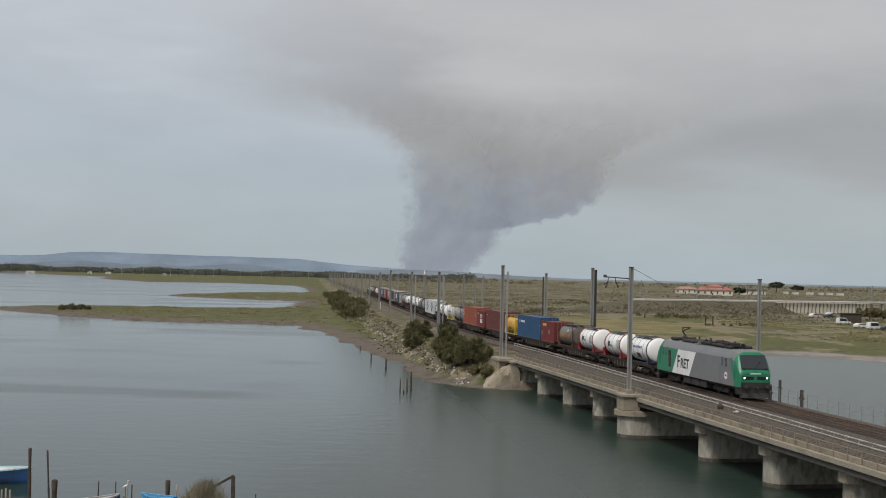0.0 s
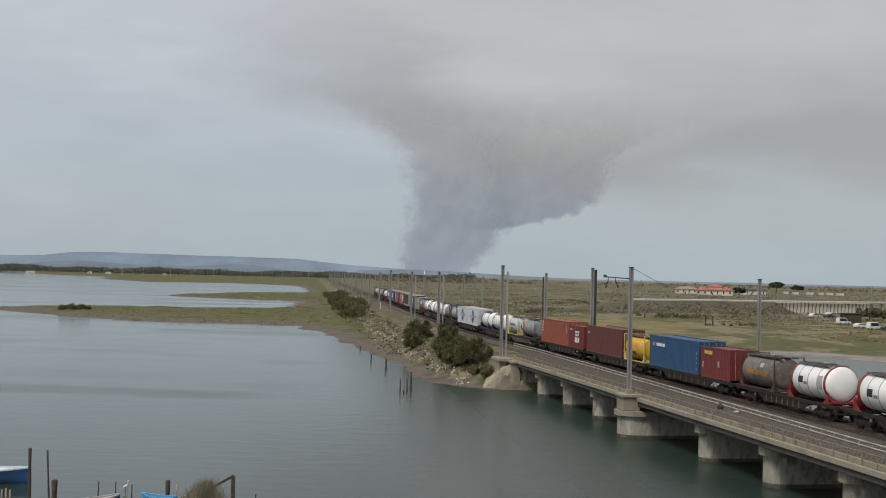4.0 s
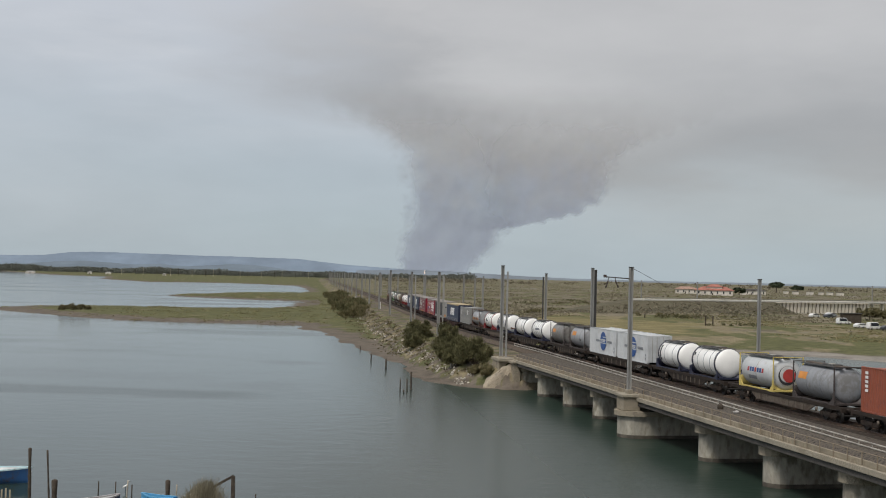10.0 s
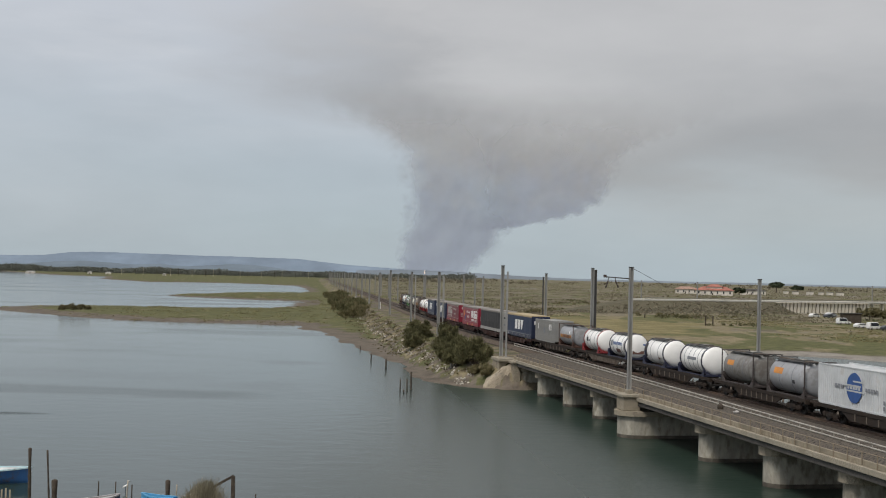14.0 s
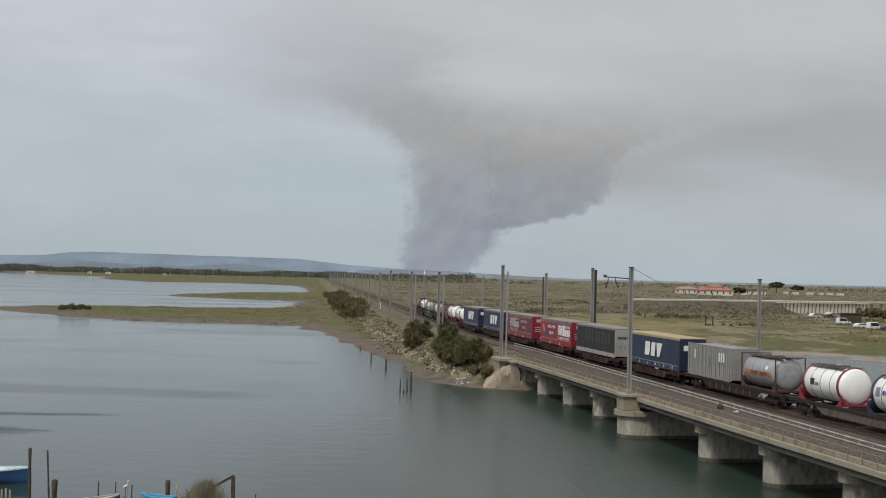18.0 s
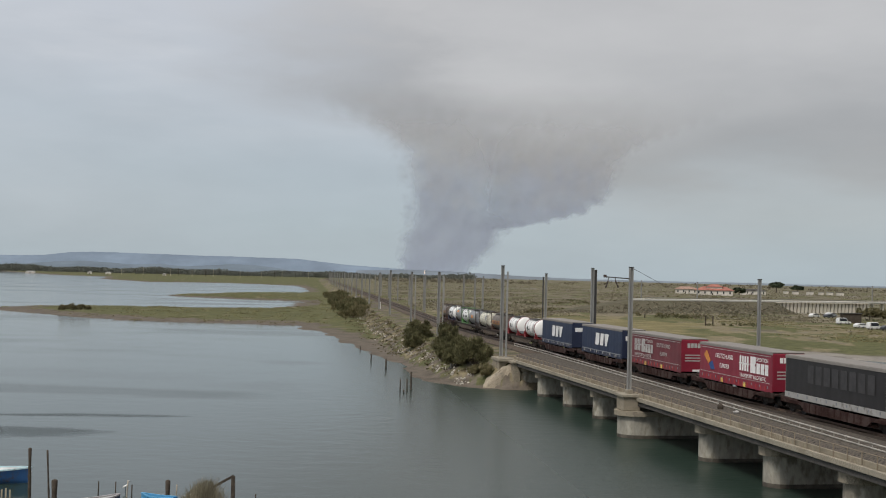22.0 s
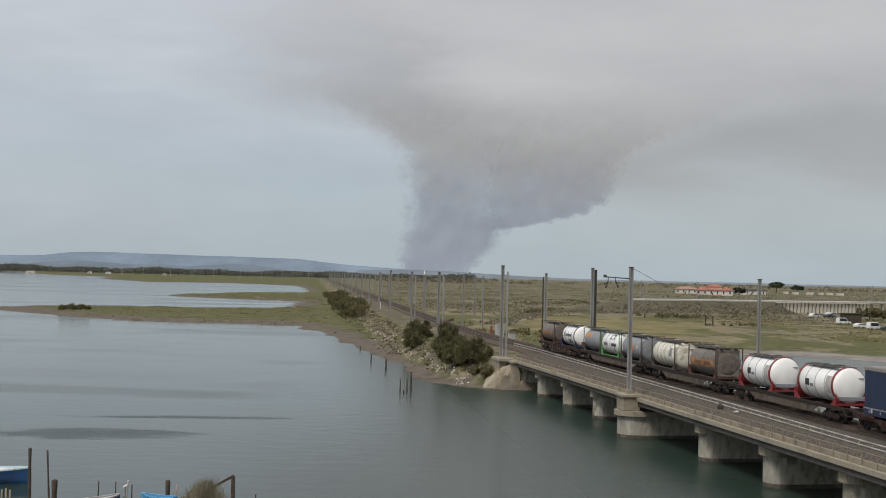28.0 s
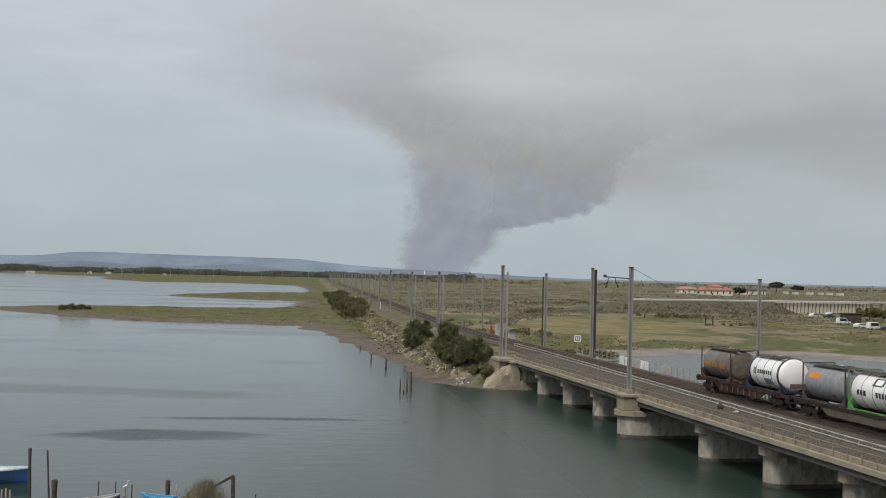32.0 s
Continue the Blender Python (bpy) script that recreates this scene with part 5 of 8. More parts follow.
def make_loco():
    top = tagged(empty("locomotive"), "grey and green electric freight locomotive with lit headlamps", "locomotive")
    full = section(1.43, 0.98, 3.15, 3.72, 3.86)
    part("body", loft([(-7.6, full), (7.7, full)]), M["loco_grey"], top)
    for s in (1, -1):
        st = [(s * 7.705, full), (s * 8.05, section(1.42, 0.98, 3.10, 3.66, 3.82)), (s * 8.42, section(1.39, 0.98, 2.98, 3.52, 3.70)),
              (s * 8.46, section(1.385, 0.98, 2.94, 3.48, 3.66)), (s * 8.9, section(1.35, 0.98, 2.5, 2.85, 2.95)), (s * 9.27, section(1.29, 0.98, 2.05, 2.25, 2.33)), (s * 9.36, section(1.23, 1.0, 1.9, 2.06, 2.12))]
        part("cab_flank", loft(st[:3]), M["loco_grey"] if s > 0 else M["loco_green"], top)
        c = part("cab", loft(st[2:]), M["loco_green"], top, "green driver's cab front")
        part("pillar", prism([(s * 7.75, 3.2), (s * 8.0, 3.2), (s * 8.48, 2.2), (s * 8.48, 1.6), (s * 8.3, 1.6)], -1.44, 1.44), M["loco_green"], c)
        for y in (-0.62, 0.62):
            part("lamp_housing", box(s * 9.32 - 0.03, s * 9.32 + 0.06, y - 0.5, y + 0.5, 1.58, 1.86, 0.03), M["black"], c)
        n = Vector((0.85 * s, 0, 0.5)).normalized()
        # windscreen, leaning with the cab's front
        bm = bmesh.new()
        v = [bm.verts.new(p) for p in ((s * 9.16, -1.10, 2.38), (s * 9.16, 1.10, 2.38), (s * 8.59, 1.02, 3.42), (s * 8.59, -1.02, 3.42))]
        f = bm.faces.new(v)
        r = bmesh.ops.extrude_face_region(bm, geom=[f])
        bmesh.ops.translate(bm, vec=n * 0.16, verts=[g for g in r["geom"] if isinstance(g, bmesh.types.BMVert)])
        bmesh.ops.recalc_face_normals(bm, faces=bm.faces)
        part("windscreen", bm, M["glass"], c)
        part("wiper", rod((s * 9.34, 0.0, 2.48), (s * 9.04, 0.5, 3.03), 0.02, 5), M["black"], c)
        for y in (-0.95, 0.95):
            lit = s > 0
            h = part("headlamp", lathe([(0, 0.075), (0.05, 0.075), (0.07, 0.06), (0.08, 0.02)], 14), M["lamp"] if lit else M["glass"], c)
            h.matrix_basis = pose(s * 9.38, y, 1.72, 0, 0, 0 if s > 0 else 180)
        part("number_plate", box(s * 9.34 - 0.01, s * 9.36 + 0.01, -0.45, 0.45, 2.02, 2.10), M["white"], c)
        part("emblem", box(s * 9.30 - 0.02, s * 9.30 + 0.02, -0.22, 0.22, 2.16, 2.24), M["black"], c)
        part("headstock", loft([(s * 8.3, [(1.40, 0.9), (1.40, 1.42), (0, 1.42)]), (s * 9.2, [(1.285, 0.9), (1.285, 1.42), (0, 1.42)]), (s * 9.38, [(1.2, 0.9), (1.2, 1.38), (0, 1.38)])]), M["loco_dark"], top)
        part("skirt", loft([(s * 8.6, [(1.36, 0.45), (1.38, 0.99), (0, 0.99)]), (s * 9.35, [(1.15, 0.42), (1.24, 0.985), (0, 0.985)])]), M["loco_dark"], top)
        part("snow_plough", prism([(s * 9.0, 0.12), (s * 9.62, 0.18), (s * 9.45, 0.5), (s * 9.0, 0.6)], -1.15, 1.15), M["loco_dark"], top)
        buffers(top, s * 9.32, s, M["loco_dark"])
        for y in (-1.437, 1.437):
            k = 0.0 if s > 0 else -0.45
            part("cab_window", prism([(s * 6.72 + k, 2.45), (s * 7.05 + k, 2.45), (s * 7.0 + k, 3.12), (s * 6.72 + k, 3.12)], y - 0.008, y + 0.008), M["glass"], top)
            part("door_window", prism([(s * 6.02 + k, 2.45), (s * 6.28 + k, 2.45), (s * 6.28 + k, 3.12), (s * 6.02 + k, 3.12)], y - 0.008, y + 0.008), M["glass"], top)
            part("cab_door", box(min(s * 5.85, s * 6.45), max(s * 5.85, s * 6.45), y - 0.006, y + 0.006, 1.05, 3.2, 0.0), M["loco_grey"] if s > 0 else M["loco_green"], top)
            part("handrail", rod((s * 5.75, y * 1.02, 1.2), (s * 5.75, y * 1.02, 2.5), 0.02, 6), M["fence"], top)
        bogie(top, s * 5.3, M["loco_dark"], 1.3)
    for y in (-1.434, 1.434):    # livery: rear green, slanting white panel
        part("green_panel", prism([(-7.7, 1.0), (-5.0, 1.0), (-3.6, 3.14), (-7.7, 3.14)], y - 0.004, y + 0.004), M["loco_green"], top)
        p = part("white_panel", prism([(-5.0, 1.0), (-0.95, 1.0), (0.55, 3.14), (-3.6, 3.14)], y - 0.005, y + 0.005), M["white"], top)
    words("F", 1.5, M["black_mark"], top, -3.75, -1.456, 1.6, squash=0.9, bold=0.022)
    words("RET", 1.18, M["black_mark"], top, -2.95, -1.456, 1.6, squash=0.98, bold=0.022)
    part("round_emblem", lathe([(-0.006, 0.3), (0.006, 0.3)], 18, "Z"), M["white"], top).matrix_basis = pose(6.9, -1.442, 1.72, 90)
    part("round_emblem", prism([(6.72, 1.66), (7.08, 1.66), (7.08, 1.80), (6.72, 1.80)], -1.455, -1.449), M["red_mark"], top)
    part("side_opening", box(-6.0, -5.35, -1.446, -1.44, 1.45, 2.95, 0.0), M["loco_dark"], top)
    part("sole_bar", box(-8.6, 8.6, -1.2, 1.2, 0.74, 0.98, 0.02), M["wagon"], top)
    for x0, x1 in ((-2.6, -0.9), (-0.7, 1.0), (1.2, 2.6)):
        part("equipment_box", box(x0, x1, -1.3, 1.3, 0.3, 0.9, 0.05), M["loco_dark"], top)
    for x0, x1, z1, m in ((0.32, 2.4, 4.14, "black"), (2.6, 5.2, 4.10, "dark_plate"), (5.4, 6.8, 4.06, "black"), (-6.8, -5.2, 4.12, "dark_plate"), (-4.2, -1.2, 4.05, "dark_plate")):
        part("roof_hatch", box(x0, x1, -0.95, 0.95, 3.84, z1, 0.1), M[m], top)
    rng = random.Random(12)
    for i in range(26):          # valves, boxes and cable runs on the roof
        x0, y0 = 0.6 + i * 0.25, rng.uniform(-0.85, 0.5)
        part("roof_gear", box(x0, x0 + rng.uniform(0.12, 0.5), y0, y0 + rng.uniform(0.15, 0.5), 4.0, 4.16 + rng.uniform(0.0, 0.14), 0.02), M["black"] if i % 3 else M["dark_plate"], top)
    part("roof_fairing", prism([(-0.9, 3.7), (0.3, 3.7), (0.3, 4.12)], -1.05, 1.05), M["loco_grey"], top)
    for i in range(9):
        part("roof_insulator", lathe([(3.86, 0.1), (4.0, 0.12), (4.1, 0.07), (4.25, 0.11), (4.34, 0.05)], 8, "Z"), M["insulator"], top).matrix_basis = pose(-4.9 + i * 1.28, 0.55 if i % 2 else -0.4, 0)
    pan = part("pantograph", rod((-4.9, -0.5, 4.0), (-4.9, 0.5, 4.0), 0.07, 8), M["dark_plate"], top, "raised black single-arm pantograph")
    part("lower_arm", rod((-4.9, 0, 4.0), (-6.3, 0, 4.62), 0.07, 6), M["dark_plate"], pan)
    for y in (-0.35, 0.35):
        part("upper_arm", rod((-6.3, 0, 4.62), (-5.3, y, 5.02), 0.05, 6), M["dark_plate"], pan)
    for x in (-5.45, -5.15):
        part("contact_strip", rod((x, -0.36, 5.02), (x, 0.36, 5.02), 0.035, 6), M["dark_plate"], pan)
    return rolling(top, -117.35, -98.65)


make_loco()


# ---- wagons, with the distance of both ends from the start point ----
ENDS = [-118.3, -135.7, -152.65, -173.1, -193.4, -214.05, -233.15, -250.9, -271.9, -289.15, -308.7, -328.35, -348.35, -365.3, -382.35, -399.55, -416.8,
        -434.15, -451.25, -471.0, -490.2, -512.4, -530.6]
for i, (f, r) in enumerate(zip(ENDS, ENDS[1:])):
    if 12 <= i <= 17:
        pocket_wagon(r, f, "grimy oxide red pocket wagon under a road trailer")
    elif i in (5, 10, 14, 18, 19, 20):
        flat_wagon(r, f, M["wagon"], M["wagon_grey"], "container wagon with dusty grey fish-belly girder")
    elif i in (21,):
        flat_wagon(r, f, M["wagon_red"], M["wagon_red"], "rusty red container wagon at the end of the train")
    else:
        flat_wagon(r, f, M["wagon"], M["wagon"], "dark grimy container wagon with ribbed girder")


def lettering_bars(ob, x, z, n, w, h, gap, m, y=-1.24):
    for i in range(n):
        mark(ob, x + i * (w + gap), x + i * (w + gap) + w, z, z + h, m, y)


def make_loads():
    white = paint("white_tank_paint", (0.82, 0.81, 0.785), 0.42, None, 0.1, 0.09)
    cream = paint("cream_tank_paint", (0.70, 0.67, 0.56), 0.5, (0.36, 0.32, 0.25), 0.3)
    steel = paint("dull_steel_cladding", (0.31, 0.315, 0.33), 0.42, (0.25, 0.245, 0.24), 0.3)
    bluish = paint("blue_grey_cladding", (0.27, 0.28, 0.298), 0.45, (0.19, 0.185, 0.18), 0.4)
    brown_steel = paint("stained_cladding", (0.20, 0.175, 0.15), 0.55, (0.10, 0.075, 0.06), 0.5)
    red_frame = paint("red_frame_paint", (0.21, 0.022, 0.026), 0.5)
    blue_frame = paint("navy_frame_paint", (0.018, 0.021, 0.046), 0.5)
    dark_frame = paint("dark_frame_paint", (0.058, 0.047, 0.044), 0.6)
    brown_frame = paint("brown_frame_paint", (0.085, 0.04, 0.028), 0.65, RUST, 0.5)
    yellow = paint("yellow_tank_paint", (0.62, 0.36, 0.03), 0.45, (0.35, 0.2, 0.05), 0.25)
    yellow_frame = paint("pale_yellow_frame", (0.58, 0.46, 0.14), 0.55, (0.3, 0.24, 0.12), 0.3)
    green_frame = paint("green_frame_paint", (0.10, 0.26, 0.08), 0.55, (0.12, 0.16, 0.1), 0.3)
    maroon = paint("maroon_container", (0.165, 0.028, 0.026), 0.5, (0.10, 0.03, 0.025), 0.4)
    brown = paint("brown_container", (0.125, 0.035, 0.030), 0.55, (0.09, 0.035, 0.028), 0.4)
    orange = paint("faded_orange_container", (0.275, 0.075, 0.040), 0.55, (0.19, 0.06, 0.04), 0.4)
    blue = paint("blue_container", (0.022, 0.072, 0.165), 0.5, (0.03, 0.06, 0.11), 0.35)
    pale = paint("white_container", (0.52, 0.535, 0.545), 0.5, (0.45, 0.44, 0.42), 0.25)
    grey = paint("grey_container", (0.28, 0.28, 0.272), 0.6, (0.22, 0.21, 0.19), 0.4)
    navy = paint("navy_curtain", (0.012, 0.023, 0.062), 0.5, (0.018, 0.027, 0.055), 0.3)
    dark_navy = paint("navy_wall", (0.014, 0.022, 0.055), 0.55)
    red = paint("red_curtain", (0.235, 0.014, 0.034), 0.45, (0.20, 0.02, 0.03), 0.3)
    dull_red = paint("faded_red_curtain", (0.155, 0.03, 0.038), 0.55, (0.16, 0.03, 0.04), 0.35)
    charcoal = paint("charcoal_curtain", (0.021, 0.019, 0.0195), 0.6, (0.024, 0.021, 0.021), 0.3)
    pale_wall = paint("pale_grey_wall", (0.33, 0.33, 0.315), 0.6, (0.3, 0.29, 0.27), 0.3)
    tan_roof = paint("sandy_roof_sheet", (0.42, 0.33, 0.19), 0.7, (0.3, 0.24, 0.15), 0.4)
    grey_roof = paint("dusty_roof_sheet", (0.235, 0.215, 0.195), 0.7, (0.2, 0.18, 0.16), 0.4)
    t = tank_container(-126.0, -119.9, white, blue_frame, "white tank container in a navy blue frame")
    for i in range(7): tank_patch(t, -1.5 + i * 0.38, -1.24 + i * 0.38, 4, 15, M["blue_mark"])
    tank_patch(t, -0.6, 0.5, -42, -18, M["brown_mark"]); tank_patch(t, -2.2, -1.7, -4, 22, M["grey_mark"])
    t = tank_container(-134.05, -128.0, white, red_frame, "white tank container in a red frame", beam_rails=False)
    tank_patch(t, -1.4, -0.7, -12, 12, M["black_mark"]); tank_patch(t, -0.6, -0.1, -14, -4, M["grey_mark"]); tank_patch(t, 1.5, 2.2, -20, 25, M["dim_white"])
    t = tank_container(-143.4, -137.4, white, red_frame, "white tank container in a red frame", beam_rails=False)
    tank_patch(t, -1.4, -0.7, -8, 14, M["black_mark"]); tank_patch(t, -0.6, -0.1, -12, -2, M["grey_mark"]); tank_patch(t, 1.4, 2.1, -20, 25, M["dim_white"])
    t = tank_container(-151.7, -145.6, brown_steel, brown_frame, "stained brown tank container in a rusty frame")
    tank_patch(t, -1.8, 1.8, -12, 6, M["tan_mark"]); tank_patch(t, 0.4, 1.0, 18, 34, M["dim_white"])
    c = box_container(-159.7, -153.6, 2.59, maroon, "short maroon corrugated freight container")
    lettering_bars(c, -2.2, 3.15, 6, 0.22, 0.3, 0.07, M["yellow_mark"]); mark(c, 0.6, 0.95, 2.2, 2.7, M["dim_white"]); mark(c, -2.6, -2.4, 2.0, 2.5, M["dim_white"])
    c = box_container(-172.3, -160.2, 2.9, blue, "long blue corrugated freight container")
    mark(c, -5.3, -4.6, 3.05, 3.45, M["grey_mark"], slant=0.2); lettering_bars(c, -4.2, 3.1, 7, 0.24, 0.3, 0.08, M["white"])
    for z in (1.6, 2.1, 2.5, 2.9): mark(c, 5.55, 5.8, z, z + 0.22, M["grey_mark"])
    t = tank_container(-179.9, -173.9, yellow, yellow_frame, "bright yellow tank container in a yellow frame", 2, band_mat=yellow)
    tank_patch(t, -0.9, 1.3, 4, 26, M["orange_mark"]); tank_patch(t, -0.6, 0.5, -32, -14, M["brown_mark"])
    c = box_container(-192.75, -180.55, 2.9, brown, "long brown corrugated freight container")
    mark(c, -5.5, -4.9, 3.2, 3.4, M["dim_white"])
    c = box_container(-200.0, -194.0, 2.59, maroon, "short maroon container with large white markings")
    lettering_bars(c, -2.3, 3.2, 6, 0.12, 0.2, 0.04, M["dim_white"])
    for i, (x, z, n) in enumerate(((-0.2, 2.95, 5), (-0.1, 2.62, 4))): lettering_bars(c, x, z, n, 0.24, 0.22, 0.09, M["white"])
    mark(c, -0.35, 0.25, 1.85, 2.45, M["white"], slant=0.08); mark(c, 0.35, 0.55, 1.85, 2.45, M["white"]); mark(c, 0.7, 1.3, 1.85, 2.45, M["white"], slant=0.08)
    c = box_container(-212.3, -200.1, 2.9, orange, "long faded orange-red corrugated container")
    for i in range(5): mark(c, -5.55, -5.2, 2.5 + i * 0.28, 2.68 + i * 0.28, M["white"])
    mark(c, 5.2, 5.35, 2.6, 3.6, M["dim_white"])
    t = tank_container(-221.85, -215.8, bluish, dark_frame, "blue-grey clad tank container in a dark frame", 2)
    tank_patch(t, -2.2, -1.0, 6, 30, M["orange_mark"])
    t = tank_container(-231.0, -225.0, pale, yellow_frame, "pale grey tank container in a yellow frame", 1, band_mat=M["dim_white"])
    for i in range(7): tank_patch(t, -1.5 + i * 0.42, -1.2 + i * 0.42, -2, 14, M["blue_mark"] if i % 3 else M["red_mark"])
    tank_patch(t, -1.4, 0.0, -30, -16, M["grey_mark"])
    em = part("round_emblem", lathe([(-0.02, 0.72), (0.02, 0.72)], 24), M["black_mark"], t); em.matrix_basis = pose(2.86, 0, TZ - 0.1)
    em = part("round_emblem", lathe([(-0.02, 0.5), (0.02, 0.5)], 24), M["red_mark"], t); em.matrix_basis = pose(2.9, 0.12, TZ - 0.1)
    t = tank_container(-241.5, -235.3, white, blue_frame, "white ribbed tank container in a dark blue frame")
    tank_patch(t, -2.2, -1.9, 20, 32, M["black_mark"]); em = part("placard", box(2.80, 2.86, 0.2, 0.5, TZ - 0.35, TZ + 0.05), M["red_mark"], t)
    t = tank_container(-249.7, -243.7, white, blue_frame, "white tank container with a dark stripe", 2)
    tank_patch(t, -2.1, -1.8, -30, 40, M["black_mark"])
    for a, b in ((-271.0, -261.5), (-261.2, -252.1)):
        c = box_container(a, b, 2.73, pale, "white bulk container with a round blue emblem")
        for k, (rr, zz) in enumerate(((0.98, 0),)):
            o = part("round_emblem", lathe([(-0.006, rr), (0.006, rr)], 32, "Z"), M["blue_mark"], c)
            o.matrix_basis = pose(0.35, -1.245, FLOOR + 1.42, 90)
        mark(c, -1.2, 1.2, FLOOR + 1.50, FLOOR + 1.62, pale, -1.256); mark(c, -0.6, 1.5, FLOOR + 1.16, FLOOR + 1.26, pale, -1.256)
        mark(c, 0.2, 1.5, FLOOR + 1.80, FLOOR + 1.90, pale, -1.256)
        lettering_bars(c, -2.2, FLOOR + 1.3, 3, 0.3, 0.24, 0.1, M["grey_mark"], -1.245); lettering_bars(c, -0.5, FLOOR + 1.32, 5, 0.24, 0.26, 0.1, pale, -1.256)
        lettering_bars(c, 1.75, FLOOR + 1.3, 5, 0.22, 0.24, 0.1, M["grey_mark"], -1.245)
        for z in (0.35, 0.7): mark(c, 3.9, 4.1, FLOOR + z, FLOOR + z + 0.25, M["grey_mark"])
    t = tank_container(-278.9, -272.8, steel, dark_frame, "dull grey clad tank container with an orange plate", 2)
    tank_patch(t, -1.9, -0.5, 8, 30, M["orange_mark"]); tank_patch(t, 1.1, 1.5, -18, -6, M["black_mark"])
    t = tank_container(-287.3, -281.3, paint("grimy_cladding", (0.22, 0.215, 0.205), 0.5, (0.13, 0.115, 0.10), 0.45), dark_frame, "grimy grey clad tank container with an orange plate", 2)
    tank_patch(t, -1.9, -0.7, 6, 26, M["orange_mark"])
    t = tank_container(-297.0, -291.0, white, blue_frame, "white banded tank container in a dark frame", 4)
    tank_patch(t, -0.8, 1.2, -2, 10, M["grey_mark"])
    t = tank_container(-306.3, -300.2, white, blue_frame, "plain white tank container in a navy frame", 2)
    tank_patch(t, -2.25, -1.85, -25, 35, M["black_mark"]); tank_patch(t, 1.0, 1.5, -30, -22, M["brown_mark"])
    t = tank_container(-317.2, -311.1, white, blue_frame, "white tank container with blue lettering bars in a navy frame")
    for i in range(8): tank_patch(t, -1.2 + i * 0.34, -0.94 + i * 0.34, 0, 14, M["blue_mark"])
    tank_patch(t, -0.5, 0.8, -40, -18, M["brown_mark"]); tank_patch(t, -2.0, -1.5, -6, 22, M["grey_mark"]); tank_patch(t, 1.9, 2.3, -30, 25, M["dim_white"])
    part("placard", box(2.84, 2.88, -0.5, 0.7, TZ - 0.75, TZ - 0.45), M["brown_mark"], t); part("placard", box(2.84, 2.88, -0.6, 0.9, TZ + 0.1, TZ + 0.25), M["blue_mark"], t)
    t = tank_container(-326.4, -320.4, white, red_frame, "white tank container in a red frame", beam_rails=False)
    tank_patch(t, -1.4, -0.8, -8, 14, M["black_mark"]); tank_patch(t, -0.7, -0.2, -8, 2, M["grey_mark"])
    t = tank_container(-336.2, -330.3, steel, brown_frame, "steel tank container with an orange band in a brown frame", 2)
    tank_patch(t, -2.3, 2.3, -14, 4, M["tan_mark"]); tank_patch(t, -1.3, -0.1, -10, 2, M["brown_mark"]); tank_patch(t, 0.4, 1.6, -10, 2, M["brown_mark"])
    tank_patch(t, 1.2, 1.6, 12, 26, M["white"])
    c = box_container(-347.4, -338.3, 2.73, grey, "weathered grey ribbed bulk container")
    for i in range(22): piece("side_rib", "siderib", lambda: box(-0.05, 0.05, -0.035, 0.035, FLOOR + 0.16, FLOOR + 2.62, 0.01), grey, c, pose(-4.3 + i * 0.41, -1.235, 0))
    o = part("round_emblem", lathe([(-0.006, 0.38), (0.006, 0.38)], 20, "Z"), M["grey_mark"], c); o.matrix_basis = pose(0.1, -1.28, FLOOR + 1.45, 90)
    for x in (-2.9, 2.3, 2.75, 3.2): mark(c, x, x + 0.22, FLOOR + 1.5, FLOOR + 2.25, M["white"], -1.28)
    navy_group = ((-363.1, -349.3, tan_roof, 0.5), (-432.0, -418.0, grey_roof, 0.42), (-449.4, -436.0, grey_roof, 0.42))
    for a, b, roof, sk in navy_group:
        c = trailer(a, b, navy, dark_navy, roof, dark_navy, "navy blue curtain-sided trailer with large white emblem", skirt_h=sk)
        y, z = -1.285, 2.1
        x = -2.1 if roof is tan_roof else -1.9
        shapes = ((0.0, [(0.0, 0.0), (1.1, 0.0), (1.4, 0.3), (1.45, 0.95), (0.2, 0.95)]), (1.68, [(0.0, 0.0), (1.05, 0.0), (1.3, 0.95), (0.2, 0.95)]),
                  (3.1, [(0.35, 0.0), (0.9, 0.0), (1.6, 0.95), (0.1, 0.95)]))
        for dx, outline in shapes:
            part("emblem", prism([(x + dx + px, z + pz * 1.35) for px, pz in outline], y - 0.02, y - 0.012), M["white"], c)
        end_mark(c, (b - a) / 2 + 0.04, -0.9, 0.3, 3.0, 3.45, M["white"])
        for k in range(6): mark(c, -5.8 + k * 2.2, -5.6 + k * 2.2, 1.25, 1.5, M["dim_white"], -1.31)
        mark(c, -6.7, 6.7, 1.06 + sk, 1.14 + sk, M["grey_mark"], -1.30)
    c = trailer(-381.3, -367.5, charcoal, pale_wall, grey_roof, paint("pale_skirt", (0.34, 0.33, 0.315), 0.6), "charcoal curtain-sided trailer with pale rear doors", skirt_h=0.42)
    lettering_bars(c, -3.4, 2.35, 8, 0.85, 1.25, 0.3, M["faint_mark"], -1.285)
    lettering_bars_end(c, 6.94, -0.95, 3.0, 8, 0.17, 0.26, 0.06, M["black_mark"])
    for y in (-0.75, -0.3, 0.5): end_mark(c, 6.94, y, y + 0.24, 2.05, 2.3, M["grey_mark"])
    for y in (-1.1, 0.2, 0.95): end_mark(c, 6.945, y, y + 0.22, 1.35, 1.75, M["orange_mark"])
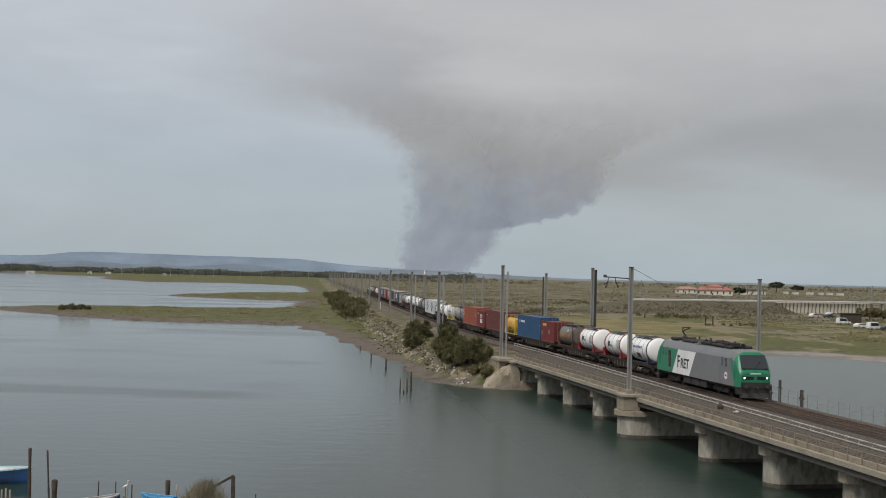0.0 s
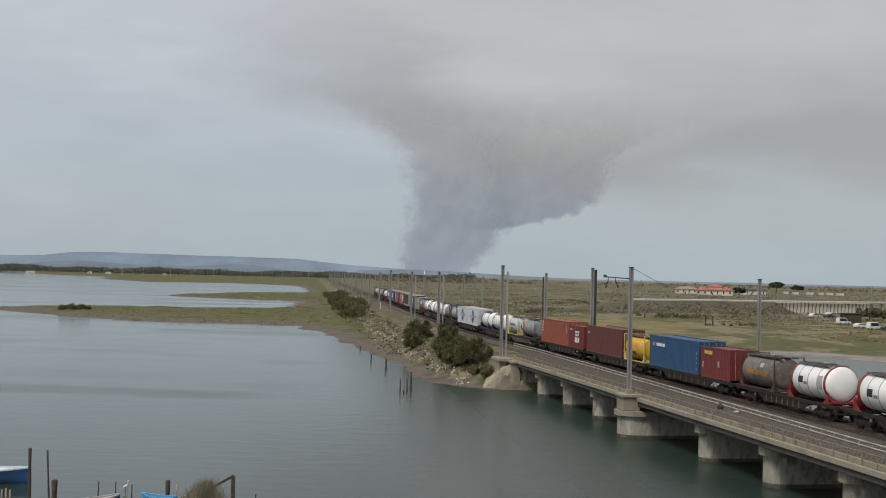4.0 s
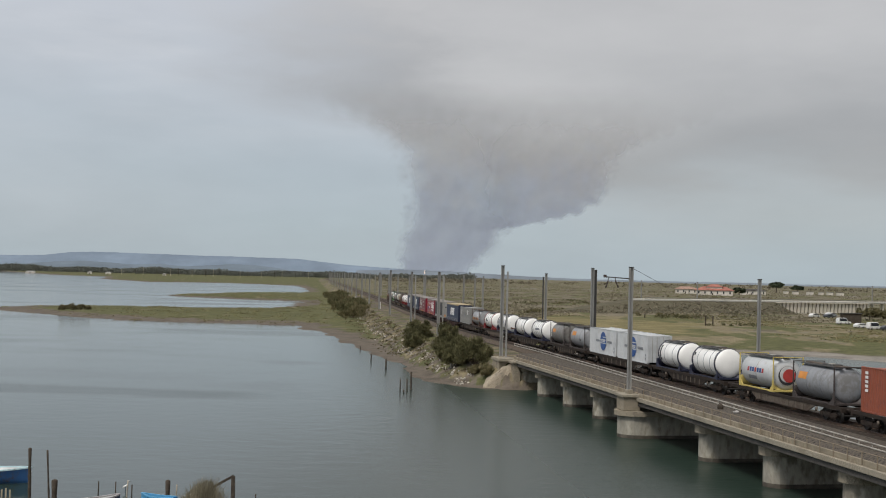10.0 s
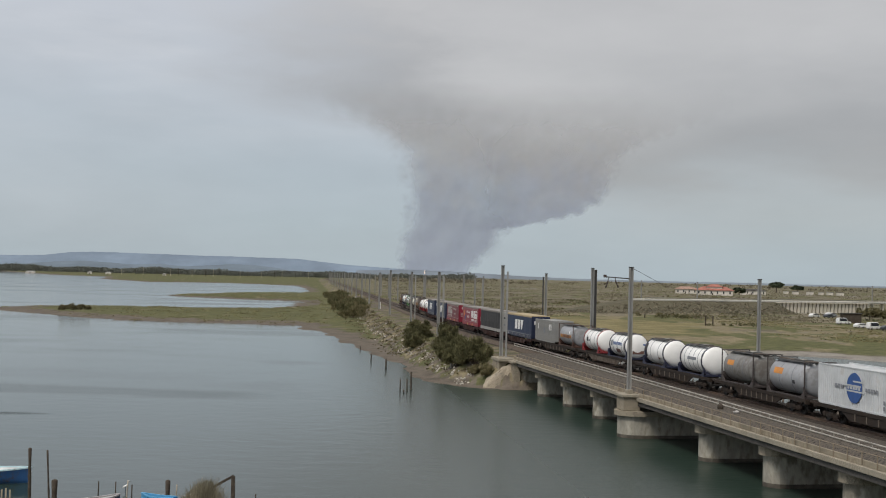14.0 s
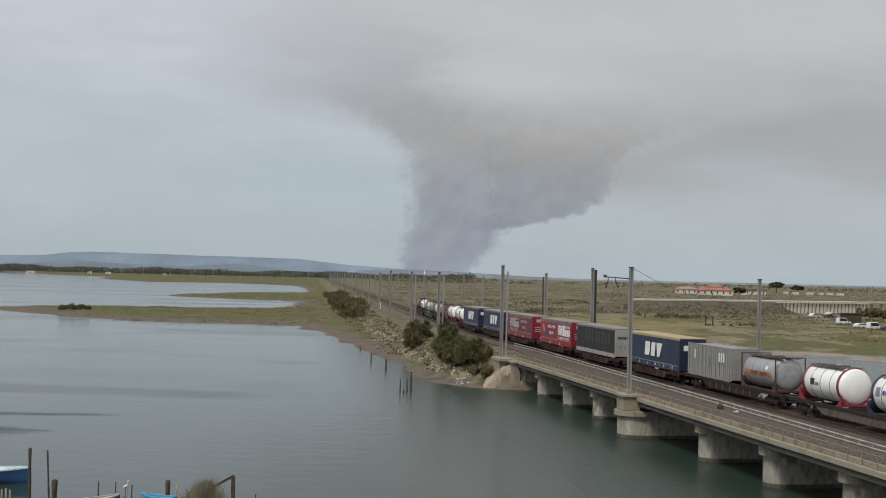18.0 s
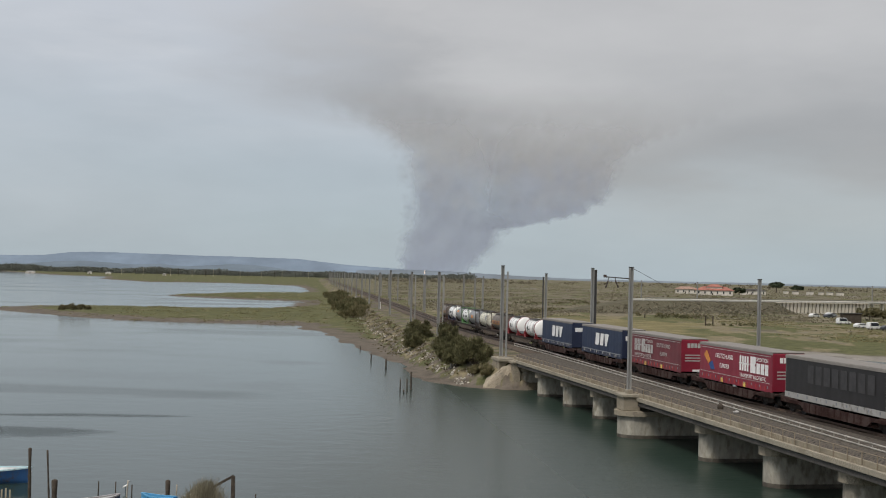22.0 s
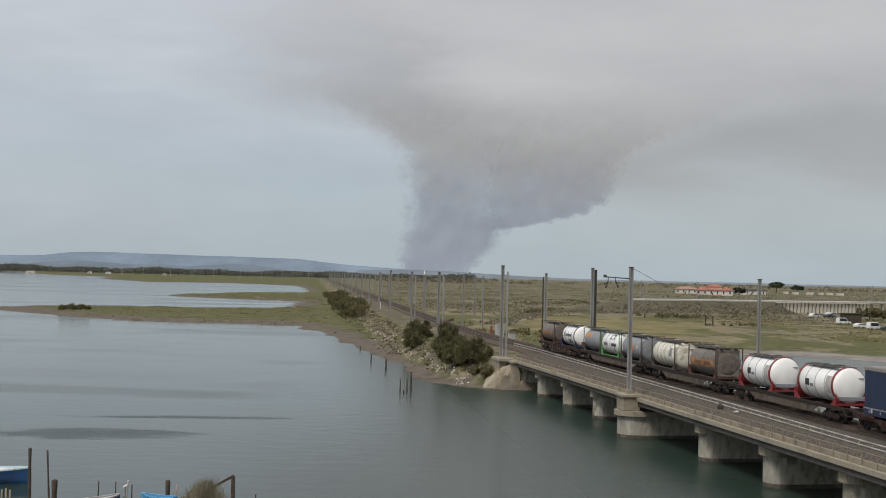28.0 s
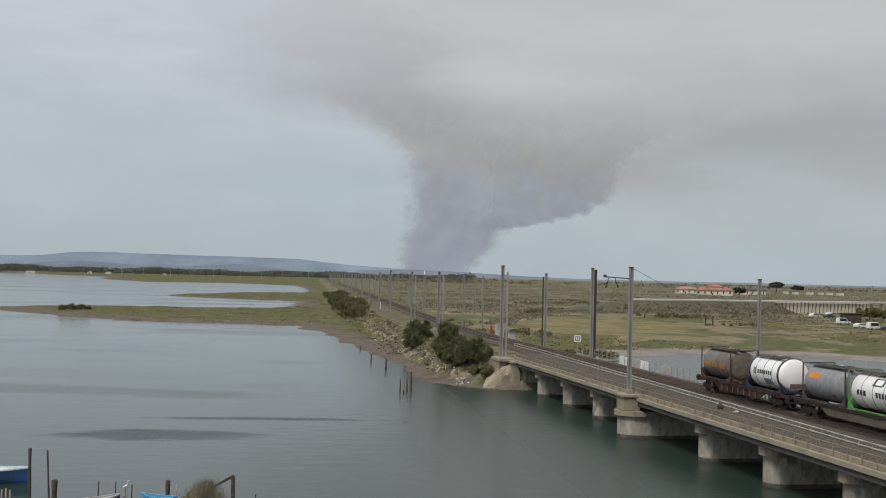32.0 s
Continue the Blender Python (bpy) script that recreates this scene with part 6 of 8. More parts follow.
    for a, b, cur, wm, strong in ((-397.4, -383.4, red, M["white"], 1), (-415.6, -401.7, dull_red, M["dim_white"], 0)):
        c = trailer(a, b, cur, red, grey_roof, red if strong else dull_red, "red curtain-sided trailer with white lettering" if strong else "faded red curtain-sided trailer with pale lettering",
                    skirt_h=0.6)
        y = -1.29
        for z0, z1 in ((1.72, 1.76), (3.72, 3.76)): mark(c, -6.7, 6.7, z0, z1, M["dim_white"], y)
        sh = 0.0 if strong else -6.6
        for k in range(4): mark(c, 1.2 + sh + k * 0.45, 1.5 + sh + k * 0.45, 3.0, 3.5, wm, y); mark(c, 1.2 + sh + k * 0.45, 1.5 + sh + k * 0.45, 2.35, 2.85, wm, y)
        mark(c, 1.1 + sh, 3.0 + sh, 2.86, 2.98, wm, y)
        for px, pw, ph in ((3.2, 0.95, 1.25), (4.3, 0.62, 0.8), (5.05, 0.62, 0.8), (5.8, 0.55, 0.8)):
            part("emblem", prism([(px + sh, 2.3), (px + pw + sh, 2.3), (px + pw + sh, 2.3 + ph * 0.4), (px + pw * 0.86 + sh, 2.3 + ph * 0.5), (px + pw + sh, 2.3 + ph * 0.6), (px + pw + sh, 2.3 + ph),
                                  (px + sh, 2.3 + ph)], y - 0.01, y), wm, c)
        words("SPEDITION", 0.42, wm, c, 4.25 + sh, y, 3.25, squash=1.0)
        words("TRANSPORT & LOGISTIK", 0.42, wm, c, 1.2 + sh, y, 1.85, squash=1.02)
        words("DEUTSCHLAND", 0.52, wm, c, -3.6 if strong else 0.75, y, 3.02, squash=0.95)
        words("EUROPA", 0.52, wm, c, -2.7 if strong else 1.65, y, 2.25, squash=0.95)
        if strong:
            part("emblem", prism([(-6.0, 3.1), (-5.4, 3.5), (-4.6, 2.7), (-5.0, 2.4)], y - 0.01, y), M["orange_mark"], c)
            part("emblem", prism([(-4.9, 2.4), (-4.2, 2.7), (-3.7, 2.0), (-4.5, 1.95)], y - 0.01, y), M["blue_mark"], c)
        for k in (-2.4, 1.9): mark(c, k, k + 0.45, 1.12, 1.45, M["yellow_mark"], -1.30)
        for k in range(16): mark(c, -6.2 + k * 0.8, -6.05 + k * 0.8, 1.2, 1.5, M["red_mark"], -1.30)
        e = (b - a) / 2 + 0.04
        lettering_bars_end(c, e, -0.7, 3.3, 5, 0.26, 0.4, 0.06, wm)
        for z in (2.1, 2.35, 2.6): end_mark(c, e, -0.9, 0.95, z, z + 0.1, M["dim_white"])
        end_mark(c, e, -0.2, 0.6, 1.2, 1.38, M["white"])
    for a, b in ((-459.2, -453.1), (-468.7, -462.7)):
        t = tank_container(a, b, white, red_frame, "white tank container in a red frame", beam_rails=False)
        tank_patch(t, -1.4, -0.8, -12, 10, M["black_mark"]); tank_patch(t, -0.7, -0.2, -14, -4, M["grey_mark"]); tank_patch(t, 1.5, 2.2, -25, 30, M["dim_white"])
        part("placard", box(2.82, 2.86, -0.1, 0.9, TZ + 0.45, TZ + 0.55), M["grey_mark"], t); part("shelf", box(2.75, 2.95, -0.85, 0.85, TZ - 0.95, TZ - 0.72), M["grey_mark"], t)
    t = tank_container(-479.4, -473.3, brown_steel, brown_frame, "dark brown tank container with a rusty orange band", 2)
    tank_patch(t, -2.4, 2.4, -18, 8, M["tan_mark"]); tank_patch(t, -1.6, -0.2, -12, 2, M["brown_mark"]); tank_patch(t, 0.5, 1.9, -12, 2, M["brown_mark"]); tank_patch(t, -0.6, 1.8, -62, -44, M["grey_mark"])
    part("end_panel", box(2.72, 2.78, -1.0, 1.0, FLOOR + 0.2, FLOOR + 2.45, 0.02), brown_steel, t, "brown end panel")
    t = tank_container(-488.7, -482.6, cream, dark_frame, "cream tank container with dark bands", 4)
    tank_patch(t, 1.6, 2.2, -5, 30, M["grey_mark"]); part("placard", box(2.84, 2.88, -0.1, 0.9, TZ + 0.5, TZ + 0.62), M["grey_mark"], t)
    t = tank_container(-497.6, -491.7, bluish, dark_frame, "blue-grey clad tank container with an orange plate", 2)
    tank_patch(t, -0.9, 0.8, -8, 14, M["orange_mark"]); tank_patch(t, 1.6, 2.1, -4, 14, M["dim_white"])
    t = tank_container(-504.4, -498.3, white, green_frame, "white tank container in a green frame", 3)
    for i in range(3): tank_patch(t, -1.9 + i * 0.4, -1.6 + i * 0.4, -12, 4, M["black_mark"])
    for i in range(5): tank_patch(t, 0.4 + i * 0.36, 0.66 + i * 0.36, -12, 4, M["black_mark"])
    tank_patch(t, -0.2, 1.0, 22, 26, M["black_mark"]); tank_patch(t, 0.0, 1.2, 46, 50, M["black_mark"]); tank_patch(t, -0.1, 0.1, 24, 48, M["black_mark"]); tank_patch(t, 0.95, 1.15, 24, 48, M["black_mark"])
    t = tank_container(-510.8, -504.7, bluish, dark_frame, "blue-grey clad tank container with an orange plate", 2)
    tank_patch(t, -2.2, -0.5, 14, 34, M["orange_mark"]); tank_patch(t, 1.0, 1.5, -42, -30, M["red_mark"])
    t = tank_container(-520.2, -514.0, white, blue_frame, "white tank container with black lettering bars in a blue frame")
    for i in range(7): tank_patch(t, -1.0 + i * 0.36, -0.74 + i * 0.36, -4, 10, M["black_mark"])
    tank_patch(t, 0.0, 1.2, -42, -18, M["grey_mark"]); tank_patch(t, -1.7, -1.2, -8, 16, M["grey_mark"])
    part("placard", box(2.84, 2.88, -0.4, 0.8, TZ - 0.95, TZ - 0.6), M["brown_mark"], t)
    t = tank_container(-529.3, -523.1, brown_steel, brown_frame, "dirty grey-brown tank container with orange markings at the train's end", 2)
    for i in range(3): tank_patch(t, -2.3 + i * 1.55, -1.2 + i * 1.55, -16, 6, M["tan_mark"])


def lettering_bars_end(ob, x, y, z, n, w, h, gap, m):
    for i in range(n):
        end_mark(ob, x, y + i * (w + gap), y + i * (w + gap) + w, z, z + h, m)


M["brown_mark"] = mat("brown_plate", (0.14, 0.07, 0.055), 0.6, bump=0)
M["tan_mark"] = mat("worn_orange_band", (0.36, 0.17, 0.055), 0.6, var=0.25, bump=0)
M["faint_mark"] = mat("worn_grey_lettering", (0.045, 0.043, 0.044), 0.6, var=0.2, bump=0)
make_loads()


# ---- smoke of the far fire ----
def smoke_material(name, colour, density, seed):
    m = bpy.data.materials.new(name)
    m.use_nodes = True
    t = m.node_tree
    t.nodes.clear()
    out = t.nodes.new("ShaderNodeOutputMaterial")
    mix, clear, haze = t.nodes.new("ShaderNodeMixShader"), t.nodes.new("ShaderNodeBsdfTransparent"), t.nodes.new("ShaderNodeBsdfDiffuse")
    tc = t.nodes.new("ShaderNodeTexCoord").outputs["Object"]
    off = t.nodes.new("ShaderNodeVectorMath")
    off.inputs[1].default_value = (seed * 7.3, seed * 3.1, seed * 5.7)
    t.links.new(tc, off.inputs[0])
    n1 = noise_node(t, off.outputs[0], 1.5, 4, 0.5)
    n2 = noise_node(t, off.outputs[0], 3.5, 5, 0.6)
    sep = t.nodes.new("ShaderNodeSeparateXYZ")
    t.links.new(tc, sep.inputs[0])
    r = math_node(t, "SQRT", math_node(t, "ADD", math_node(t, "MULTIPLY", sep.outputs[0], sep.outputs[0]), math_node(t, "MULTIPLY", sep.outputs[2], sep.outputs[2])))
    r = math_node(t, "ADD", r, math_node(t, "MULTIPLY", math_node(t, "SUBTRACT", n1, 0.5), 0.5))
    r = math_node(t, "ADD", r, math_node(t, "MULTIPLY", math_node(t, "SUBTRACT", n2, 0.5), 0.22))
    a = math_node(t, "MULTIPLY", smooth_node(t, r, 0.95, 0.15), density)
    col = mix_node(t, smooth_node(t, n2, 0.3, 0.7), tuple(c * 0.96 for c in colour), tuple(c * 1.04 for c in colour))
    t.links.new(col, haze.inputs["Color"])
    t.links.new(a, mix.inputs[0])
    t.links.new(clear.outputs[0], mix.inputs[1])
    t.links.new(haze.outputs[0], mix.inputs[2])
    t.links.new(mix.outputs[0], out.inputs["Surface"])
    return m


DRIFT = []


def plume_body(crown):
    """The smoke column, or the crown that drifts off it: flanks over height, roughened by noise, give how deep in the smoke each point lies."""
    nx, nz = 240, 130
    X, Z = np.meshgrid(np.linspace(-520, 1150, nx), np.linspace(-5, 760, nz), indexing="ij")
    zz = Z + 9 * waves(X, Z, 130, 51)
    left = np.interp(zz, [0, 100, 186, 289, 371, 453, 514, 563, 640], [-160, -178, -158, -155, -172, -200, -250, -370, -520])
    right = np.interp(zz, [0, 17, 60, 102, 154, 192, 230, 300], [80, 102, 142, 200, 236, 262, 290, 300])
    if crown:
        left = np.full_like(zz, -60.0)
        right = np.interp(zz, [165, 180, 192, 202, 231, 275, 317, 390, 452, 517, 640], [60, 190, 262, 345, 470, 572, 618, 636, 662, 790, 1100])
    bumps = 15 * waves(X, Z, 90, 52, 3) + 3 * waves(X, Z, 45, 53, 2)
    d = np.minimum(X - left, right - X) + bumps
    soft = (46 + 0.13 * Z) if crown else (60 + 0.2 * Z)
    thick = np.clip((d + 8) / soft, 0, 1)
    thick = thick * thick * (3 - 2 * thick) * (1 - np.clip((Z - 390) / 330, 0, 1) ** 1.1) * (1 - np.clip((X - 640) / 460, 0, 1))
    thick *= 0.93 + 0.09 * waves(X, Z, 120, 57, 3)
    if crown:
        fade = np.clip((X - 30) / 240, 0, 1)
        thick *= fade * fade * (3 - 2 * fade)
    else:
        fade = np.clip((X - 30) / 240, 0, 1)
        thick *= 1 - 0.9 * fade * fade * (3 - 2 * fade) * np.clip((Z - 190) / 60, 0, 1)
    thick = np.clip(thick, 0, 1)
    Y = np.zeros_like(X)
    bm_verts = np.stack([X, Y, Z], -1).reshape(-1, 3)
    idx = np.arange(nx * nz).reshape(nx, nz)
    quads = np.stack([idx[:-1, :-1], idx[1:, :-1], idx[1:, 1:], idx[:-1, 1:]], -1).reshape(-1, 4)
    quads = quads[thick.ravel()[quads].max(1) > 0.004]
    used = np.unique(quads)
    back = np.zeros(nx * nz, int)
    back[used] = np.arange(len(used))
    me = bpy.data.meshes.new("crown" if crown else "column")
    me.from_pydata(bm_verts[used].tolist(), [], back[quads].tolist())
    me.polygons.foreach_set("use_smooth", np.ones(len(me.polygons), bool))
    high = np.clip((Z - 260) / 250 + 0.30 * waves(X, Z, 160, 55), 0, 1)
    col = np.stack([thick, high, thick, np.ones_like(thick)], -1).reshape(-1, 4)[used]
    at = me.color_attributes.new("smoke", "FLOAT_COLOR", "POINT")
    at.data.foreach_set("color", col.ravel().astype(np.float32))
    m = bpy.data.materials.new("smoke_crown" if crown else "smoke_column")
    m.use_nodes = True
    t = m.node_tree
    t.nodes.clear()
    out = t.nodes.new("ShaderNodeOutputMaterial")
    mix, clear, haze = t.nodes.new("ShaderNodeMixShader"), t.nodes.new("ShaderNodeBsdfTransparent"), t.nodes.new("ShaderNodeBsdfDiffuse")
    a = t.nodes.new("ShaderNodeAttribute")
    a.attribute_name = "smoke"
    sep = t.nodes.new("ShaderNodeSeparateColor")
    t.links.new(a.outputs["Color"], sep.inputs[0])
    tc = t.nodes.new("ShaderNodeTexCoord").outputs["Object"]
    fine, broad = noise_node(t, tc, 0.014, 3, 0.5), noise_node(t, tc, 0.007, 4, 0.5)
    c = mix_node(t, sep.outputs[1], (0.395, 0.432, 0.525), (0.47, 0.465, 0.478))
    tone = t.nodes.new("ShaderNodeVectorMath")
    tone.operation = "SCALE"
    t.links.new(c, tone.inputs[0])
    t.links.new(math_node(t, "ADD", 0.95, math_node(t, "MULTIPLY", broad, 0.1)), tone.inputs["Scale"])
    t.links.new(tone.outputs[0], haze.inputs["Color"])
    wisp = math_node(t, "MULTIPLY", math_node(t, "SUBTRACT", fine, 0.5), math_node(t, "MULTIPLY", sep.outputs[0], 0.25))
    t.links.new(math_node(t, "MULTIPLY", math_node(t, "ADD", sep.outputs[0], wisp, True), 0.88), mix.inputs[0])
    t.links.new(clear.outputs[0], mix.inputs[1])
    t.links.new(haze.outputs[0], mix.inputs[2])
    t.links.new(mix.outputs[0], out.inputs["Surface"])
    me.materials.append(m)
    return me


def make_smoke():
    top = tagged(empty("smoke_plume", pose(0, 4480, 0)), "tall blue-grey smoke plume of a distant wildfire leaning downwind", "smoke")
    part("column", plume_body(False), None, top, "standing blue-grey column of smoke")
    crown = part("crown", plume_body(True), None, top, "blue-grey smoke head drifting off the column")
    DRIFT.append((crown, pose(-18, 25, 0), pose(26, 25, 2)))
    n = 18
    # drifting billows: middle, half width and height in metres, drift in metres, thickness
    billows = [(-30, 110, 130, 110, 3, 0.16), (30, 250, 170, 120, 9, 0.16), (320, 330, 230, 85, 26, 0.14), (60, 400, 300, 130, 16, 0.16), (420, 430, 330, 110, 40, 0.16)]
    for i, (x, z, a, b, drift, thick) in enumerate(billows):
        bm = bmesh.new()
        grid = {}
        for u in range(n + 1):
            for v in range(n + 1):
                p, q = 2 * u / n - 1, 2 * v / n - 1
                d = -0.07 * max(0.0, 1 - p * p) * max(0.0, 1 - q * q)
                grid[u, v] = bm.verts.new((p, d, q))
        for u in range(n):
            for v in range(n):
                if math.hypot(2 * (u + 0.5) / n - 1, 2 * (v + 0.5) / n - 1) > 1.16:
                    continue
                f = bm.faces.new((grid[u, v], grid[u + 1, v], grid[u + 1, v + 1], grid[u, v + 1]))
                f.smooth = True
        bmesh.ops.delete(bm, geom=[v for v in bm.verts if not v.link_faces], context="VERTS")
        ob = part("billow", bm, smoke_material("smoke", (0.45, 0.475, 0.54) if i < 3 else (0.51, 0.515, 0.545), thick * 0.7, i), top)
        ob.scale = (a, 60, b)
        DRIFT.append((ob, pose(x - drift * 0.35, i * 6.0 - 90, z), pose(x + drift * 0.65, i * 6.0 - 90, z + 0.12 * drift)))
    part("flame", lathe([(0, 1.2), (5, 1.5), (12, 0.9), (17, 0.2)], 10, "Z"), glow("far_flame", (1.0, 0.78, 0.6), 0.7), top, "small pale flame at the foot").matrix_basis = pose(-62, -140, 10)


make_smoke()


# ---- houses, viaduct and cars on the far plain ----
def ground_z(x, y):
    return float(ground_height(np.array([float(x)]), np.array([float(y)]))[0])


TILE = mat("red_roof_tiles", (0.36, 0.14, 0.105), 0.8, var=0.2, scale=0.4, bump=0.3)
TILE2 = mat("orange_roof_tiles", (0.34, 0.22, 0.17), 0.8, var=0.2, scale=0.4, bump=0.3)
PLASTER = mat("pale_plaster", (0.62, 0.58, 0.52), 0.85, var=0.12, scale=0.3, bump=0.1)
ROADWAY = mat("pale_road_concrete", (0.60, 0.58, 0.53), 0.9, var=0.15, scale=0.1, bump=0.1, alt=(0.42, 0.40, 0.36), amount=0.35)


def hip_roof(hx, hy, z0, z1, over):
    bm = bmesh.new()
    a, b = hx + over, hy + over
    r = max(0.5, a - b)
    v = [bm.verts.new(p) for p in ((-a, -b, z0), (a, -b, z0), (a, b, z0), (-a, b, z0), (-r, 0, z1), (r, 0, z1), (-a, -b, z0 - 0.25), (a, -b, z0 - 0.25), (a, b, z0 - 0.25), (-a, b, z0 - 0.25))]
    for f in ((0, 1, 5, 4), (1, 2, 5), (2, 3, 4, 5), (3, 0, 4), (6, 7, 1, 0), (7, 8, 2, 1), (8, 9, 3, 2), (9, 6, 0, 3), (9, 8, 7, 6)):
        bm.faces.new([v[i] for i in f])
    bmesh.ops.recalc_face_normals(bm, faces=bm.faces)
    return bm


def house(x, y, hx, hy, wall, ridge_h, roof, label, windows=6, tower=True):
    top = tagged(empty("house", Matrix.Translation((x, y, ground_z(x, y) - 0.1)) @ Matrix.Rotation(-math.atan2(x, y), 4, "Z")), label, "house")
    part("wall", box(-hx, hx, -hy, hy, 0, wall, 0.05), PLASTER, top)
    part("roof", hip_roof(hx, hy, wall + 0.25, wall + ridge_h * 0.62, 0.8), roof, top)
    if tower:
        t = part("upper_wall", box(-hx * 0.42, hx * 0.42, -hy * 0.6, hy * 0.6, wall + 0.4, wall + ridge_h * 0.62, 0.05), PLASTER, top)
        part("upper_roof", hip_roof(hx * 0.42, hy * 0.6, wall + ridge_h * 0.62, wall + ridge_h, 0.7), roof, t)
    for i in range(windows):
        wx = -hx + (i + 0.5) * 2 * hx / windows
        w = part("window", box(wx - 0.6, wx + 0.6, -hy - 0.03, -hy + 0.02, wall * 0.35, wall * 0.8), M["glass"], top)
        part("window_sill", box(wx - 0.75, wx + 0.75, -hy - 0.15, -hy - 0.001, wall * 0.3, wall * 0.345), M["concrete"], w)
    part("door", box(-hx * 0.1 - 0.5, -hx * 0.1 + 0.5, -hy - 0.03, -hy + 0.02, 0, 2.1), M["timber"], top)
    return top


def viaduct():
    a, b = Vector((132.0, 488.0, 0)), Vector((178.0, 514.0, 0))
    L = (b - a).length
    z = ground_z(150, 500) - 0.6
    d = (b - a).normalized()
    top = tagged(empty("arcade_wall", Matrix(((d.x, -d.y, 0, a.x), (d.y, d.x, 0, a.y), (0, 0, 1, z), (0, 0, 0, 1)))), "long pale arcaded wall with many narrow buttresses", "arcade")
    stone = mat("arcade_stone", (0.72, 0.67, 0.57), 0.9, var=0.2, scale=0.4, bump=0.3, alt=(0.42, 0.38, 0.30), amount=0.4)
    # half the arcade stone's tone: shade behind the buttresses put into the colour
    part("back_wall", box(0, L, 1.2, 1.8, 0, 4.7, 0.03), mat("shaded_arcade_stone", (0.36, 0.33, 0.265), 0.9, var=0.25, scale=0.4, bump=0.3), top)
    part("cornice", box(-0.3, L + 0.3, -0.6, 1.9, 4.72, 4.98, 0.05), stone, top)
    part("plinth", box(-0.3, L + 0.3, -0.5, 1.2, 0, 0.7, 0.05), stone, top)
    deck = part("road_deck", box(-66, L + 80, -0.4, 7, 5.0, 5.6, 0.05), ROADWAY, top, "pale road running along the arcade's top")
    bm = bmesh.new()             # the road runs on beyond the wall on an earth bank
    rings = []
    for k in range(41):
        x = -104 + k * 2.6
        h = 5.0 * min(1.0, 0.1 + k / 14)
        w = 1.0 + 0.5 * math.sin(k * 1.1)
        rings.append([bm.verts.new(p) for p in ((x, -13 - 2 * w, -0.4), (x, -6.2 - w, h * 0.45), (x, -0.3, h - 0.02), (x, 6.9, h - 0.02), (x, 14, 0))])
    for p, q in zip(rings, rings[1:]):
        for j in range(4):
            bm.faces.new((p[j], q[j], q[j + 1], p[j + 1]))
    bm.faces.new(rings[0])
    bm.faces.new(rings[-1])
    bmesh.ops.recalc_face_normals(bm, faces=bm.faces)
    part("embankment", bm, mat("weedy_embankment", (0.155, 0.138, 0.098), 0.95, var=0.45, scale=0.16, bump=0.8, alt=(0.085, 0.078, 0.05), amount=0.6, fine=6), top, "weedy earth bank under the road")
    rng = np.random.RandomState(33)
    cl = []
    for _ in range(900):
        k, v = rng.uniform(0, 40), rng.uniform(0, 1)
        h = 5.0 * min(1.0, 0.1 + k / 14)
        cl.append((-104 + k * 2.6, -14.5 + 13.5 * v, h * (0.9 * v) + 0.1, rng.uniform(0.25, 0.8) * (1.2 - 0.6 * v)))
    part("brush", leaves_mesh("brush", cl, 10, 0.24, rng, 0.7), HEATH, top, "dry brown brush on the bank")
    for k in range(8):           # slim columns where the road runs on at the other end
        x = L + 3 + k * 6
        part("column", box(x - 0.35, x + 0.35, 0.2, 1.4, 0, 5.0, 0.04), stone, top)
    for k in range(30):          # crash barrier along the road's edge
        x = -65 + k * 6.0
        part("barrier_post", box(x - 0.06, x + 0.06, -0.3, -0.2, 5.6, 6.25), M["fence"], top)
    part("crash_barrier", box(-65.5, L + 78, -0.34, -0.28, 5.98, 6.22, 0.01), M["fence"], top)
    n = 26
    for i in range(n):
        x = 0.4 + i * (L - 0.8) / (n - 1)
        me = shared("buttress", lambda: prism([(-0.75, 0.7), (0.55, 0.7), (0.75, 4.0), (0.95, 4.7), (-0.55, 4.7), (-0.5, 4.0)], -0.15, 1.2), stone)
        part("buttress", me, None, top).matrix_basis = pose(x, 0, 0)
    return top


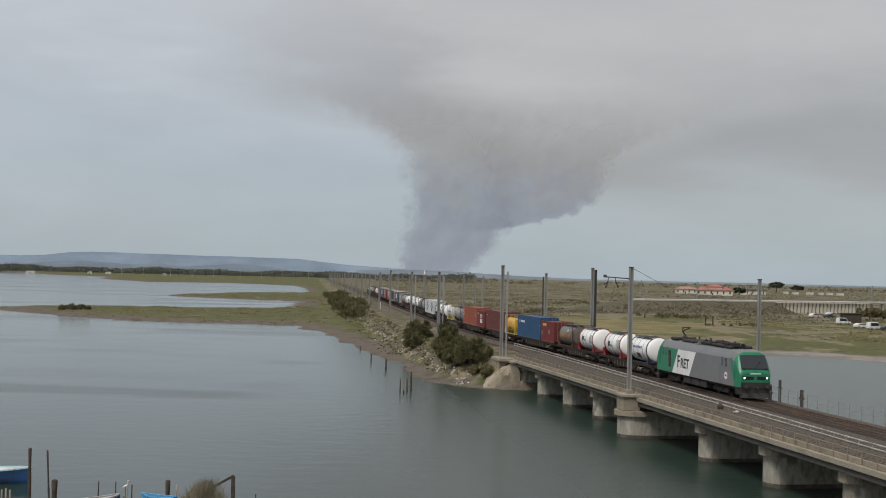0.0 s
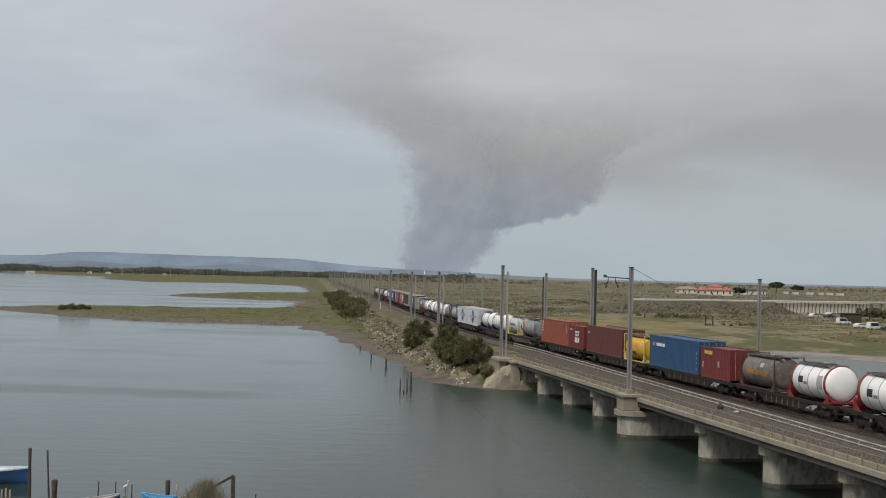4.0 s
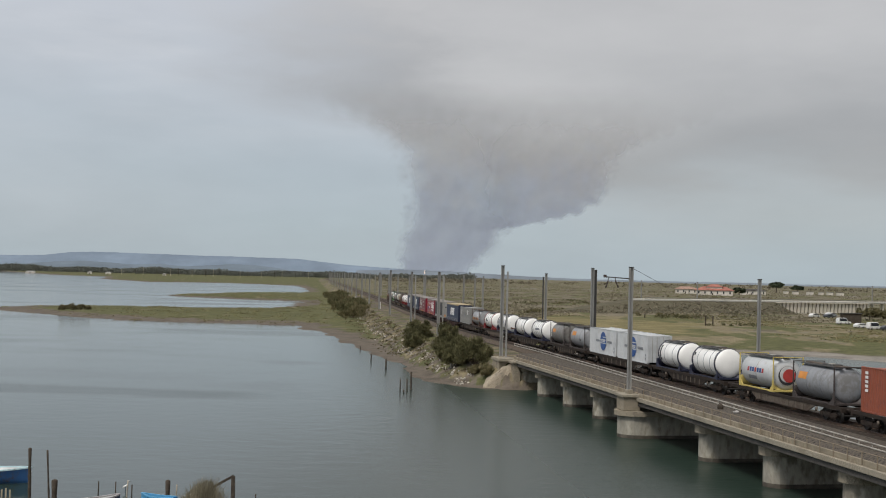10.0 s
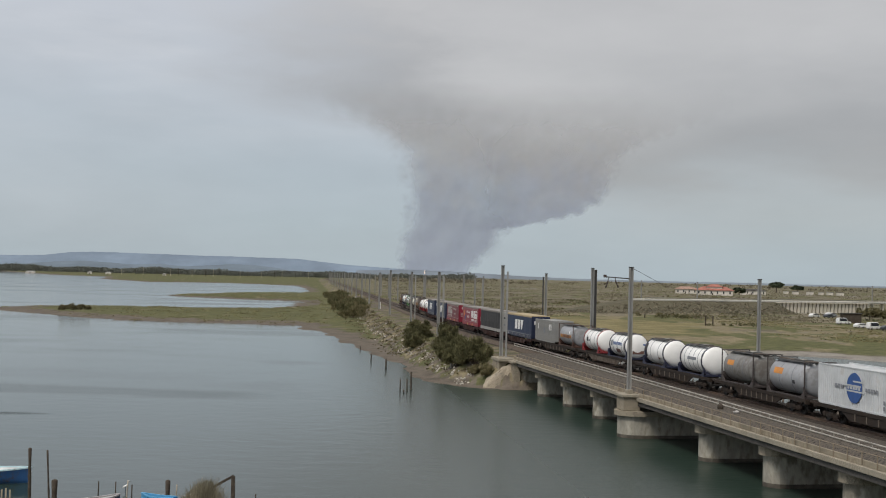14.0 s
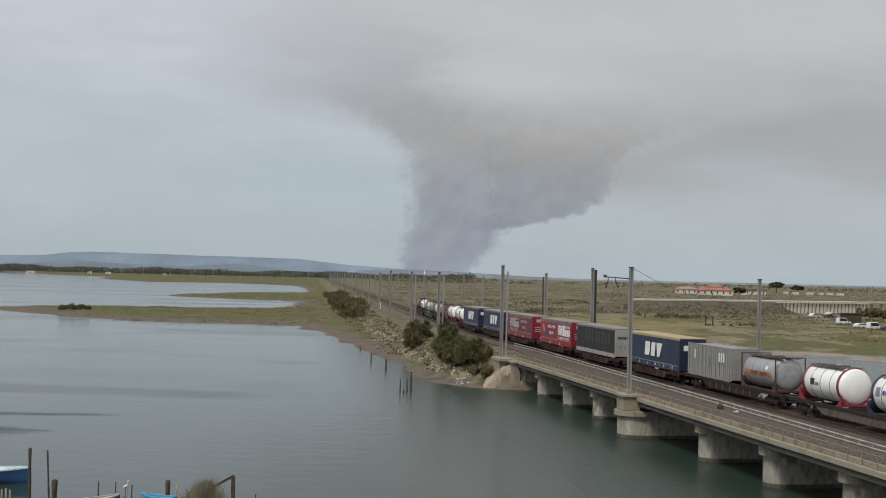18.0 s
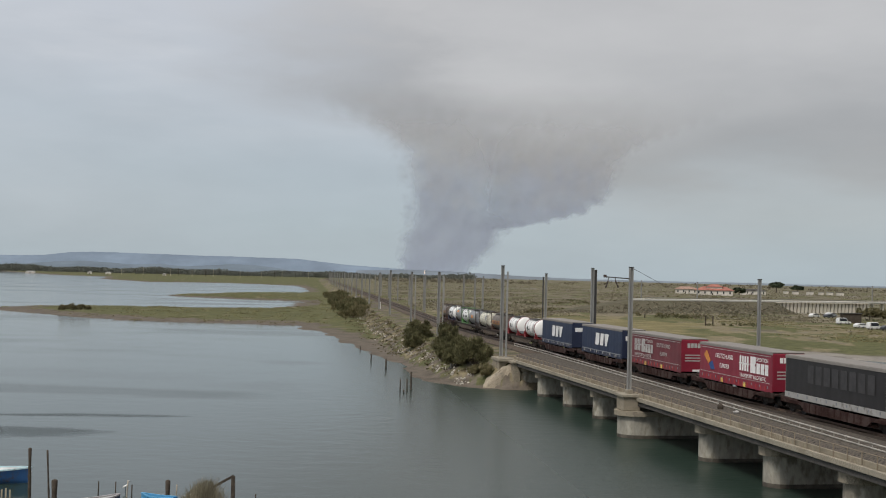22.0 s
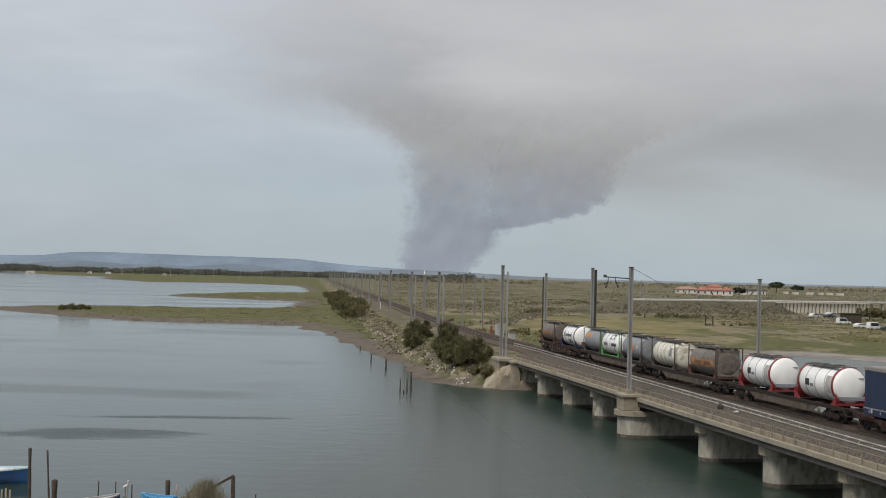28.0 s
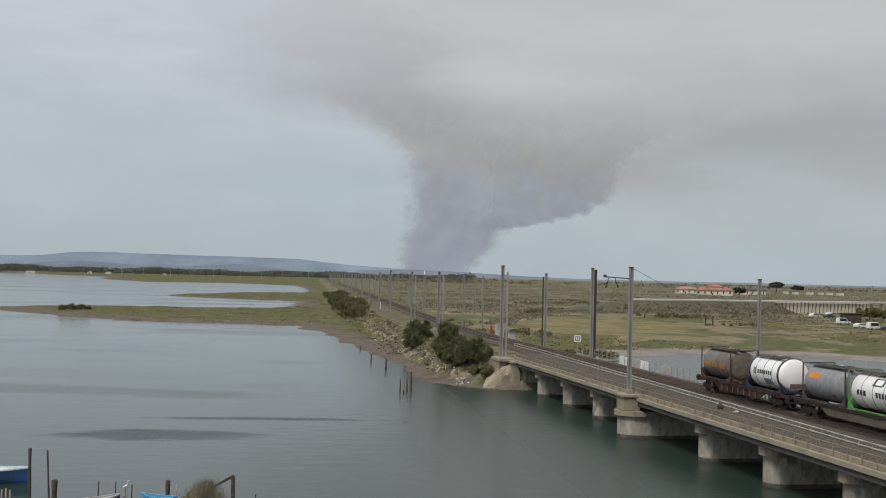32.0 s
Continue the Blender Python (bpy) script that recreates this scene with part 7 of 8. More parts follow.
def car(x, y, turn, paint_mat, label, van=False):
    top = tagged(empty("parked_car", Matrix.Translation((x, y, ground_z(x, y) + 0.02)) @ Matrix.Rotation(radians(turn), 4, "Z")), label, "car", "parked cars on the marsh track")
    h = 2.0 if van else 1.45
    prof = [(-2.1, 0.35), (2.1, 0.35), (2.15, 0.75), (1.9, 0.9), (1.1, 0.98), (0.55, h), (-1.9 if van else -1.2, h), (-2.1, 1.0), (-2.15, 0.7)]
    bm = prism(prof, -0.85, 0.85)
    bmesh.ops.bevel(bm, geom=list(bm.edges), offset=0.05, segments=1, affect="EDGES")
    part("body", bm, paint_mat, top)
    for s in (-1, 1):
        part("side_window", prism([(-1.7 if van else -1.5, 1.05), (0.9, 1.02), (0.5, h - 0.12), (-1.7 if van else -1.15, h - 0.12)], s * 0.862 - 0.006, s * 0.862 + 0.006), M["glass"], top)
        for wx in (-1.3, 1.3):
            w = part("wheel", shared("car_wheel", lambda: lathe([(-0.1, 0.2), (-0.1, 0.31), (0.1, 0.31), (0.1, 0.2)], 14, "Z"), M["rubber"]), None, top)
            w.matrix_basis = pose(wx, s * 0.78, 0.31, 90)
            part("hub", shared("car_hub", lambda: lathe([(-0.02, 0.19), (0.02, 0.19)], 12, "Z"), M["fence"]), None, w).matrix_basis = pose(0, 0, -s * 0.1)
    part("windscreen", prism([(1.07, 1.0), (1.1, 1.0), (0.59, h - 0.06), (0.56, h - 0.06)], -0.75, 0.75), M["glass"], top)
    return top


def tree(x, y, high, wide, label, crown0=0.5, leaf=0.5, material=None, seed=1, flat=0.5):
    rng = np.random.RandomState(seed)
    top = tagged(empty("tree", Matrix.Translation((x, y, ground_z(x, y) - 0.2))), label, "tree")
    bm = bmesh.new()
    add_rod(bm, (0, 0, 0), (0.1, 0, high * crown0), high * 0.045, 8, high * 0.028)
    cl = []
    for i in range(26):
        a, r = rng.uniform(0, 6.28), wide * 0.5 * math.sqrt(rng.uniform(0, 1)) * 0.85
        z = high * (crown0 + (1 - crown0) * rng.uniform(0.15, 0.85) * (1 - 0.5 * (2 * r / wide) ** 2))
        cl.append((r * math.cos(a), r * math.sin(a), z, wide * rng.uniform(0.09, 0.16)))
        if i < 8:
            add_rod(bm, (0.1, 0, high * crown0 * 0.95), cl[-1][:3], high * 0.018, 5, high * 0.006)
    part("trunk", bm, M["bark"], top)
    part("crown", leaves_mesh("crown", cl, 150, leaf * 0.7, rng, flat), material or FAR_LEAF, top)
    return top


LANE = [(13, 300), (19, 337), (26, 369), (34, 402), (44, 432), (56, 449), (70, 464), (84, 474), (104, 478), (128, 482)]


def make_lane():
    """A sandy lane curving off over the marsh."""
    pts = [Vector((x, y, 0)) for x, y in LANE]
    fine = []
    for i in range(len(pts) - 1):
        for k in range(8):
            u = k / 8
            a, b = pts[max(i - 1, 0)], pts[min(i + 2, len(pts) - 1)]
            p, q = pts[i], pts[i + 1]
            fine.append(0.5 * (2 * p + (q - a) * u + (2 * a - 5 * p + 4 * q - b) * u * u + (3 * p - a - 3 * q + b) * u ** 3))
    verts, faces = [], []
    for i, p in enumerate(fine):
        d = (fine[min(i + 1, len(fine) - 1)] - fine[max(i - 1, 0)]).normalized()
        n = Vector((-d.y, d.x, 0))
        for o in (-2.4, -1.2, 0, 1.2, 2.4):
            q = p + n * (o + 0.3 * math.sin(i * 1.3 + o))
            verts.append((q.x, q.y, ground_z(q.x, q.y) + 0.16 - 0.04 * abs(o)))
    for i in range(len(fine) - 1):
        for j in range(4):
            k = i * 5 + j
            faces.append((k, k + 5, k + 6, k + 1))
    me = bpy.data.meshes.new("lane")
    me.from_pydata(verts, [], faces)
    me.materials.append(mat("sandy_lane", (0.27, 0.235, 0.175), 0.95, var=0.25, scale=0.3, bump=0.4, alt=(0.17, 0.15, 0.10), amount=0.4))
    tagged(new("lane", me), "narrow sandy lane curving over the marsh", "lane", kind="structure")


def make_plain():
    house(232, 1050, 15.5, 6, 4.2, 5.2, TILE, "long white house under a red hipped tile roof")
    house(222, 1120, 10, 5, 4.0, 4.2, TILE2, "pale house with a faded orange tile roof", 4, False)
    house(290, 1150, 12, 5, 4.0, 2.6, M["soffit"], "low pale house with a dull grey roof", 5, False)
    viaduct()
    white_car, dark_car, grey_car = paint("white_car_paint", (0.75, 0.75, 0.74), 0.3), paint("dark_car_paint", (0.05, 0.055, 0.065), 0.3), paint("grey_car_paint", (0.35, 0.36, 0.37), 0.3)
    for x, y, t, m, l, v in ((121, 371, 12, white_car, "white parked van on the marsh track", True), (117.5, 345, 20, white_car, "white parked car on the marsh track", False),
                             (137, 436, 35, dark_car, "dark parked car on the marsh track", False), (141.5, 447, 35, grey_car, "grey parked car on the marsh track", False),
                             (146, 463, 25, white_car, "white parked car on the marsh track", False), (117, 333, 15, white_car, "white parked van on the marsh track", True),
                             (119.5, 329, 15, dark_car, "dark parked car on the marsh track", False), (133, 440, 35, white_car, "white parked car on the marsh track", False)):
        car(x, y, t, m, l, v)
    sh = tagged(empty("boathouse", pose(128, 384, ground_z(128, 384))), "small dark open shed beside the cars", "shed")
    part("wall", box(-3, 3, 0.5, 2.5, 0, 3.0, 0.03), M["timber"], sh)
    part("roof", box(-3.3, 3.3, 0.2, 2.8, 3.0, 3.2, 0.03), M["soffit"], sh)
    tree(146.5, 422, 5.5, 9, "round green tree by the arcaded wall", 0.25, 0.35, SCRUB, 3, 0.8)
    tree(153, 420, 4.6, 7, "round green tree by the arcaded wall", 0.25, 0.35, SCRUB, 4, 0.8)
    tree(139, 545, 5.0, 8, "dark tree beside the arcaded wall", 0.25, 0.4, LEAF, 5, 0.8)
    pine = leaf_material("pine_needles", (0.045, 0.06, 0.035), (0.085, 0.10, 0.055))
    tree(362, 1335, 13, 18, "dark umbrella pine on the plain", 0.5, 0.9, pine, 6, 0.55)
    tree(372, 1290, 10, 14, "dark umbrella pine on the plain", 0.5, 0.9, pine, 7, 0.5)
    tree(268, 1110, 8, 11, "dark tree beside the houses", 0.3, 0.8, pine, 8, 0.7)
    for i, (x, y) in enumerate(((360, 1290), (366, 1275), (383, 1280), (392, 1275), (400, 1270), (408, 1260))):
        h = tagged(empty("hut", pose(x, y, ground_z(x, y))), "small white hut on the plain", "hut", "white huts under the pines")
        part("wall", box(-2.5 - i % 3, 2.5, -1.5, 1.5, 0, 3.0, 0.05), PLASTER, h)
        part("roof", box(-2.8 - i % 3, 2.8, -1.8, 1.8, 3.0, 3.3, 0.05), M["soffit"], h)
    rng = np.random.RandomState(17)
    make_lane()
    # low shrub mounds on the dry field and along the road
    mounds = [(76 + rng.normal() * 3.5, 400 + rng.normal() * 3) for _ in range(26)] + [(110 + rng.normal() * 9, 470 + rng.normal() * 6) for _ in range(20)]
    mounds += [(76 + 60 * u + rng.normal() * 2, 450 + 34 * u + rng.normal() * 3) for u in rng.uniform(0, 1, 46)]
    mounds += [(82 + rng.normal() * 4, 338 + rng.normal() * 3) for _ in range(8)] + [(134 + rng.normal() * 3, 500 + rng.normal() * 3) for _ in range(10)]
    for bx, by, k in ((66, 640, 9), (70, 590, 6), (90, 600, 7), (104, 640, 6), (40, 560, 8), (20, 600, 6), (118, 560, 7), (96, 520, 6), (60, 470, 4), (10, 480, 5), (-8, 560, 6), (150, 720, 9), (180, 760, 8)):
        mounds += [(bx + rng.normal() * 5, by + rng.normal() * 7) for _ in range(k)]
    scatter("shrub_mounds", "low rounded shrub mounds on the dry field", mounds, 1.05, 22, 0.2, LEAF, 18, 0.75)
    spots = [(78 + rng.normal() * 9, 417 + rng.normal() * 4) for _ in range(12)] + [(150 + rng.normal() * 12, 620 + rng.normal() * 8) for _ in range(12)]
    spots += [(62 + rng.normal() * 14, 560 + rng.normal() * 10) for _ in range(12)] + [(14 + rng.normal() * 5, 262 + rng.normal() * 5) for _ in range(16)]
    spots += [(24 + rng.normal() * 3, 206 + rng.normal() * 4) for _ in range(10)]
    for (x0, y0), (x1, y1), k in (((18, 397), (56, 472), 16), ((60, 505), (107, 522), 16), ((40, 300), (76, 296), 0), ((150, 880), (260, 930), 20)):
        spots += [(x0 + (x1 - x0) * u + rng.normal() * 1.2, y0 + (y1 - y0) * u + rng.normal() * 1.5) for u in rng.uniform(0, 1, k)]
    scatter("thicket", "rounded olive thickets on the marsh", spots, 1.3, 26, 0.26, SCRUB, 6, 0.5)
    hedge = []
    for (x0, y0), (x1, y1) in zip(LANE, LANE[1:]):
        hedge += [(x0 + (x1 - x0) * u + rng.normal() * 1.5, y0 + (y1 - y0) * u + 5.5 + rng.normal() * 1.5) for u in rng.uniform(0, 1, 60)]
    scatter("lane_hedge", "low dark brush along the sandy lane", hedge, 0.5, 10, 0.24, HEATH, 16, 0.6, "hedge", 1.6, 4)


make_plain()


def make_far_shore():
    for i in range(17):
        a = radians(-14.6 + i * 0.52 + 0.1 * math.sin(i * 2.1))
        r = 1880 + 8 * i
        x, y = r * math.sin(a), r * math.cos(a)
        p = tagged(empty("utility_pole", pose(x, y, ground_z(x, y))), "pale pole of a power line on the far shore", "pole", "poles on the far shore")
        part("pole", rod((0, 0, -1), (0, 0, 8.5 + 2 * (i % 3)), 0.32, 6, 0.24), M["timber"] if i % 2 else M["pale_timber"], p)
        part("crossarm", box(-1.3, 1.3, -0.12, 0.12, 7.6, 7.9), M["timber"], p)
    for x, y, w, l in ((-650, 1945, 7, "low white hut on the far shore"), (-424, 1880, 2.2, "small white hut on the far shore"), (-515, 1900, 4, "long pale shed on the far shore"), (-545, 1905, 3, "small pale shed on the far shore")):
        h = tagged(empty("hut", pose(x, y, ground_z(x, y) - 0.3)), l, "hut", "huts on the far shore")
        part("wall", box(-w, w, -2, 2, 0, 2.6, 0.05), PLASTER, h)
        part("roof", hip_roof(w, 2, 2.85, 4.0, 0.4), M["dim_white"], h)
        part("door", box(-0.6, 0.6, -2.06, -2.01, 0, 2.0), M["timber"], h)


make_far_shore()


# ---- beside the track ----
def make_trackside():
    def stand(name, w, lat, label, cat):
        p = along(w, lat)
        return tagged(empty(name, Matrix.Translation((p.x, p.y, max(ground_z(p.x, p.y), 0.3))) @ Matrix.Rotation(-ALPHA, 4, "Z")), label, cat)
    c = stand("signal_cabinet", 227.3, -8.0, "pale grey trackside relay cabinet", "cabinet")
    part("body", box(-0.74, 0.74, -0.5, 0.5, 0, 3.2, 0.03), paint("cabinet_grey", (0.42, 0.42, 0.40), 0.6), c)
    part("lid", box(-0.82, 0.82, -0.6, 0.6, 3.2, 3.3, 0.02), M["concrete"], c)
    part("door", box(-0.6, 0.05, -0.53, -0.505, 0.3, 2.6), paint("cabinet_grey", (0.42, 0.42, 0.40)), c)
    c = stand("signal_cabinet", 216.0, -8.0, "low grey trackside cabinet", "cabinet")
    part("body", box(-0.58, 0.58, -0.4, 0.4, 0, 2.5, 0.03), paint("cabinet_grey", (0.42, 0.42, 0.40)), c)
    part("lid", box(-0.66, 0.66, -0.5, 0.5, 2.5, 2.58, 0.02), M["concrete"], c)
    c = stand("warning_board", 231.0, -7.1, "narrow red board beside the track", "board")
    part("post", rod((0, 0, 0), (0, 0, 2.2), 0.05, 8), M["dark_mast"], c)
    part("board", box(-0.2, 0.2, -0.05, -0.01, 0.7, 2.0), paint("dull_red_board", (0.25, 0.06, 0.045)), c)
    c = stand("low_barrier", 209.4, -8.8, "low orange barrier beside the track", "barrier")
    part("board", box(-0.5, 0.5, -0.05, 0.05, 0.3, 0.8), paint("faded_orange_board", (0.45, 0.16, 0.09)), c)
    for x in (-0.4, 0.4):
        part("leg", box(x - 0.05, x + 0.05, -0.04, 0.04, 0, 0.9), M["dark_mast"], c)
    c = tagged(empty("speed_board", Matrix.Translation((21.4, 193.3, ground_z(21.4, 193.3)))), "square white-edged board on a pale post", "sign")
    part("post", rod((0, 0, 0), (0, 0, 3.3), 0.07, 8), M["fence"], c)
    b = part("board", box(-0.52, 0.52, -0.04, 0.0, 2.9, 3.95, 0.01), M["white"], c, "white square board with dark frame")
    part("panel", box(-0.38, 0.38, -0.06, -0.045, 3.05, 3.80), M["grey_mark"], b)
    for x in (-0.2, 0.08):
        part("marking", box(x, x + 0.12, -0.075, -0.065, 3.2, 3.65), M["white"], b)
    for x, y in ((72.0, 336), (74.2, 337), (60.5, 392), (64.5, 391)):
        o = tagged(empty("gate_post", pose(x, y, ground_z(x, y))), "dark wooden gate post on the dry field", "post", "posts on the dry field")
        part("shaft", box(-0.16, 0.16, -0.16, 0.16, -0.3, 2.6 if y < 350 else 1.2, 0.03), M["timber"], o)
        part("cap", box(-0.2, 0.2, -0.2, 0.2, 2.6 if y < 350 else 1.2, 2.68 if y < 350 else 1.28, 0.02), M["timber"], o)
    for w, lat, h, r in ((100, -4.6, 4.7, 0.12), (103.5, -4.4, 5.2, 0.10), (106, -4.7, 4.6, 0.14), (109, -4.5, 5.4, 0.11), (112.5, -4.6, 4.9, 0.12), (115, -4.9, 5.3, 0.10), (119, -4.6, 4.6, 0.12)):
        p = along(w, lat)
        o = tagged(empty("iron_post", pose(p.x, p.y, 0)), "rusty iron post of an old crossing beside the bridge", "post", "old posts beside the bridge")
        part("shaft", box(-r, r, -r, r, -2.4, h, 0.02), M["dark_mast"], o)
        part("collar", box(-r - 0.06, r + 0.06, -r - 0.06, r + 0.06, h - 0.75, h - 0.6, 0.01), M["rail"], o)
    for w, k, m in ((139.5, 2.2, "white"), (136.2, 1.6, "dim_white"), (133.4, 1.2, "white"), (127, 1.4, "dim_white")):
        p = along(w, -3.25)
        o = tagged(empty("notice_panel", Matrix.Translation((p.x, p.y, ZR - 0.2)) @ Matrix.Rotation(math.pi / 2 - ALPHA, 4, "Z")), "pale sheet fixed outside the bridge railing", "panel", "pale sheets on the far railing")
        part("sheet", box(-k, k, -0.03, 0.03, -0.35, 0.75, 0.01), M[m], o)
        for e in (-0.8, 0.8):
            part("bracket", box(e * k - 0.04, e * k + 0.04, -0.20, -0.035, -0.3, -0.1), M["fence"], o)
    c = stand("marker_post", 347, 6.4, "small white marker post beside the track", "post")
    part("post", box(-0.12, 0.12, -0.06, 0.06, 0, 2.0, 0.02), M["white"], c)
    c = tagged(empty("rubbish_bag", FRAME @ pose(90.8, 5.00, -0.17)), "crumpled white bag lying on the bridge walkway", "bag")
    bm = bmesh.new()
    bmesh.ops.create_icosphere(bm, subdivisions=3, radius=0.24)
    rng = random.Random(3)
    for v in bm.verts:
        v.co = Vector((v.co.x * 1.1, v.co.y * 0.8, max(v.co.z * 0.55, -0.1) + 0.1)) * (1 + 0.25 * noise.noise(v.co * 5))
    part("sack", bm, M["dim_white"], c)
    part("knot", rod((0.1, 0, 0.3), (0.24, 0, 0.36), 0.05, 6, 0.02), M["dim_white"], c)
    c = tagged(empty("rubbish_bag", FRAME @ pose(93.7, 5.00, -0.17)), "small dark bundle lying on the bridge walkway", "bag")
    bm = bmesh.new()
    bmesh.ops.create_icosphere(bm, subdivisions=2, radius=0.26)
    for v in bm.verts:
        v.co = Vector((v.co.x * 1.3, v.co.y * 0.8, max(v.co.z, -0.15) + 0.15)) * (1 + 0.2 * noise.noise(v.co * 6))
    part("sack", bm, M["timber"], c)
    part("knot", rod((0, 0, 0.3), (0.1, 0, 0.4), 0.05, 6, 0.03), M["timber"], c)
    # rip-rap along the foot of the bank
    rip = tagged(empty("riprap"), "pale stones strewn along the foot of the railway bank", "stones", kind="structure")
    stones = []
    rock = mat("pale_rubble", (0.40, 0.37, 0.32), 0.9, var=0.25, scale=1.5, bump=0.4, random_tone=0.25)
    for k in range(5):
        bm = bmesh.new()
        bmesh.ops.create_icosphere(bm, subdivisions=1, radius=0.5)
        for v in bm.verts:
            v.co *= 1 + rng.uniform(-0.3, 0.25)
        me = mesh_of("stone", bm)
        me.materials.append(rock)
        stones.append(me)
    for i in range(190):
        w = 153 + 190 * rng.random() ** 1.5
        lat = (12.4 + rng.gauss(0, 0.7)) if rng.random() < 0.85 else rng.uniform(9.5, 13.5)
        p = along(w, lat)
        z = ground_z(p.x, p.y)
        if z > 0.05:
            s = rng.uniform(0.18, 0.5)
            part("stone", stones[i % 5], None, rip).matrix_basis = Matrix.Translation((p.x, p.y, z + 0.05)) @ Euler((rng.uniform(0, 6), rng.uniform(0, 6), 0)).to_matrix().to_4x4() @ Matrix.Diagonal((s, s * 0.8, s * 0.7, 1))


make_trackside()


# ---- stakes, boats and reeds near the shore ----
def stake(name, x, y, z0, z1, r, label, material, lean=(0, 0), group="old stakes in the water"):
    top = tagged(empty(name, pose(x, y, z0)), label, "stake", group)
    n = 5
    prof = [((z1 - z0) * i / n, r * (1 + 0.15 * math.sin(i * 2.3 + x))) for i in range(n + 1)] + [(z1 - z0 + r * 0.4, r * 0.4)]
    bm = lathe(prof, 9, "Z")
    for v in bm.verts:
        k = v.co.z / max(0.1, z1 - z0)
        v.co.x += lean[0] * k
        v.co.y += lean[1] * k
    part("shaft", bm, material, top)
    # black band round the shaft, from just below to just above the water
    part("waterline_weed", rod((0, 0, max(-z0 - 0.25, 0)), (lean[0] * 0.1, 0, -z0 + 0.12), r * 1.06, 9), M["black"], top)
    return top


def boat(x, y, turn, length, hull, rim, inside, label):
    top = tagged(empty("rowing_boat", pose(x, y, -0.12, 0, 0, turn) @ Matrix.Diagonal((1, 1, 1.45, 1))), label, "boat", "small boats moored at the shore")
    stations = 10

    def shell(grow, z_off, top_z):
        bm = bmesh.new()
        rings = []
        for i in range(stations + 1):
            u = i / stations
            w = length * 0.17 * (1 - max(0, (u - 0.45) / 0.55) ** 2.2) * (0.82 + 0.18 * min(1, u / 0.3)) + grow
            sheer = top_z + 0.25 * max(0, u - 0.5) ** 1.5
            ring = []
            for k in range(9):
                a = -1 + 2 * k / 8
                ring.append(bm.verts.new((length * (u - 0.5), max(w, 0.02) * (abs(a) ** 0.55) * (1 if a > 0 else -1), z_off + (sheer - z_off) * abs(a) ** 1.8)))
            rings.append(ring)
        for p, q in zip(rings, rings[1:]):
            for k in range(8):
                f = bm.faces.new((p[k], p[k + 1], q[k + 1], q[k]))
                f.smooth = True
        bm.faces.new(rings[0])
        bmesh.ops.recalc_face_normals(bm, faces=bm.faces)
        return bm
    part("hull", shell(0.0, 0.0, 0.62), hull, top)
    part("lining", shell(-0.05, 0.06, 0.63), inside, top)
    bm = bmesh.new()
    loop = []
    for s, us in ((-1, range(stations + 1)), (1, range(stations, -1, -1))):
        for i in us:
            u = i / stations
            w = length * 0.17 * (1 - max(0, (u - 0.45) / 0.55) ** 2.2) * (0.82 + 0.18 * min(1, u / 0.3))
            z = 0.62 + 0.25 * max(0, u - 0.5) ** 1.5
            loop.append([bm.verts.new((length * (u - 0.5), s * (max(w, 0.02) + dy), z + dz)) for dy, dz in ((-0.05, 0), (0.05, 0), (0.05, 0.06), (-0.05, 0.06))])
    for p, q in zip(loop, loop[1:] + loop[:1]):
        for k in range(4):
            bm.faces.new((p[k], p[(k + 1) % 4], q[(k + 1) % 4], q[k]))
    bmesh.ops.recalc_face_normals(bm, faces=bm.faces)
    part("gunwale", bm, rim, top)
    for u in (-0.22, 0.1):
        part("thwart", box(length * u - 0.14, length * u + 0.14, -length * 0.15, length * 0.15, 0.42, 0.46, 0.01), rim, top)
    return top


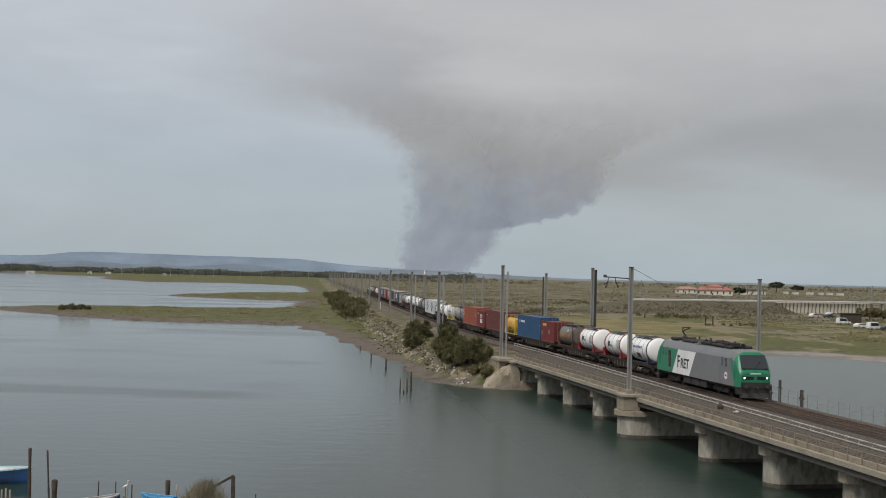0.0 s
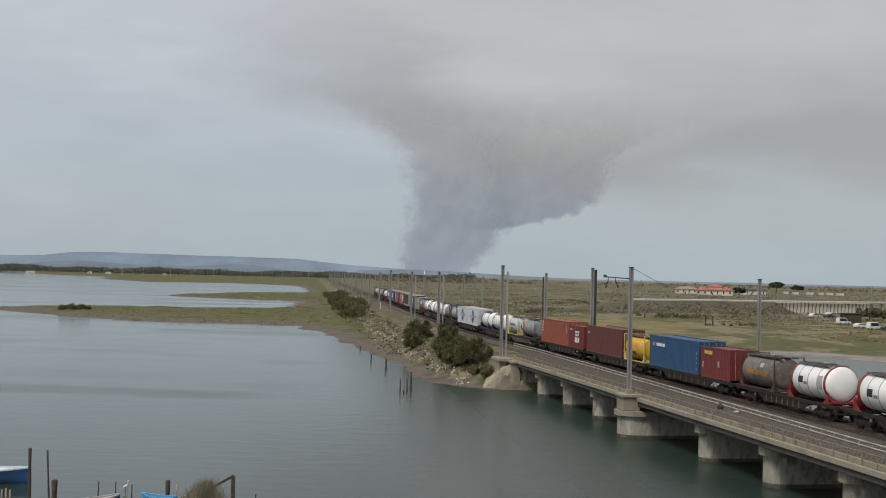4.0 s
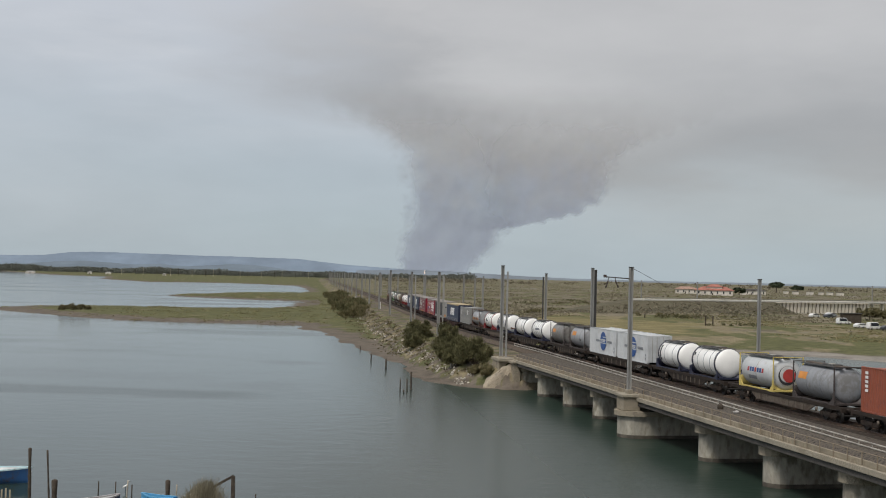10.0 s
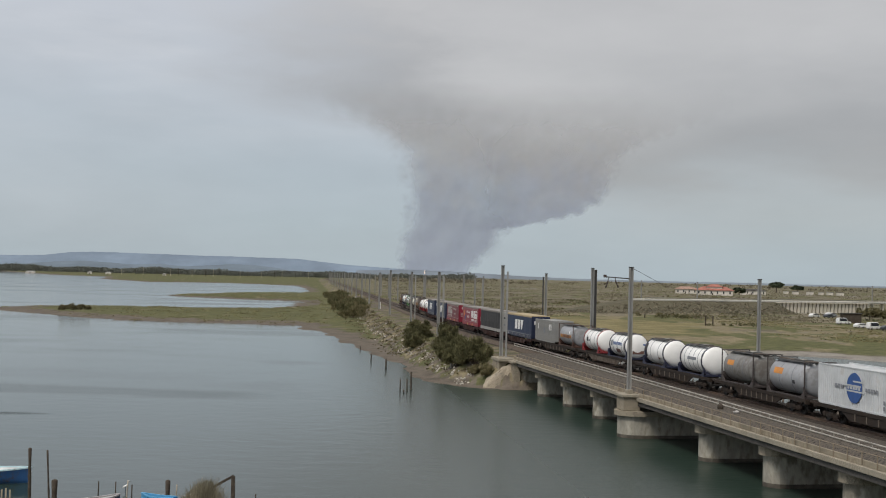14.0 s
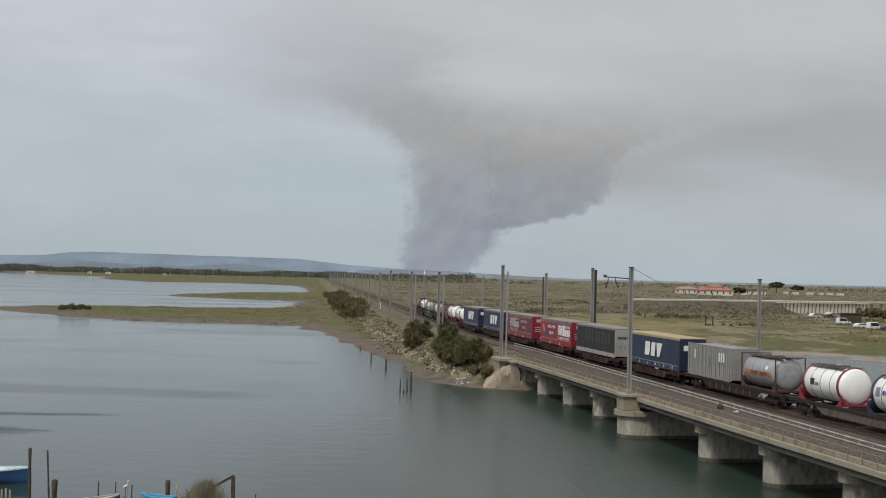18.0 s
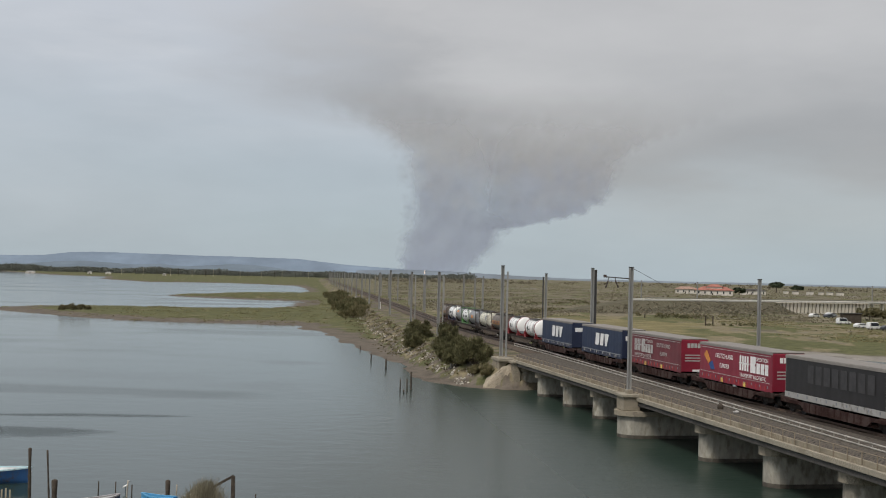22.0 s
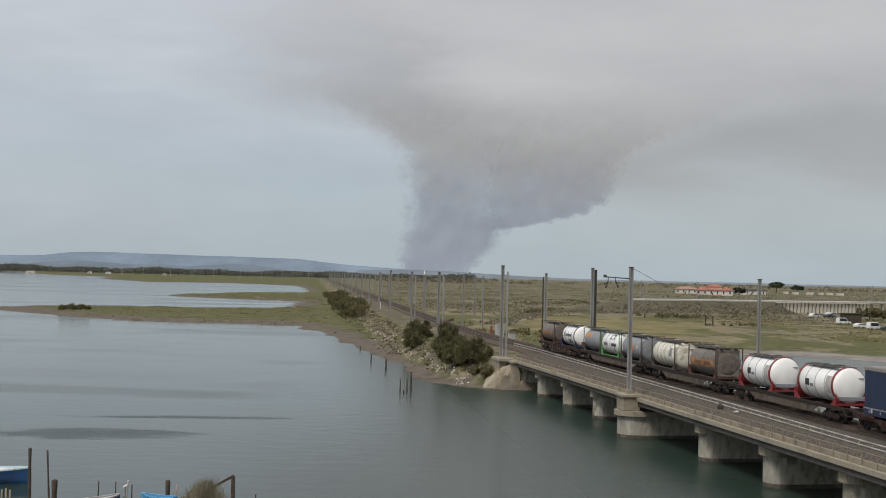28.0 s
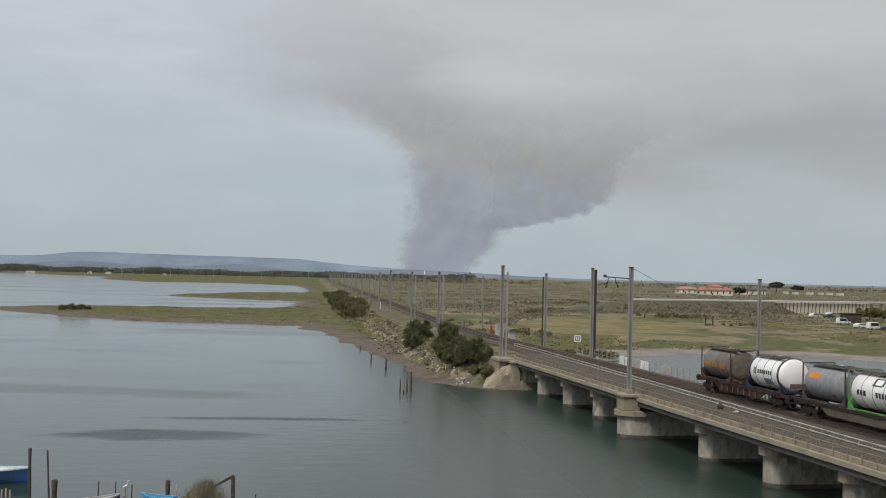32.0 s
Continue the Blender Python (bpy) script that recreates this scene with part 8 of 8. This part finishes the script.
def make_shore():
    for x, y, h, r, lx in ((-4.5, 139.9, 1.25, 0.07, 0.02), (-3.7, 140.1, 1.3, 0.07, -0.03), (-4.0, 137.4, 0.35, 0.08, 0), (-3.3, 141.6, 2.0, 0.10, 0.0), (-7.6, 172.6, 1.3, 0.12, 0.0),
                           (-10.4, 185.1, 1.1, 0.10, 0.02), (-13.6, 208.3, 0.9, 0.07, 0.03)):
        stake("wooden_stake", x, y, -1.2, h, r, "dark weathered stake standing in the lagoon", M["timber"], (lx, 0))
    g = "posts of the small landing"
    stake("mooring_post", -23.05, 70, -1, 2.9, 0.09, "tall dark mooring post in the shallows", M["timber"], (-0.06, 0), g)
    stake("mooring_post", -21.9, 70, -1, 2.8, 0.05, "thin leaning pole with a pale top", M["timber"], (-0.22, 0), g)
    stake("mooring_post", -21.66, 70, -1, 1.12, 0.16, "thick squared mooring post", M["timber"], (0, 0), g)
    stake("mooring_post", -15.25, 70, -1, 1.25, 0.13, "thick dark mooring post", M["timber"], (0, 0), g)
    for x, h, lx, m in ((-19.2, 1.12, 0.03, "timber"), (-18.2, 1.12, 0, "timber"), (-17.28, 0.98, 0, "timber"), (-17.66, 1.2, 0.15, "pale_timber"), (-14.8, 1.04, 0.06, "pale_timber"), (-10.24, 0.6, -0.03, "timber")):
        stake("mooring_post", x, 70, -1, h, 0.035, "thin stick in the shallows" if m == "timber" else "thin pale stick in the shallows", M[m], (lx, 0), g)
    f = tagged(empty("timber_frame", pose(-11.54, 70, -0.6)), "broken timber frame with a slanting brace", "frame")
    part("post", beam((0, 0, 0), (-0.03, 0, 2.2), 0.2, 0.2), M["timber"], f)
    part("brace", beam((-1.75, 0.1, 1.2), (0.0, 0, 2.22), 0.12, 0.14), M["timber"], f)
    part("foot", beam((-1.7, 0.1, 0), (-1.7, 0.1, 1.25), 0.12, 0.12), M["timber"], f)
    pk = tagged(empty("picket_fence", pose(-25.2, 69.5, -0.6)), "few pale pickets at the water's edge", "fence")
    for i in range(6):
        part("picket", box(i * 0.23, i * 0.23 + 0.09, -0.02, 0.02, 0, 1.25 + 0.06 * math.sin(i * 2), 0.01), M["pale_timber"], pk)
    part("rail", box(-0.1, 1.4, 0.025, 0.06, 0.7, 0.78), M["timber"], pk)
    navy_hull, sky_hull = paint("blue_boat_paint", (0.045, 0.13, 0.32), 0.4), paint("sky_blue_boat_paint", (0.10, 0.36, 0.62), 0.4)
    white_rim = paint("white_boat_paint", (0.74, 0.75, 0.74), 0.4)
    boat(-27.15, 75.2, 4, 4.8, navy_hull, paint("pale_cyan_boat_paint", (0.55, 0.74, 0.78), 0.4), white_rim, "blue rowing boat with a white rim moored at the shore")
    boat(-18.05, 66.6, 40, 2.1, paint("dark_boat_paint", (0.05, 0.06, 0.10), 0.4), paint("worn_boat_rim", (0.40, 0.38, 0.38), 0.5), white_rim, "small dark boat with a worn pale rim")
    b = boat(-15.2, 67.4, 165, 2.0, sky_hull, sky_hull, sky_hull, "small sky blue boat at the shore")
    e = tagged(empty("egret", pose(-18.4, 73, 0.0, 0, 0, 30)), "small white egret standing in the shallows", "bird")
    feathers = paint("white_feathers", (0.8, 0.8, 0.78), 0.7)
    part("body", lathe([(-0.2, 0.01), (-0.12, 0.05), (0.0, 0.075), (0.1, 0.06), (0.16, 0.02)], 10), feathers, e).matrix_basis = pose(0, 0, 0.36, 0, -25)
    part("neck", rod((0.13, 0, 0.4), (0.18, 0, 0.62), 0.025, 7, 0.018), feathers, e)
    hd = part("head", lathe([(-0.04, 0.01), (0.0, 0.03), (0.05, 0.015)], 8), feathers, e)
    hd.matrix_basis = pose(0.2, 0, 0.64)
    part("bill", rod((0.04, 0, 0), (0.14, 0, -0.02), 0.008, 5, 0.002), M["black"], hd)
    for y in (-0.03, 0.03):
        part("leg", rod((0, y, -0.05), (0, y, 0.31), 0.008, 5), M["black"], e)
    rng = np.random.RandomState(4)
    n = 900
    x0, y0 = -13.3 + rng.normal(size=n) * 0.62, 69.2 + rng.normal(size=n) * 0.5
    h = 1.4 * np.exp(-((x0 + 13.0) / 1.0) ** 2) * rng.uniform(0.6, 1.1, n) + 0.3
    lx, ly = rng.normal(size=n) * 0.28 + 0.12, rng.normal(size=n) * 0.2
    verts, faces = [], []
    for i in range(n):
        k = len(verts)
        verts += [(x0[i] - 0.012, y0[i], -0.4), (x0[i] + 0.012, y0[i], -0.4), (x0[i] + lx[i] * 0.5 + 0.01, y0[i] + ly[i] * 0.5, h[i] * 0.6), (x0[i] + lx[i] + 0.005, y0[i] + ly[i], h[i]),
                  (x0[i] + lx[i] * 0.5 - 0.01, y0[i] + ly[i] * 0.5, h[i] * 0.6)]
        faces += [(k, k + 1, k + 2, k + 4), (k + 4, k + 2, k + 3)]
    me = bpy.data.meshes.new("reeds")
    me.from_pydata(verts, [], faces)
    me.materials.append(leaf_material("brown_reed", (0.15, 0.135, 0.09), (0.29, 0.255, 0.175)))
    tagged(new("reeds", me), "tuft of dry brown reeds at the water's edge", "reeds", kind="stuff")


make_shore()


def make_gull():
    g = tagged(empty("gull"), "dark brown gull flying low over the lagoon", "bird")
    plume, tip = mat("brown_feathers", (0.06, 0.052, 0.045), 0.8, bump=0.1), mat("dark_wing_tip", (0.03, 0.028, 0.026), 0.8, bump=0.1)
    part("body", lathe([(-0.24, 0.01), (-0.14, 0.05), (0.0, 0.085), (0.12, 0.07), (0.2, 0.035)], 12), plume, g)
    part("tail", prism([(-0.2, 0.0), (-0.42, 0.01), (-0.42, 0.025), (-0.2, 0.03)], -0.09, 0.09), plume, g)
    h = part("head", lathe([(0.16, 0.02), (0.2, 0.045), (0.26, 0.045), (0.31, 0.02)], 10), plume, g)
    part("bill", rod((0.3, 0, 0), (0.37, 0, -0.01), 0.015, 6, 0.004), tip, h)
    wings = []
    for s in (-1, 1):
        bm = bmesh.new()
        lo = [bm.verts.new(p) for p in ((0.10, 0, 0), (0.12, s * 0.28, 0.05), (0.02, s * 0.62, 0.03), (-0.06, s * 0.6, 0.03), (-0.09, s * 0.26, 0.045), (-0.12, 0, 0))]
        hi = [bm.verts.new((v.co.x, v.co.y, v.co.z + 0.018)) for v in lo]
        bm.faces.new(lo)
        bm.faces.new(hi[::-1])
        for i in range(6):
            bm.faces.new((lo[i], hi[i], hi[(i + 1) % 6], lo[(i + 1) % 6]))
        bmesh.ops.recalc_face_normals(bm, faces=bm.faces)
        wings.append((s, part("wing", bm, plume, g)))
    return g, wings


GULL, WINGS = make_gull()
# the gull's way: time and place
FLIGHT = [(0, -23.67, 560.00, 5.27), (26, -9.70, 150.00, 7.97), (29.4, -12.34, 95.00, 5.39), (29.6, -13.58, 91.00, 4.72), (29.8, -14.78, 86.00, 4.32),
          (30, -15.86, 80.00, 4.57), (30.2, -16.31, 75.00, 4.91), (30.4, -16.67, 70.00, 5.88), (30.6, -16.72, 65.00, 7.13), (30.8, -16.75, 60.00, 8.45),
          (31, -16.31, 54.00, 9.79), (31.1, -15.84, 50.50, 10.17), (31.2, -16.00, 47.00, 10.68), (31.4, -17.34, 42.00, 11.46), (32, -23.12, 34.00, 13.15)]


# ---- what moves ----
def motions():
    for ob, w in MOVING:
        walk(ob, [(t, rail_pose(w - SPEED * t)) for t in range(0, 33, 2)])
    for ob, (x0, y0), (x1, y1) in RIPPLES:
        walk(ob, [(0, pose(x0, y0, 0.006, 0, 0, 5)), (32, pose(x1, y1, 0.006, 0, 0, 5))])
    for ob, m0, m1 in DRIFT:
        walk(ob, [(0, m0), (32, m1)])

    rows = []
    for i, (t, x, y, z) in enumerate(FLIGHT):
        a, b = Vector(FLIGHT[max(i - 1, 0)][1:]), Vector(FLIGHT[min(i + 1, len(FLIGHT) - 1)][1:])
        d = (b - a).normalized()
        bank = 0 if t < 29 else (-8 if t < 30.7 else 16)
        heading = math.degrees(math.atan2(d.y, d.x)) % 360
        if t > 30.7:             # heading fitted to the camera's view: turned to face it, both wings showing
            heading = 245 if t < 30.9 else 280
        rows.append((t, pose(x, y, z, 0, 0, heading) @ pose(0, 0, 0, bank, -math.degrees(math.asin(d.z)), 0)))
    walk(GULL, rows)
    for s, wing in WINGS:
        beats = [(0, pose(0, s * 0.05, 0.03, s * 12)), (29.2, pose(0, s * 0.05, 0.03, s * 12))]
        beats += [(29.3 + 0.15 * k, pose(0, s * 0.05, 0.03, s * (14 + 32 * math.sin(k * 1.9)))) for k in range(11)]
        beats += [(31.05, pose(0, s * 0.05, 0.03, s * 22)), (32, pose(0, s * 0.05, 0.03, s * 26))]
        walk(wing, beats)


motions()
